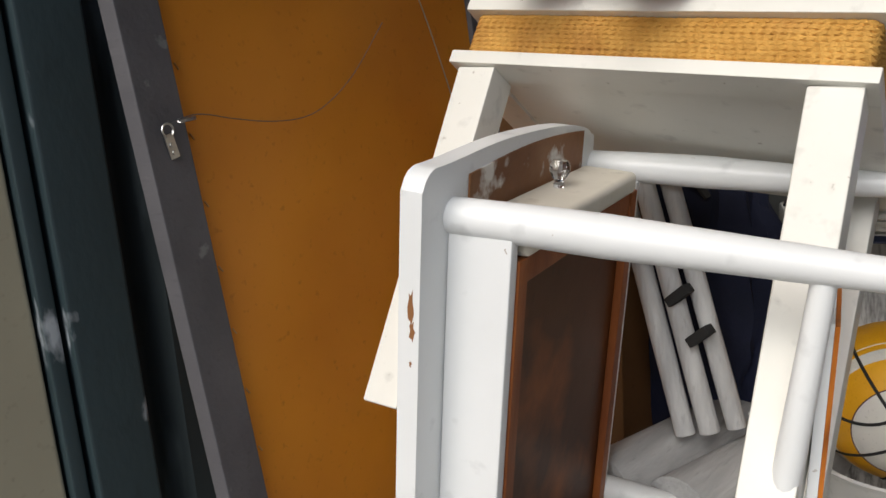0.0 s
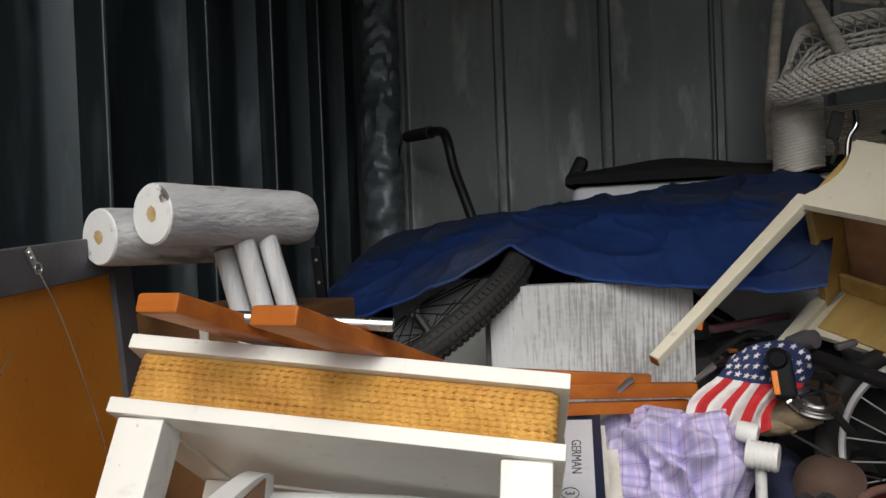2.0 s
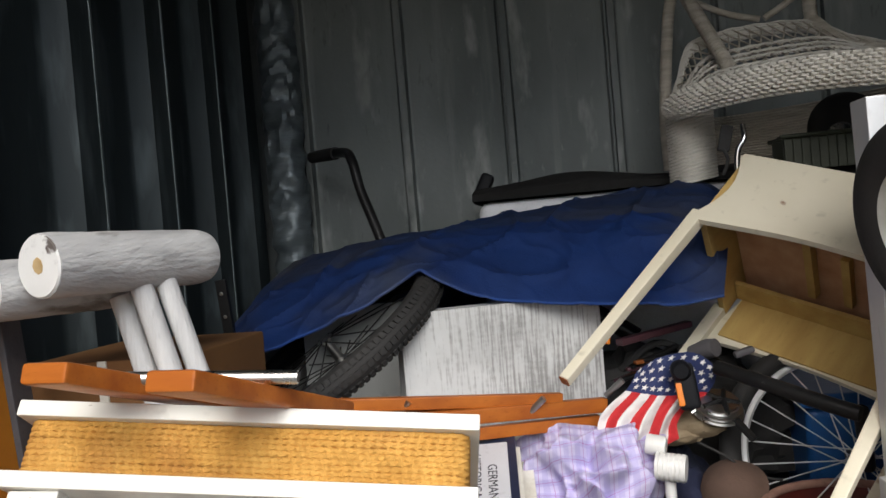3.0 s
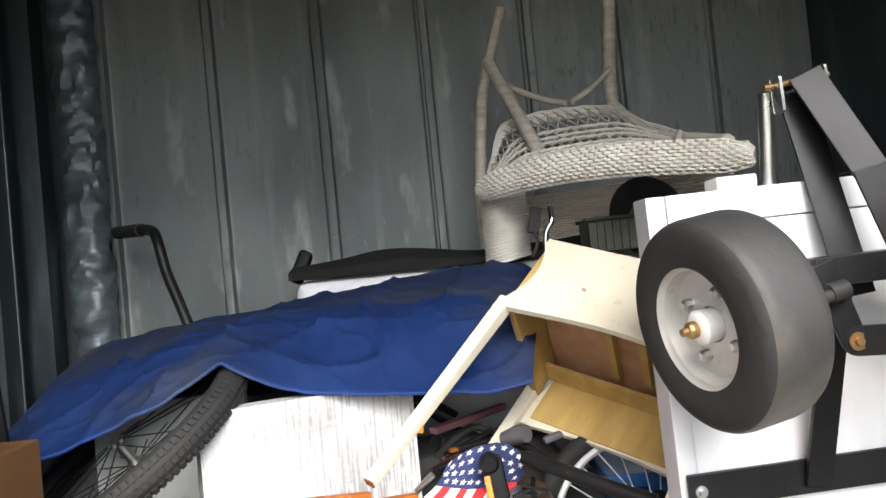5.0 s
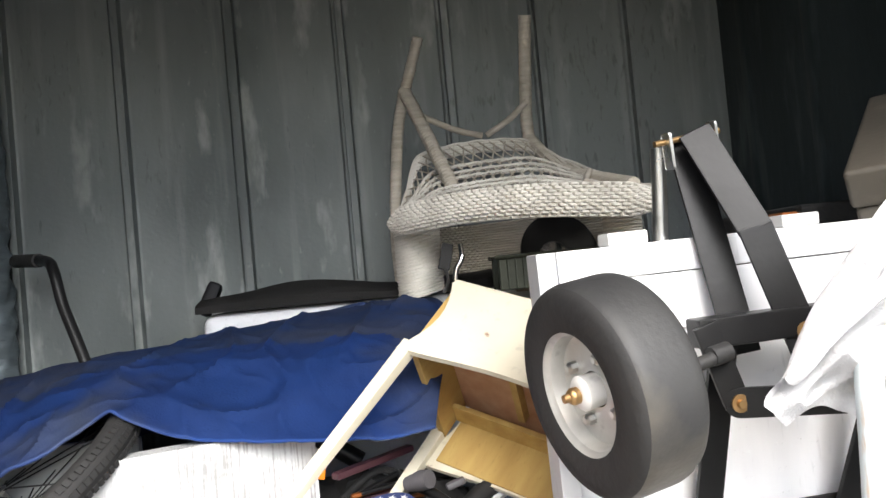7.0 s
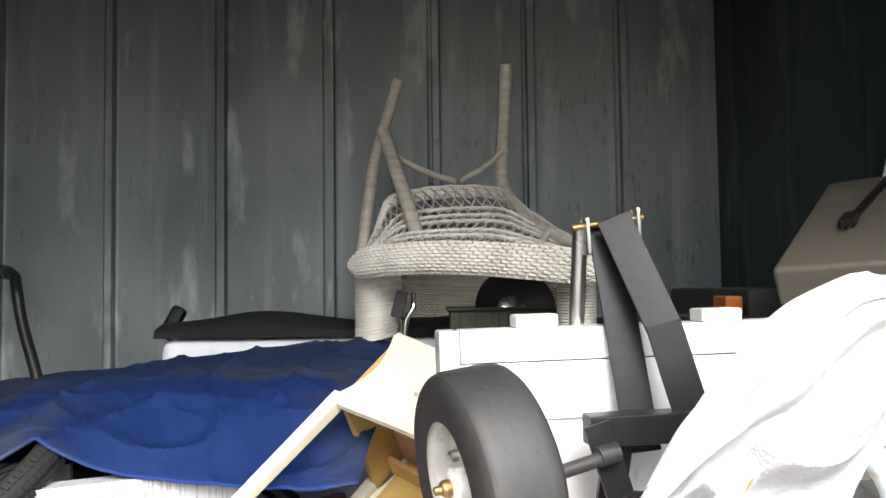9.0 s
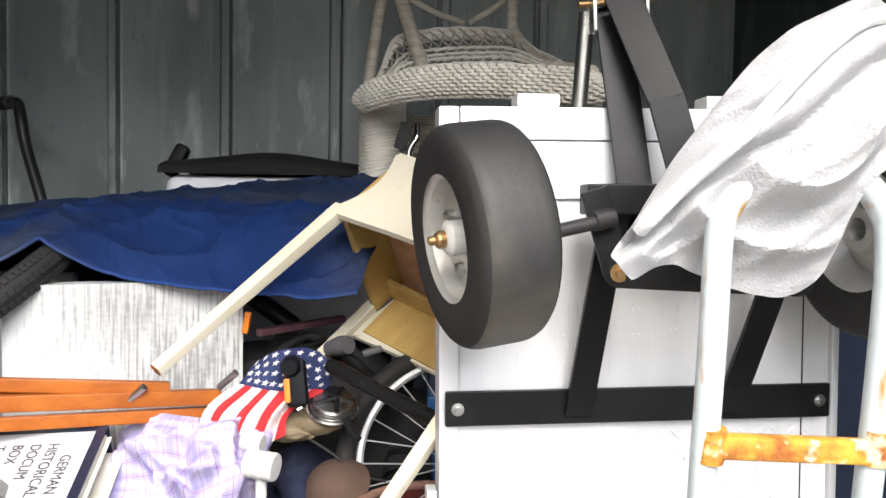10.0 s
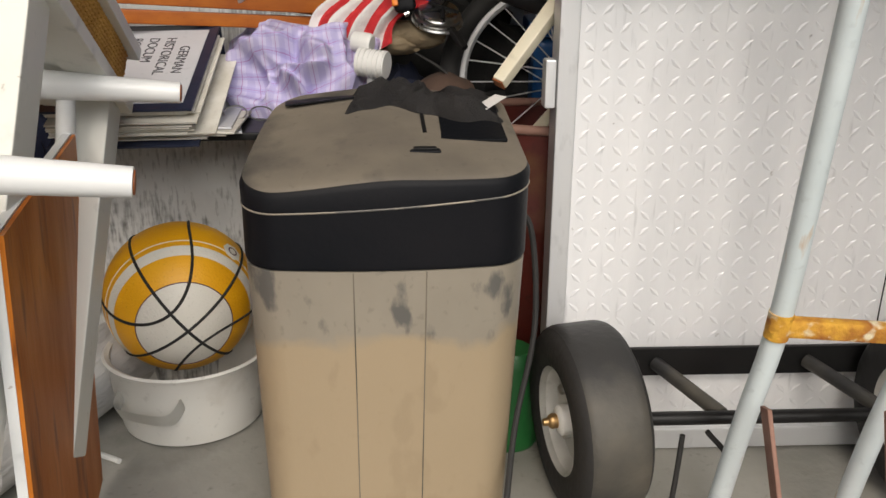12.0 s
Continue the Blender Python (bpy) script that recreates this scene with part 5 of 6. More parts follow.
# ---------------------------------------------------------------- upturned wicker chair
def wicker_chair():
    t = place("wicker_chair", (0.6, 2.3, 1.13), "weathered off-white wicker armchair turned upside down", "chair")
    A, B = V((0.396, 2.345, 1.294)), V((0.884, 1.97, 1.272))
    out = V((-0.64, -0.77, 0))

    def rim(u, h, o):
        p = A.lerp(B, u)
        p += out * (0.075 * math.sin(math.pi * u) ** 0.8 + o)
        p.z += h * min(1.0, 0.4 + 0.6 * (min(u, 1 - u) / 0.07) ** 0.6) + 0.018 * math.sin(math.pi * u)
        return p
    n = 66
    rows = 10
    g = bmesh.new()
    for j in range(rows):
        s = (2 * j - rows + 1) / (rows - 1)
        bulge = 0.020 * math.sqrt(max(0, 1 - s * s * 0.9))
        pts = [rim(k / (4 * n), s * 0.030 + 0.0006 * noise.noise(V((k * 0.3, j, 5))), bulge + 0.0042 * math.cos(math.pi * (k / 4 + j))) for k in range(4 * n + 1)]
        tube(pts, 0.0035, 6, g)
    tagged(wpart("front_rim", g, M_WICKER, t, "woven front edge of the seat"), kind="stuff")
    g = bmesh.new()
    for k in range(0, n + 1, 1):
        tube([rim(k / n, s * 0.031, 0.020 * math.sqrt(max(0, 1 - s * s * 0.9))) for s in (-1, -0.5, 0, 0.5, 1)], 0.0022, 5, g)
    tagged(wpart("rim_weave", g, M_WICKER, t), kind="stuff")
    wpart("rim_core", sheet(lambda u, v: rim(u, -0.03 + 0.06 * v, -0.004), 60, 4, 0.003), M_WICKERD, t)

    arch = smooth_path([(0.405, 2.40, 1.31), (0.435, 2.45, 1.38), (0.468, 2.46, 1.46), (0.548, 2.465, 1.482), (0.64, 2.465, 1.488), (0.735, 2.45, 1.478), (0.80, 2.34, 1.41), (0.86, 2.12, 1.33), (0.885, 2.0, 1.30)], 8)

    def seat(u, v):
        k = u * (len(arch) - 1)
        i = min(int(k), len(arch) - 2)
        a = arch[i].lerp(arch[i + 1], k - i)
        r = rim(u, 0.024, -0.005)
        p = r.lerp(a, v)
        p += V((0.10, 0.14, -0.03)) * math.sin(math.pi * v) * 0.35 * math.sin(math.pi * u)
        return p
    g = bmesh.new()
    for k in range(30):
        for s in (-1, 1):
            pts = []
            for q in range(15):
                v = q / 14
                u = k / 29 + s * 0.16 * (v - 0.5)
                if 0 <= u <= 1:
                    pts.append(seat(u, v) + V((0, 0.0015 * s, 0)))
            if len(pts) > 2:
                tube(pts, 0.0021, 5, g)
    tagged(wpart("seat_lattice", g, M_WICKERD, t, "open diagonal cane lattice"), kind="stuff")
    for v, r in ((0.20, 0.0058), (0.30, 0.0058), (0.47, 0.0058), (0.57, 0.0058), (0.68, 0.0058)):
        g = bmesh.new()
        for s in (0, math.pi):
            tube([seat(k / 80, v + 0.012 * math.sin(k * 0.8 + s)) + V((0, -0.004 * math.cos(k * 0.8 + s), 0)) for k in range(81)], r * 0.75, 5, g)
        wpart("braid", g, M_WICKER, t)
    g = bmesh.new()
    for k in range(5):
        tube([p + V((0, -0.003 * k, -0.0065 * k + 0.0012 * math.sin(i * 1.3 + 3 * k))) for i, p in enumerate(arch)], 0.0045, 7, g)
    wpart("apron_arch", g, M_WICKER, t)

    def wrapped(pts, r, name="leg", mt=None):
        pts = smooth_path(pts, 10)
        n = len(pts)
        dense = []
        for a, b in zip(pts, pts[1:]):
            m = max(1, int((b - a).length / 0.003))
            dense += [a.lerp(b, q / m) for q in range(m)]
        rs = [r * (1 + 0.05 * math.sin(k * 2.1)) for k in range(len(dense))]
        wpart(name, tube(dense, rs, 10), mt or M_WICKERD, t)
    wrapped([(0.495, 2.457, 1.755), (0.462, 2.50, 1.66), (0.45, 2.515, 1.625)], 0.0135)
    wrapped([(0.452, 2.51, 1.638), (0.495, 2.42, 1.50), (0.547, 2.30, 1.325)], 0.0165)
    wrapped([(0.754, 2.407, 1.775), (0.75, 2.44, 1.66), (0.747, 2.47, 1.55), (0.748, 2.47, 1.475)], 0.0155)
    wrapped([(0.747, 2.47, 1.485), (0.79, 2.33, 1.385), (0.835, 2.12, 1.33), (0.85, 2.0, 1.305)], 0.0165)
    wrapped([(0.45, 2.52, 1.63), (0.425, 2.50, 1.52), (0.40, 2.46, 1.30), (0.40, 2.46, 1.16)], 0.0145, "back_post")
    wrapped([(0.472, 2.47, 1.572), (0.56, 2.47, 1.525), (0.637, 2.465, 1.50)], 0.0075, "brace")
    wrapped([(0.748, 2.45, 1.575), (0.70, 2.46, 1.535), (0.64, 2.465, 1.50)], 0.0075, "brace")
    wrapped([(0.55, 2.29, 1.345), (0.60, 2.22, 1.34), (0.66, 2.15, 1.325)], 0.007, "brace")
    wrapped([(0.815, 2.18, 1.36), (0.79, 2.12, 1.335), (0.775, 2.06, 1.325)], 0.007, "brace")
    g = bmesh.new()
    for j in range(22):
        z = 1.128 + j * 0.0074
        tube([V((0.445 + (0.049 + 0.0026 * math.cos(k * math.pi / 2 + j * math.pi)) * math.cos(k * math.pi / 28), 2.38 + 0.05 * math.sin(k * math.pi / 28), z + 0.010 * math.cos(k * math.pi / 28))) for k in range(56)], 0.0039, 6, g, True)
    tagged(wpart("arm_roll", g, M_WICKER, t, "tight woven arm roll"), kind="stuff")
    g = bmesh.new()
    for j in range(28):
        z = 1.115 + j * 0.0062
        tube([V((0.47 + 0.43 * k / 70, 2.52 - 0.35 * (k / 70) ** 2 + (0.0016 if (k + j) % 2 else -0.0016), z)) for k in range(71)], 0.003, 5, g)
    tagged(wpart("back_panel", g, M_WICKERD, t, "woven back of the chair"), kind="stuff")
    g = bmesh.new()
    for j in range(26):
        z = 1.12 + j * 0.0058
        tube([V((0.855 + 0.036 * math.cos(k * math.pi / 16) + (0.0012 if (k + j) % 2 else -0.0012), 2.12 + 0.045 * math.sin(k * math.pi / 16), z)) for k in range(32)], 0.0032, 5, g, True)
    tagged(wpart("arm_roll", g, M_WICKER, t, "tight woven arm roll"), kind="stuff")


wicker_chair()
t = place("wire_crate", (0.70, 2.35, 1.12), "olive green wire crate holding a black pan", "crate")
wpart("side", box((0.605, 2.20, 1.125), (0.865, 2.21, 1.193), 0.002), M_GREEN, t)
wpart("side", box((0.605, 2.30, 1.125), (0.865, 2.31, 1.193), 0.002), M_GREEN, t)
wpart("rim_wire", tube([(0.60, 2.195, 1.195), (0.87, 2.195, 1.195), (0.87, 2.315, 1.195), (0.60, 2.315, 1.195)], 0.0045, 8, None, True), M_GREEN, t)
for k in range(16):
    x = 0.607 + 0.017 * k
    wpart("wire", tube([(x, 2.197, 1.125), (x, 2.197, 1.195)], 0.0018, 5), M_GREEN, t)
t = place("black_pan", (0.742, 2.26, 1.13), "shiny black pan with a bright steel centre, standing in the crate", "pan")
pan_pose = pose(0.742, 2.275, 1.185, 78, 0, 12)
wpart("dish", lathe([(0, 0.0), (0.038, 0.0), (0.07, 0.018), (0.085, 0.03), (0.092, 0.032), (0.092, 0.035), (0.084, 0.034), (0.068, 0.022), (0.036, 0.005), (0, 0.005)], 44, "z", None, pan_pose), M_BLACK, t, "black dished rim")
wpart("centre", lathe([(0, 0.012), (0.024, 0.011), (0.034, 0.0075), (0.037, 0.0055)], 36, "z", None, pan_pose), M_CHROME, t, "bright steel centre")
t = place("chrome_hook", (0.52, 2.18, 1.13), "chrome hook with black straps", "hook")
wpart("hook", tube(smooth_path([(0.528, 2.2, 1.23), (0.527, 2.19, 1.20), (0.512, 2.19, 1.17), (0.508, 2.19, 1.10)], 8), 0.006, 10), M_CHROME, t)
wpart("strap", bar((0.505, 2.24, 1.235), (0.49, 2.23, 1.18), 0.025, 0.012, (0, 1, 0), 0.003), M_BLACKF, t)
wpart("strap", tube(smooth_path([(0.49, 2.23, 1.19), (0.497, 2.22, 1.16), (0.485, 2.22, 1.13)], 6), 0.004, 6), M_BLACKF, t)


# ---------------------------------------------------------------- cream table on its side
def cream_table():
    m = axes((0.37, 1.948, 1.046), (0.772, -0.562, -0.296), (0.607, 0.517, 0.603))
    t = thing("night_table", m, "cream painted night table on its side, its drawers missing", "table")
    W, Hh, D = 0.43, 0.185, 0.285

    def face(z0, z1, low):
        g = bmesh.new()
        lower = []
        for k in range(25):
            u = k / 24
            lower.append((u * W, low + 0.014 * (0.5 - 0.5 * math.cos(2 * math.pi * u)) ** 0.8))
        side = [(W, low + q * (Hh - low) / 8) for q in range(1, 9)]
        left = [(0.012 + 0.03 * math.sin(math.pi * (q / 8)) - 0.012 * (q / 8), Hh - q * (Hh - low) / 8) for q in range(0, 8)]
        ring = lower + side + left
        f = g.faces.new([g.verts.new((x, y, z0)) for x, y in ring])
        ex = bmesh.ops.extrude_face_region(g, geom=[f])
        bmesh.ops.translate(g, vec=(0, 0, z1 - z0), verts=[v for v in ex["geom"] if isinstance(v, bmesh.types.BMVert)])
        return g
    part("front_panel", face(-0.012, 0.0, 0.005), M_CREAM, t, "scalloped cream apron panel")
    part("back_panel", face(-D, -D + 0.01, -0.052), M_CREAM, t, "scalloped panel")
    part("back_lining", box((0.040, -0.034, -D + 0.0102), (W - 0.028, Hh, -D + 0.014), 0), M_OCHRE, t, "raw ochre wood inside")
    part("side_panel", box((0.014, 0.02, -D + 0.0102), (0.028, Hh, -0.0122), 0.002), M_OCHRE, t)
    part("side_panel", box((W - 0.028, 0.02, -D + 0.0102), (W - 0.014, Hh, -0.0122), 0.002), M_CREAM, t)
    part("tabletop", box((0.012, Hh, -D + 0.002), (W - 0.002, Hh + 0.012, -0.002), 0.003), M_CREAM, t)
    part("divider", box((0.03, 0.062, -D + 0.015), (W - 0.03, 0.072, -D + 0.06), 0.001), M_OCHRE, t)
    part("drawer_bottom", box((0.03, 0.10, -D + 0.015), (W - 0.03, 0.108, -0.08), 0.001), M_PINKW, t, "bare pinkish drawer wood")
    part("runner", box((0.17, 0.08, -D + 0.062), (0.185, 0.099, -0.014), 0.001), M_OCHRE, t)
    part("runner", box((0.235, 0.082, -D + 0.062), (0.25, 0.099, -0.10), 0.001), M_OCHRE, t)
    s = 0.026
    for x, z in ((0.013, -0.013), (W - 0.013, -0.013), (0.013, -D + 0.013), (W - 0.013, -D + 0.013)):
        end = (0.423, -0.352, -0.085) if x > 0.2 and z > -0.1 else (x - 0.004, -0.39, z)
        lg = part("leg", bar((x, 0.03, z), end, s, s, (0, 0, 1), 0.003, None, s * 0.72, s * 0.72), M_CREAM, t)
        d = (V(end) - V((x, 0.03, z))).normalized()
        part("leg_tip", bar(V(end) + d * 0.0002, V(end) + d * 0.002, s * 0.62, s * 0.62, (0, 0, 1), 0), M_BROWN, lg, "bare wood leg end")
    hg = part("hinge", box((0.30, 0.10, 0.0002), (0.345, 0.125, 0.003), 0.001), M_STEEL, t, "small steel hinge")
    part("hinge_pin", tube([(0.30, 0.1125, 0.004), (0.345, 0.1125, 0.004)], 0.003, 8), M_STEEL, hg)


cream_table()


# ---------------------------------------------------------------- garden cart standing on its end
def cart():
    t = thing("utility_cart", pose(0.583, 1.60, FL, 0, -1.0, 5), "utility cart with aluminium tread-plate deck, standing on its end", "cart")
    x0, x1, H = 0.0, 0.545, 1.105
    part("deck", box((x0 + 0.028, -0.022, 0.01), (x1, -0.004, 1.06), 0), M_PLATE, t, "white-grey tread plate")
    part("edge_frame", box((x0, -0.032, 0.0), (x0 + 0.0275, 0.02, H), 0.003), M_ALU, t, "aluminium edge profile")
    part("edge_frame", box((x1 + 0.0005, -0.03, 0.0), (x1 + 0.012, 0.02, H), 0.003), M_ALU, t)
    part("bottom_rail", box((x0 + 0.028, -0.036, -0.002), (x1, 0.02, 0.035), 0.004), M_ALU, t)
    part("top_board", box((x0 + 0.028, -0.034, 1.062), (x1, 0.02, H), 0.003), M_PLATE, t, "white end board")
    part("second_board", box((x0 + 0.028, -0.030, 0.985), (x1, -0.0225, 1.0605), 0.002), M_PLATE, t, "white board")
    part("seam_strip", box((x1 - 0.039, -0.0235, 0.036), (x1 - 0.0376, -0.0222, 0.98), 0), M_BLACK, t)
    for x in (0.103, 0.36):
        part("stop_block", box((x, -0.03, H + 0.0002), (x + 0.058, 0.012, H + 0.018), 0.003), M_WPLAST, t, "white block")
    tr = bmesh.new()
    nx, nz = 21, 27
    for i in range(nx):
        for j in range(nz):
            cx, cz = x0 + 0.042 + i * 0.0237, 0.048 + j * 0.0237
            s = 1 if (i + j) % 2 else -1
            a = radians(45 * s)
            d, e = V((math.cos(a), 0, math.sin(a))) * 0.0108, V((-math.sin(a), 0, math.cos(a))) * 0.0042
            c = V((cx, -0.0222, cz))
            top = c + V((0, -0.0008, 0))
            q = [tr.verts.new(p) for p in (c + d, c + e, c - d, c - e)]
            u = [tr.verts.new(top + v) for v in (d * 0.6, -d * 0.6)]
            tr.faces.new((q[0], q[1], u[0])); tr.faces.new((q[1], u[1], u[0])); tr.faces.new((q[1], q[2], u[1]))
            tr.faces.new((q[2], q[3], u[1])); tr.faces.new((q[3], u[0], u[1])); tr.faces.new((q[3], q[0], u[0]))
    for i in range(9):
        for j in range(8):
            for k in (-1, 1):
                c = V((x0 + 0.06 + i * 0.052 + k * 0.0045, -0.0222, 0.70 + j * 0.034 + (i % 2) * 0.006))
                q = [tr.verts.new(c + V(p)) for p in ((0.0022, 0, 0.0022), (-0.0008, 0, 0.0012), (-0.0022, 0, -0.0022), (0.0008, 0, -0.0012))]
                u = tr.verts.new(c + V((0, -0.0008, 0)))
                for p in range(4):
                    tr.faces.new((q[p], q[(p + 1) % 4], u))
    pt = part("tread_pattern", tr, M_PLATE, t, "raised diamond treads", smooth=False)
    tagged(pt, kind="stuff")
    for z in (0.688, 0.132):
        b = part("cross_bar", box((0.008, -0.042, z), (0.537, -0.034, z + 0.046), 0.002), M_BLACK, t, "flat black steel bar")
        bolt((0.024, -0.042, z + 0.023), 0.0085, b, material=M_STEEL)
        bolt((0.521, -0.042, z + 0.023), 0.0085, b, material=M_STEEL)
    for xa, xb in (((0.183, 0.70), (0.213, 0.985)), ((0.388, 0.70), (0.436, 0.93))):
        part("strut", bar((xa[0], -0.046, xa[1]), (xb[0], -0.11, xb[1]), 0.036, 0.008, (0, 1, 0.15), 0.001), M_BLACK, t)
    part("axle_beam", box((0.17, -0.13, 0.965), (0.46, -0.09, 1.002), 0.003), M_BLACK, t)
    inv = pose(0.583, 1.60, FL, 0, -1.0, 5).inverted()
    la, le, lb, lc, lg = [inv @ V(p) for p in ((0.785, 1.479, 0.979), (0.977, 1.43, 0.977), (0.886, 1.509, 1.057), (0.763, 1.576, 1.319), (0.836, 1.597, 1.334))]
    hub, hub2 = inv @ V((0.574, 1.434, 1.017)), inv @ V((0.59, 1.43, 0.217))
    part("drop_arm", bar(la + V((-0.03, 0.008, 0.10)), la + V((0, 0.008, 0.0)), 0.034, 0.008, (0, 1, 0), 0.002), M_BLACK, t)
    g = bmesh.new()
    run = (le - la).normalized()
    rise = V((0, 0, 1)) - run * run.z
    rise.normalize()
    ring = [la + (run * -math.sin(q) + rise * math.cos(q)) * 0.0185 for q in [math.pi * k / 12 for k in range(13)]] + [le + (run * math.sin(q) - rise * math.cos(q)) * 0.0185 for q in [math.pi * k / 12 for k in range(13)]]
    f = g.faces.new([g.verts.new(p) for p in ring])
    ex = bmesh.ops.extrude_face_region(g, geom=[f])
    bmesh.ops.translate(g, vec=run.cross(rise).normalized() * -0.008 if run.cross(rise).y < 0 else run.cross(rise).normalized() * 0.008, verts=[v for v in ex["geom"] if isinstance(v, bmesh.types.BMVert)])
    l = part("steering_link", g, M_BLACK, t, "flat black link with rounded ends")
    bolt(la, 0.0115, l)
    bolt(le, 0.0115, l)
    for a, b in (((0.792, 1.597, 1.328), (0.826, 1.545, 1.03)), ((0.798, 1.566, 1.332), (0.848, 1.521, 1.19)), ((0.847, 1.522, 1.196), (0.89, 1.499, 1.03))):
        h = part("handle_bar", bar(inv @ V(a), inv @ V(b), 0.045, 0.006, (0.1, 1, 0.3), 0.0015), M_BLACK, t, "flat black handle bar")
    bolt(lb + V((0, -0.011, 0)), 0.0125, t)
    part("handle_pin", tube([lc + V((-0.018, 0, 0)), lg + V((0.010, 0, 0))], 0.0042, 12), M_BRASS, t)
    for q in (lc, lg):
        part("handle_lug", bar(q + V((0, 0, 0.014)), q + V((0.003, 0.004, -0.036)), 0.026, 0.005, (1, 0, 0), 0.0045), M_STEEL, t, "zinc lug")
    part("brace_tube", tube([lc + V((0.005, 0.04, 0)), lc + V((-0.005, 0.06, -0.2))], 0.011, 12), M_STEEL, t)
    part("axle_stub", tube([hub + V((0.09, 0, 0)), hub + V((0.19, 0.02, 0.02))], 0.0085, 14), M_SLICK, t)
    part("axle_nut", tube([hub + V((0.18, 0.02, 0.02)), hub + V((0.205, 0.024, 0.024))], 0.0125, 10), M_SLICK, t)
    ax = part("rear_axle", tube([hub2 + V((0.02, 0, 0)), hub2 + V((0.60, 0, 0))], 0.0095, 14), M_BLACK, t)
    for x in (0.165, 0.395):
        part("axle_strut", tube([(x, -0.044, 0.155), (x + 0.06, hub2.y + 0.008, hub2.z)], 0.0105, 14), M_SLICK, t)
    part("cable", tube(smooth_path([(0.165, -0.185, 0.12), (0.16, -0.19, 0.05), (0.152, -0.2, 0.004)], 8), 0.004, 8), M_RUBBER, t)
    part("cable", tube(smooth_path([(0.20, -0.18, 0.122), (0.232, -0.19, 0.08), (0.23, -0.2, 0.02)], 8), 0.004, 8), M_RUBBER, t)

    def cart_wheel(c, flip, steer, camber=0.0):
        c = V(c)
        R, w = 0.129, 0.088
        s = -1 if flip else 1
        half = [(0.074, 0), (0.080, -0.003), (0.098, -0.004), (0.114, -0.002), (0.1205, 0.0015), (0.1250, 0.006), (0.1278, 0.012), (R, 0.019), (R, w / 2 - 0.0025)]
        sh = half + [(r, w - x) for r, x in half[::-1]]
        m = Matrix.Translation(c) @ Matrix.Rotation(radians(steer), 4, "Z") @ Matrix.Rotation(radians(camber), 4, "Y") @ Matrix.Diagonal((s, 1, 1, 1))
        wh = part("wheel", lathe([(0.0745, 0.001), (0.079, -0.002), (0.076, 0.004), (0.069, 0.008), (0.066, 0.026), (0.052, 0.030), (0.03, 0.026), (0.022, 0.026), (0.022, 0.034), (0, 0.034)], 44, "x", None, m), M_RIM, t, "grey painted steel rim")
        bm = lathe(sh, 64, "x", None, m)
        for k, f in enumerate(bm.faces):
            f.material_index = 1 if 5 * 64 <= k < (len(sh) - 6) * 64 else 0
        part("tyre", bm, [M_RUBBER, M_SLICK], wh, "worn smooth tyre with a dusty tread")
        part("hub", lathe([(0.02, 0.03), (0.021, 0.006), (0.017, 0.002), (0.012, 0.001), (0, 0.001)], 24, "x", None, m), M_WPLAST, wh, "white plastic hub bearing")
        part("axle_nut", lathe([(0.010, 0.004), (0.0105, -0.006), (0.008, -0.010), (0.0055, -0.011), (0.005, -0.018), (0, -0.020)], 12, "x", None, m), M_BRASS, wh, "brass axle nut")
        part("inner_rim", lathe([(0.0745, w - 0.001), (0.079, w + 0.002), (0.076, w - 0.004), (0.068, w - 0.010), (0.050, w - 0.030), (0.030, w - 0.018), (0.026, w - 0.004), (0.014, w - 0.004), (0.012, w - 0.03), (0, w - 0.03)], 44, "x", None, m), M_RIM, wh, "dished cream-grey inner rim")
        for k in range(4):
            a = k * math.pi / 2 + 0.55
            part("wheel_bolt", lathe([(0.0075, 0.03), (0.0075, 0.019), (0.004, 0.016), (0, 0.016)], 8, "x", None, m @ Matrix.Translation((0, 0.045 * math.cos(a), 0.045 * math.sin(a)))), M_STEEL, wh)
    cart_wheel(hub, False, 13, -7)
    cart_wheel(hub2, False, 9, -2)
    cart_wheel((0.565, hub.y + 0.0, hub.z + 0.01), True, 8)
    cart_wheel((0.565, hub2.y, hub2.z), True, 6)
    lt = part("latch", box((-0.016, -0.03, 0.535), (-0.001, 0.0, 0.60), 0.003), M_ALU, t, "small aluminium latch plate")


cart()


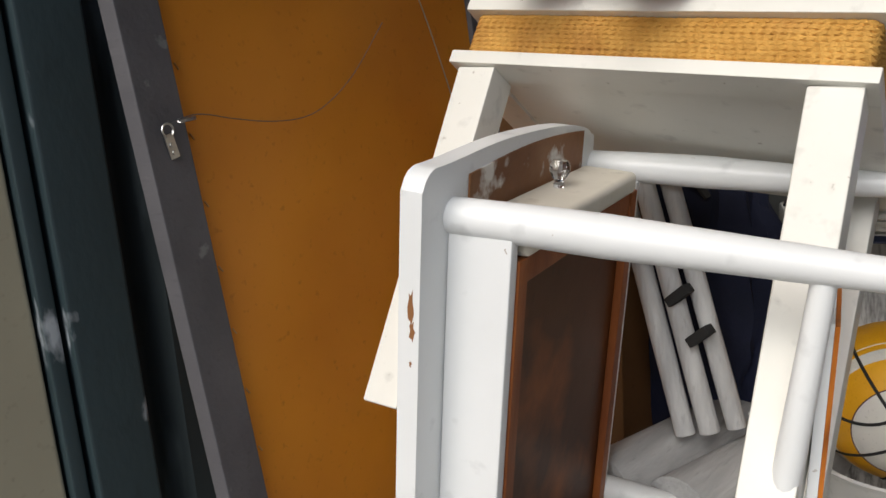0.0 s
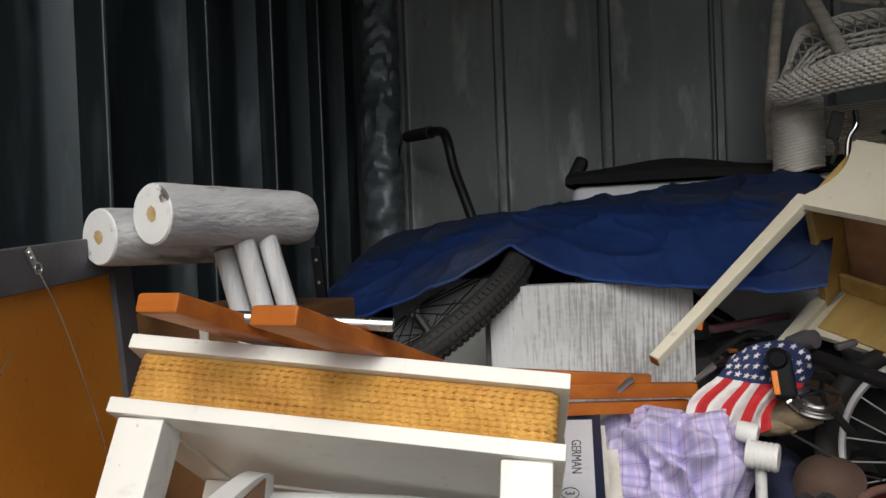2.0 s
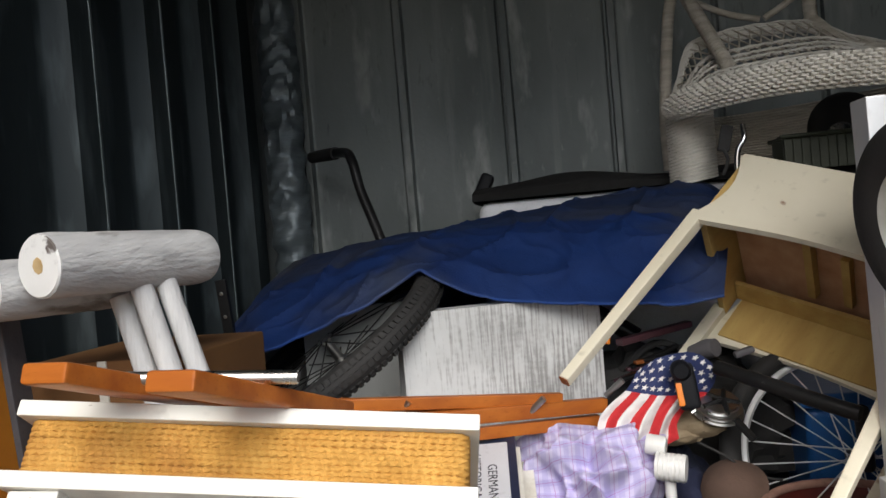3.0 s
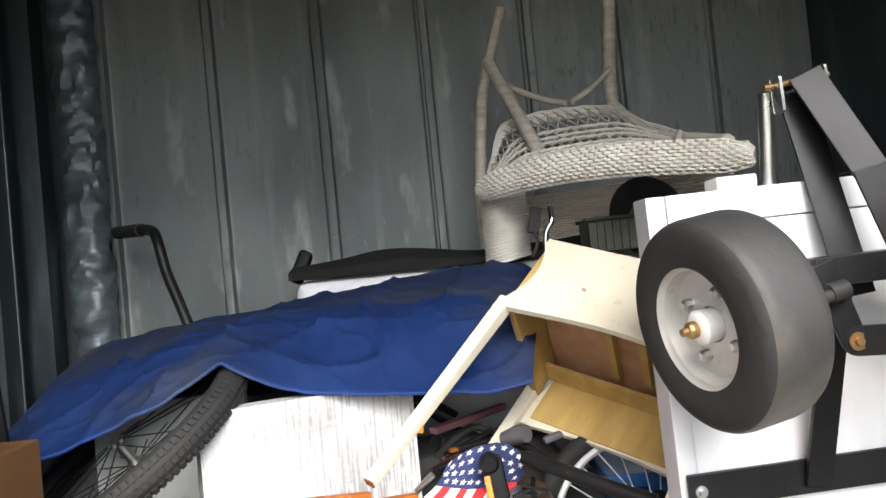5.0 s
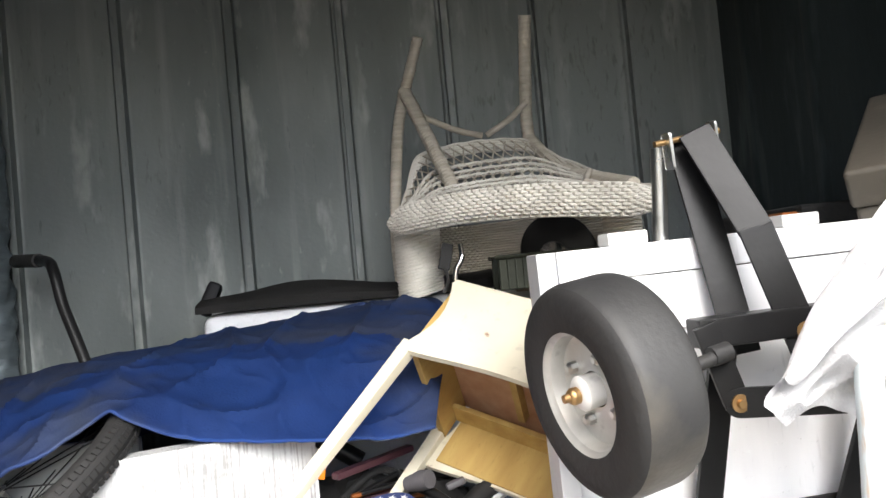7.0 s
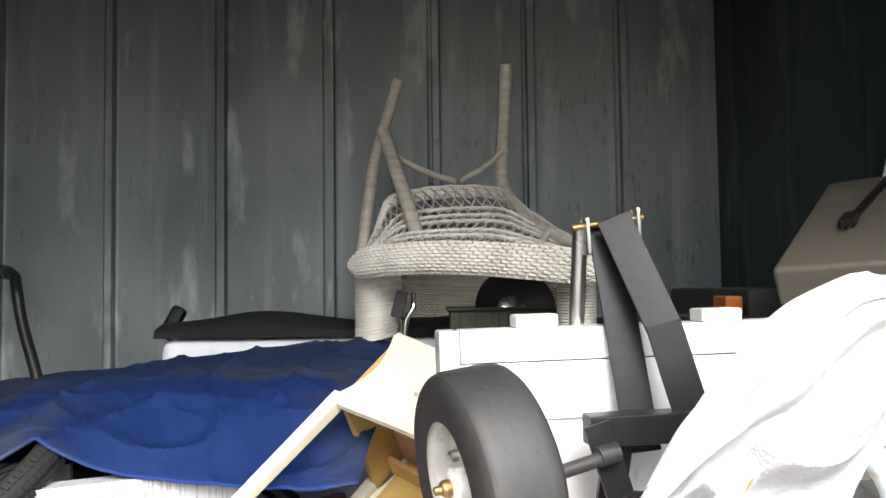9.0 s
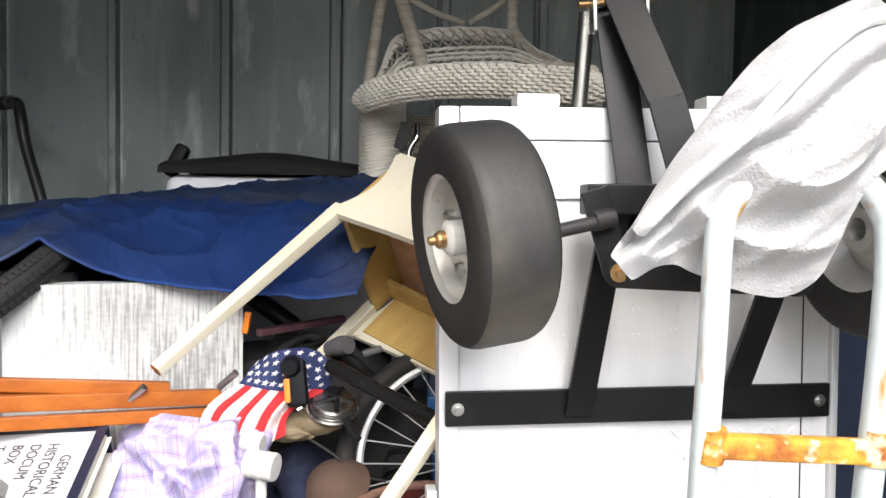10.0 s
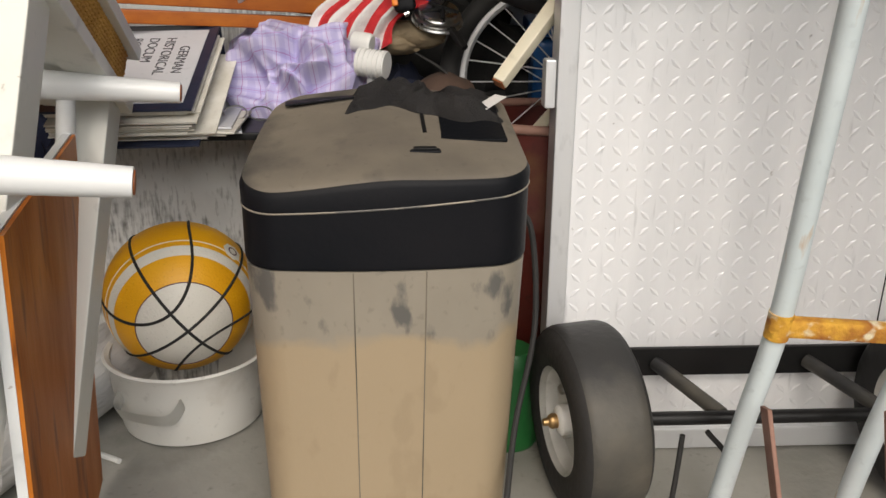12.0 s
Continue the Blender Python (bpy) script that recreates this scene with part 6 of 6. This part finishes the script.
# ---------------------------------------------------------------- rusty hand truck and the cloth on it
def hand_truck():
    t = place("hand_truck", (0.9, 1.38, FL), "pale blue hand truck with flaking paint and rusty crossbars", "hand truck")
    L = [(0.808, 1.405, FL), (0.82, 1.385, 0.24), (0.835, 1.362, 0.40), (0.833, 1.33, 0.60), (0.83, 1.297, 0.82), (0.83, 1.285, 0.93), (0.83, 1.28, 1.0)]
    R = [(x + 0.165, y, z) for x, y, z in L]
    top = arc((0.9125, 1.28, 1.02), 0.0825, 180, 0, 14)
    wpart("frame_tube", tube(smooth_path(L + [tuple(p) for p in top[1:-1]] + R[::-1], 6), 0.0135, 18), M_PALEBLUE, t)
    for z, y in ((0.822, 1.292), (0.397, 1.358)):
        cb = wpart("crossbar", bar((0.84, y, z + 0.004), (0.99, y, z), 0.02, 0.025, (0, 0, 1), 0.006), M_RUST, t, "flaking rusty crossbar")
        for x in (0.834, 0.996):
            g = tube([(x, y + 0.004, z - 0.012), (x + 0.001, y, z + 0.022)], 0.0145, 16)
            wpart("rusty_collar", g, M_RUST, t, "rusted weld")
    wpart("flat_stay", bar((0.826, 1.335, 0.305), (0.858, 1.265, 0.10), 0.026, 0.006, (1, 0, 0), 0.002), M_RUSTB, t, "brown flat stay")
    wpart("flat_stay", bar((0.972, 1.335, 0.305), (0.985, 1.265, 0.10), 0.026, 0.006, (1, 0, 0), 0.002), M_RUSTB, t, "brown flat stay")
    wpart("toe_plate", box((0.79, 1.22, FL), (1.0, 1.42, FL + 0.006), 0.002), M_RUSTB, t)


hand_truck()


def towel():
    rows = [[(0.755, 1.335, 1.0), (0.805, 1.33, 1.05), (0.87, 1.34, 1.10), (0.935, 1.34, 1.11), (0.99, 1.34, 1.12), (1.07, 1.34, 1.12)],
            [(0.736, 1.30, 1.010), (0.800, 1.285, 1.118), (0.868, 1.275, 1.206), (0.935, 1.27, 1.246), (0.99, 1.275, 1.252), (1.08, 1.285, 1.238)],
            [(0.745, 1.302, 0.996), (0.815, 1.266, 1.072), (0.872, 1.248, 1.105), (0.925, 1.233, 1.12), (0.985, 1.238, 1.165), (1.08, 1.25, 1.16)],
            [(0.758, 1.312, 0.984), (0.800, 1.318, 1.000), (0.876, 1.316, 0.972), (0.935, 1.305, 0.985), (0.972, 1.26, 1.09), (1.06, 1.262, 1.11)]]

    def fold(u, v, p):
        # long rolls along the slant of the hanging cloth, pulled together at the lower tip, and soft loops below
        s = -0.60 * p.x + 0.80 * p.z + 0.012 * noise.noise(p * 14)
        e = min(1.0, 6 * u, 6 * (1 - u) + 0.25) * min(1.0, 0.2 + 4 * v)
        roll = (1 - 2 * abs(math.sin(s * 62 + 1.5))) * 0.010 + (1 - 2 * abs(math.sin(s * 118 - 6 * p.x))) * 0.004
        c = V((0.90, 0, 1.12))
        r = math.hypot(p.x - c.x, (p.z - c.z) * 1.1)
        loop = (1 - 2 * abs(math.sin(r * 48 + 0.8))) * 0.010 * max(0.0, min(1.0, (u - 0.55) * 4))
        tuck = 0.03 * math.exp(-((s - 0.372) / 0.010) ** 2) * max(0.0, 1 - abs(u - 0.5) * 3)
        return V((0.0, -1.0, 0.15)) * ((roll * (1 - 0.6 * u) + loop) * e - tuck)
    t = place("cotton_shirt", (0.9, 1.28, 1.0), "white knitted cotton shirt hung over the hand truck", "shirt")
    wpart("body", patch(rows, 120, 130, 0.003, 0.004, 11, fold), M_TOWEL, t)
    hem = net(rows, 0.004, 11, fold)
    wpart("hem", tube([hem(0.5 + 0.06 * math.sin(k / 40 * 3), 0.06 + 0.9 * k / 90) + V((0, -0.006, 0)) for k in range(91)], 0.008, 10), M_TOWEL, t, "rolled knitted hem")
    hang = [[(0.985, 1.245, 1.225), (1.03, 1.24, 1.235), (1.085, 1.25, 1.225)],
            [(0.995, 1.235, 1.14), (1.02, 1.228, 1.13), (1.05, 1.235, 1.12)],
            [(1.000, 1.24, 1.03), (1.012, 1.232, 1.0), (1.025, 1.24, 0.99)]]
    wpart("sleeve", patch(hang, 50, 40, 0.003, 0.006, 16, lambda u, v, p: V((0, -0.007, 0)) * math.sin(v * 16 + 2 * u)), M_TOWEL, t, "hanging sleeve")


towel()
t = place("holdall", (1.27, 1.78, FL), "navy holdall with a white band and a thin red line", "bag")
wpart("body", box((1.16, 1.72, FL), (1.37, 1.86, 0.99), 0.02, None, 3), M_NAVY, t)
wpart("band", bar((1.158, 1.715, 0.965), (1.372, 1.715, 0.895), 0.006, 0.03, (0, 0, 1), 0.001), M_WPLAST, t, "white band")
wpart("red_line", bar((1.158, 1.7105, 0.966), (1.372, 1.7105, 0.896), 0.003, 0.004, (0, 0, 1), 0), M_RED, t)


def case():
    m = axes((1.03, 1.62, 1.262), (0.74, -0.66, 0.05), (0.217, 0.255, 0.152))
    t = thing("tool_case", m, "dusty taupe hard case with a black strap and plug", "case")
    part("lid", box((0, 0, -0.06), (0.165, 0.37, 0.0), 0.008, None, 3), M_TAUPE, t)
    part("base", box((0.004, 0.004, -0.10), (0.161, 0.366, -0.0605), 0.008, None, 3), M_TAUPE, t)
    s = part("strap", bar((0.104, 0.375, 0.004), (0.076, 0.165, 0.004), 0.014, 0.004, (0, 0, 1), 0.001), M_BLACK, t)
    part("plug", box((0.065, 0.128, 0.0002), (0.086, 0.165, 0.016), 0.004), M_BLACK, t, "black plug with steel prongs")
    for x in (0.069, 0.079):
        part("prong", box((x, 0.106, 0.006), (x + 0.003, 0.1275, 0.0075), 0), M_STEEL, t)
    part("handle", tube(smooth_path([(0.06, 0.37, -0.03), (0.06, 0.40, -0.03), (0.14, 0.40, -0.03), (0.14, 0.37, -0.03)], 6), 0.006, 8), M_BLACK, t)


case()
solo("chest", box((1.1, 1.87, FL), (1.375, 2.3, 1.235), 0.01), M_BLACKF, "dark chest stacked under the case at the side wall", "chest")
solo("wooden_block", box((1.05, 1.84, 1.19), (1.08, 1.90, 1.222), 0.004, None), M_ORANGE, "raw orange wood offcut", "wood")
solo("shelf_box", box((1.0, 1.83, FL), (1.095, 2.0, 1.188), 0.006), M_BLACKF, "dark box behind the cart", "box")
solo("pole", tube([(1.30, 1.86, 1.24), (1.374, 1.88, 1.50)], 0.008, 12), M_WPLAST, "thin pale pole standing behind the case", "pole")


# ---------------------------------------------------------------- shredder, ball and pot
def rounded_ring(w, d, r, bulge, n=8):
    pts = []
    for cx, cy, a0 in ((w / 2 - r, -d / 2 + r, -90), (w / 2 - r, d / 2 - r, 0), (-w / 2 + r, d / 2 - r, 90), (-w / 2 + r, -d / 2 + r, 180)):
        for k in range(n + 1):
            a = radians(a0 + 90 * k / n)
            pts.append((cx + r * math.cos(a), cy + r * math.sin(a)))
    dense = []
    for a, b in zip(pts, pts[1:] + pts[:1]):
        m = max(1, int(math.hypot(b[0] - a[0], b[1] - a[1]) / 0.012))
        dense += [(a[0] + (b[0] - a[0]) * q / m, a[1] + (b[1] - a[1]) * q / m) for q in range(m)]
    return [(x, y - bulge * (1 - (2 * x / w) ** 2) * (1 if y < 0 else 0)) for x, y in dense]


def loft(levels, cap=True):
    g = bmesh.new()
    rings = [[g.verts.new(p) for p in lv] for lv in levels]
    for A, B in zip(rings, rings[1:]):
        for k in range(len(A)):
            g.faces.new((A[k], A[(k + 1) % len(A)], B[(k + 1) % len(B)], B[k]))
    if cap:
        g.faces.new(rings[0][::-1])
        g.faces.new(rings[-1])
    return g


def shredder():
    t = thing("paper_shredder", pose(0.352, 1.49, FL, 0, 0, 9), "dusty paper shredder, black head on a silver-grey bin", "shredder")
    w, d = 0.345, 0.255

    def lid_z(x, y):
        u = min(1.0, max(0.0, x / w + 0.5))
        k = min(1.0, u / 0.55)
        front = 0.472 + 0.020 * k * k * (3 - 2 * k) - 0.010 * max(0.0, u - 0.55)
        return front + (0.068 - 0.012 * u) * (y / d + 0.5)

    def seam_z(x, y):
        u = min(1.0, max(0.0, x / w + 0.5))
        return min(0.444 + 0.022 * u + 0.034 * (y / d + 0.5), lid_z(x, y) - 0.016)

    ring = [(x * (1 - 0.2 * max(0.0, y / d + 0.5) ** 2) if x < 0 else x, y) for x, y in rounded_ring(w, d, 0.045, 0.016)]
    lv = [[(x * 0.985, y * 0.985, 0.377) for x, y in ring], [(x, y, 0.383) for x, y in ring], [(x, y, seam_z(x, y) - 0.001) for x, y in ring]]
    part("head", loft(lv), M_LIDF, t, "black plastic head")
    lv = [[(x * 1.004, y * 1.004, seam_z(x, y) + 0.0015) for x, y in ring], [(x * 1.006, y * 1.006, lid_z(x, y) - 0.010) for x, y in ring], [(x * 0.985, y * 0.985, lid_z(x, y) - 0.002) for x, y in ring]]
    for q in (0.93, 0.8, 0.6, 0.4, 0.2, 0.02):
        lv.append([(x * q, y * q, lid_z(x * q, y * q) + 0.004 * (1 - q * q)) for x, y in ring])
    lid = loft(lv)
    n = len(ring)
    for k, f in enumerate(lid.faces):
        if k < 2 * n:
            f.material_index = 1
    part("lid", lid, [M_LID, M_LIDF], t, "lid grey-brown with dust")
    seam = [(x * 1.003, y * 1.003, seam_z(x, y)) for x, y in ring]
    part("seam", tube(seam, 0.0012, 5, None, True), M_BIN, t, "pale joint line")
    part("bin", loft([[(x * (0.93 + 0.06 * z / 0.36), y * (0.93 + 0.06 * z / 0.36), z) for x, y in ring] for z in (0.0, 0.01, 0.12, 0.24, 0.376)]), M_BIN, t, "silver-grey bin coated in tan dust")
    for x in (0.045, -0.042):
        pts = []
        for z in (0.0, 0.12, 0.24, 0.374):
            k = 0.93 + 0.06 * z / 0.36
            pts.append((x * k, (-d / 2 - 0.016 * (1 - (2 * x / w) ** 2)) * k - 0.0003, z + 0.001))
        part("groove", tube(pts, 0.0008, 5), M_LID, t)
    part("slot_plate", bar((0.088, -0.045, lid_z(0.088, -0.045) + 0.001), (0.088, 0.08, lid_z(0.088, 0.08) + 0.001), 0.13, 0.006, (0, 0, 1), 0.002), M_LIDF, t, "black feed plate")
    part("feed_slot", bar((0.05, -0.03, lid_z(0.05, -0.03) + 0.0045), (0.05, 0.06, lid_z(0.05, 0.06) + 0.0045), 0.005, 0.001, (0, 0, 1), 0), M_BLACK, t)
    zs = lid_z(0.05, -0.09)
    part("switch", box((0.028, -0.083, zs - 0.003), (0.066, -0.063, zs + 0.007), 0.002), M_LIDF, t, "black rocker switch")
    part("switch_key", box((0.033, -0.080, zs + 0.0072), (0.061, -0.066, zs + 0.009), 0.001), M_BLACK, t)
    part("label_panel", bar((-0.13, 0.085, lid_z(-0.1, 0.08) + 0.0035), (0.03, 0.10, lid_z(0.02, 0.1) + 0.0045), 0.03, 0.002, (0, 0, 1), 0), M_LIDF, t)
    cable = [(0.165, 0.02, 0.40), (0.20, 0.01, 0.38), (0.205, -0.03, 0.25), (0.17, -0.10, 0.14), (0.15, -0.16, 0.06), (0.14, -0.2, 0.006)]
    part("power_cord", tube(smooth_path(cable, 8), 0.0042, 8), M_RUBBER, t, "black power cord")


shredder()


def rag():
    def fn(u, v):
        x = -0.10 + 0.205 * u
        y = -0.036 + 0.080 * v
        edge = min(u, 1 - u, v, 1 - v)
        p = V((x, y + 0.02 * math.sin(u * 5), 0))
        ridge = 1 - 2.2 * abs(noise.noise(V((x * 17 + y * 9, y * 24 - x * 6, 1))))
        small = 1 - 2.2 * abs(noise.noise(V((x * 34 - y * 12, y * 44, 3))))
        h = 0.040 * min(1, edge * 6) ** 0.6 * (0.34 + 0.52 * ridge + 0.20 * small)
        p += V((0.014 * noise.noise(V((v * 5, u * 3, 8))), 0.02 * noise.noise(V((u * 5, v * 2, 5))), max(0.001, h)))
        return p
    t = thing("rag", pose(0.392, 1.553, 0.604, 9, -1, 8), "crumpled charcoal cloth lying on the shredder", "cloth")
    part("cloth", sheet(fn, 110, 70, 0.002), M_CLOTHK, t)
    part("care_label", bar((0.078, -0.034, 0.020), (0.112, 0.012, 0.022), 0.018, 0.001, (0, 0, 1), 0), M_FWHITE, t, "white cloth tag")


rag()


def ball():
    m = axes((0.0, 1.655, 0.284), (0.481, 0.268, -0.743), (0.709, 0.236, 0.544))
    t = thing("basketball", m, "yellow and white rubber basketball sitting in the pot", "ball")
    r = 0.12
    prof = [(r * math.sin(radians(a)), r * math.cos(radians(a))) for a in range(0, 181, 3)]
    bm = lathe([(0, r)] + prof[1:-1] + [(0, -r)], 72)
    for f in bm.faces:
        a = math.degrees(math.acos(max(-1, min(1, f.calc_center_median().normalized().z))))
        f.material_index = 1 if a < 36 or 57 < a < 66 or a > 144 or 114 < a < 123 else 0
    part("cover", bm, [M_BALLY, M_BALLW], t, "yellow rubber with white panels")

    def line(fn):
        pts = [V(fn(k / 90 * 2 * math.pi)).normalized() * (r - 0.0003) for k in range(90)]
        part("seam", tube(pts, 0.0026, 6, None, True), M_RUBBER, t, "black seam")
    line(lambda a: (math.cos(a), 0.02, math.sin(a)))
    line(lambda a: (0.02, math.cos(a), math.sin(a)))
    for s in (-1, 1):
        line(lambda a, s=s: (s * (0.57 + 0.30 * math.cos(2 * a)), 0.9 * math.cos(a), 0.9 * math.sin(a)))
    part("printed_ring", tube([V((math.sin(radians(36)) * math.cos(k * 0.1047), math.sin(radians(36)) * math.sin(k * 0.1047), math.cos(radians(36)))) * (r + 0.0001) for k in range(60)], 0.0009, 5, None, True), M_MAUVE, t)
    part("thin_ring", tube([V((math.sin(radians(71)) * math.cos(k * 0.1047), math.sin(radians(71)) * math.sin(k * 0.1047), math.cos(radians(71)))) * (r - 0.0004) for k in range(60)], 0.0012, 5, None, True), M_BALLW, t)
    way = m.to_3x3().inverted() @ V((0.748, -0.036, 0.661))
    em = way.to_track_quat("Z", "Y").to_matrix().to_4x4()
    part("emblem", lathe([(0, r + 0.0008), (0.012, r + 0.0002), (0.017, r - 0.0009)], 7, "z", None, em), M_BALLW, t, "worn white emblem")
    part("emblem_mark", lathe([(0.006, r + 0.0010), (0.0085, r + 0.0009)], 14, "z", None, em), M_MAUVE, t, "violet mark")


ball()


def pot():
    t = place("stock_pot", (0.012, 1.635, FL), "white enamel stock pot with side handles", "pot")
    m = Matrix.Translation((0.012, 1.635, FL))
    wpart("body", lathe([(0, 0.0), (0.10, 0.0), (0.112, 0.006), (0.122, 0.06), (0.126, 0.118), (0.131, 0.124), (0.133, 0.128), (0.129, 0.131), (0.122, 0.127), (0.119, 0.06), (0.108, 0.01), (0, 0.006)], 56, "z", None, m), M_ENAMEL, t)
    for s, a in ((1, -100), (1, 80)):
        c, sn = math.cos(radians(a)), math.sin(radians(a))
        d, e = V((c, sn, 0)), V((-sn, c, 0))
        base = V((0.012, 1.635, FL + 0.078))
        pts = [base + d * 0.121 - e * 0.052 + V((0, 0, 0.012)), base + d * 0.142 - e * 0.048, base + d * 0.15 - e * 0.03 + V((0, 0, -0.004)), base + d * 0.152 + e * 0.03 + V((0, 0, -0.004)), base + d * 0.142 + e * 0.048, base + d * 0.121 + e * 0.052 + V((0, 0, 0.012))]
        path = smooth_path(pts, 5)
        g = bmesh.new()
        up = [g.verts.new(p + V((0, 0, 0.011))) for p in path]
        lo = [g.verts.new(p * 1.0 + V((0, 0, -0.013)) - d * 0.012) for p in path]
        fs = [g.faces.new((up[k], up[k + 1], lo[k + 1], lo[k])) for k in range(len(path) - 1)]
        bmesh.ops.solidify(g, geom=fs, thickness=0.003)
        wpart("handle", g, M_ENAMEL, t)


pot()
solo("extension_cord", tube(smooth_path([(-0.16, 1.50, 0.28), (-0.135, 1.52, 0.22), (-0.15, 1.53, 0.14), (-0.13, 1.52, FL + 0.005), (-0.05, 1.48, FL + 0.005)], 8), 0.0045, 8), M_WPLAST, "white power cord beside the pot", "cord")
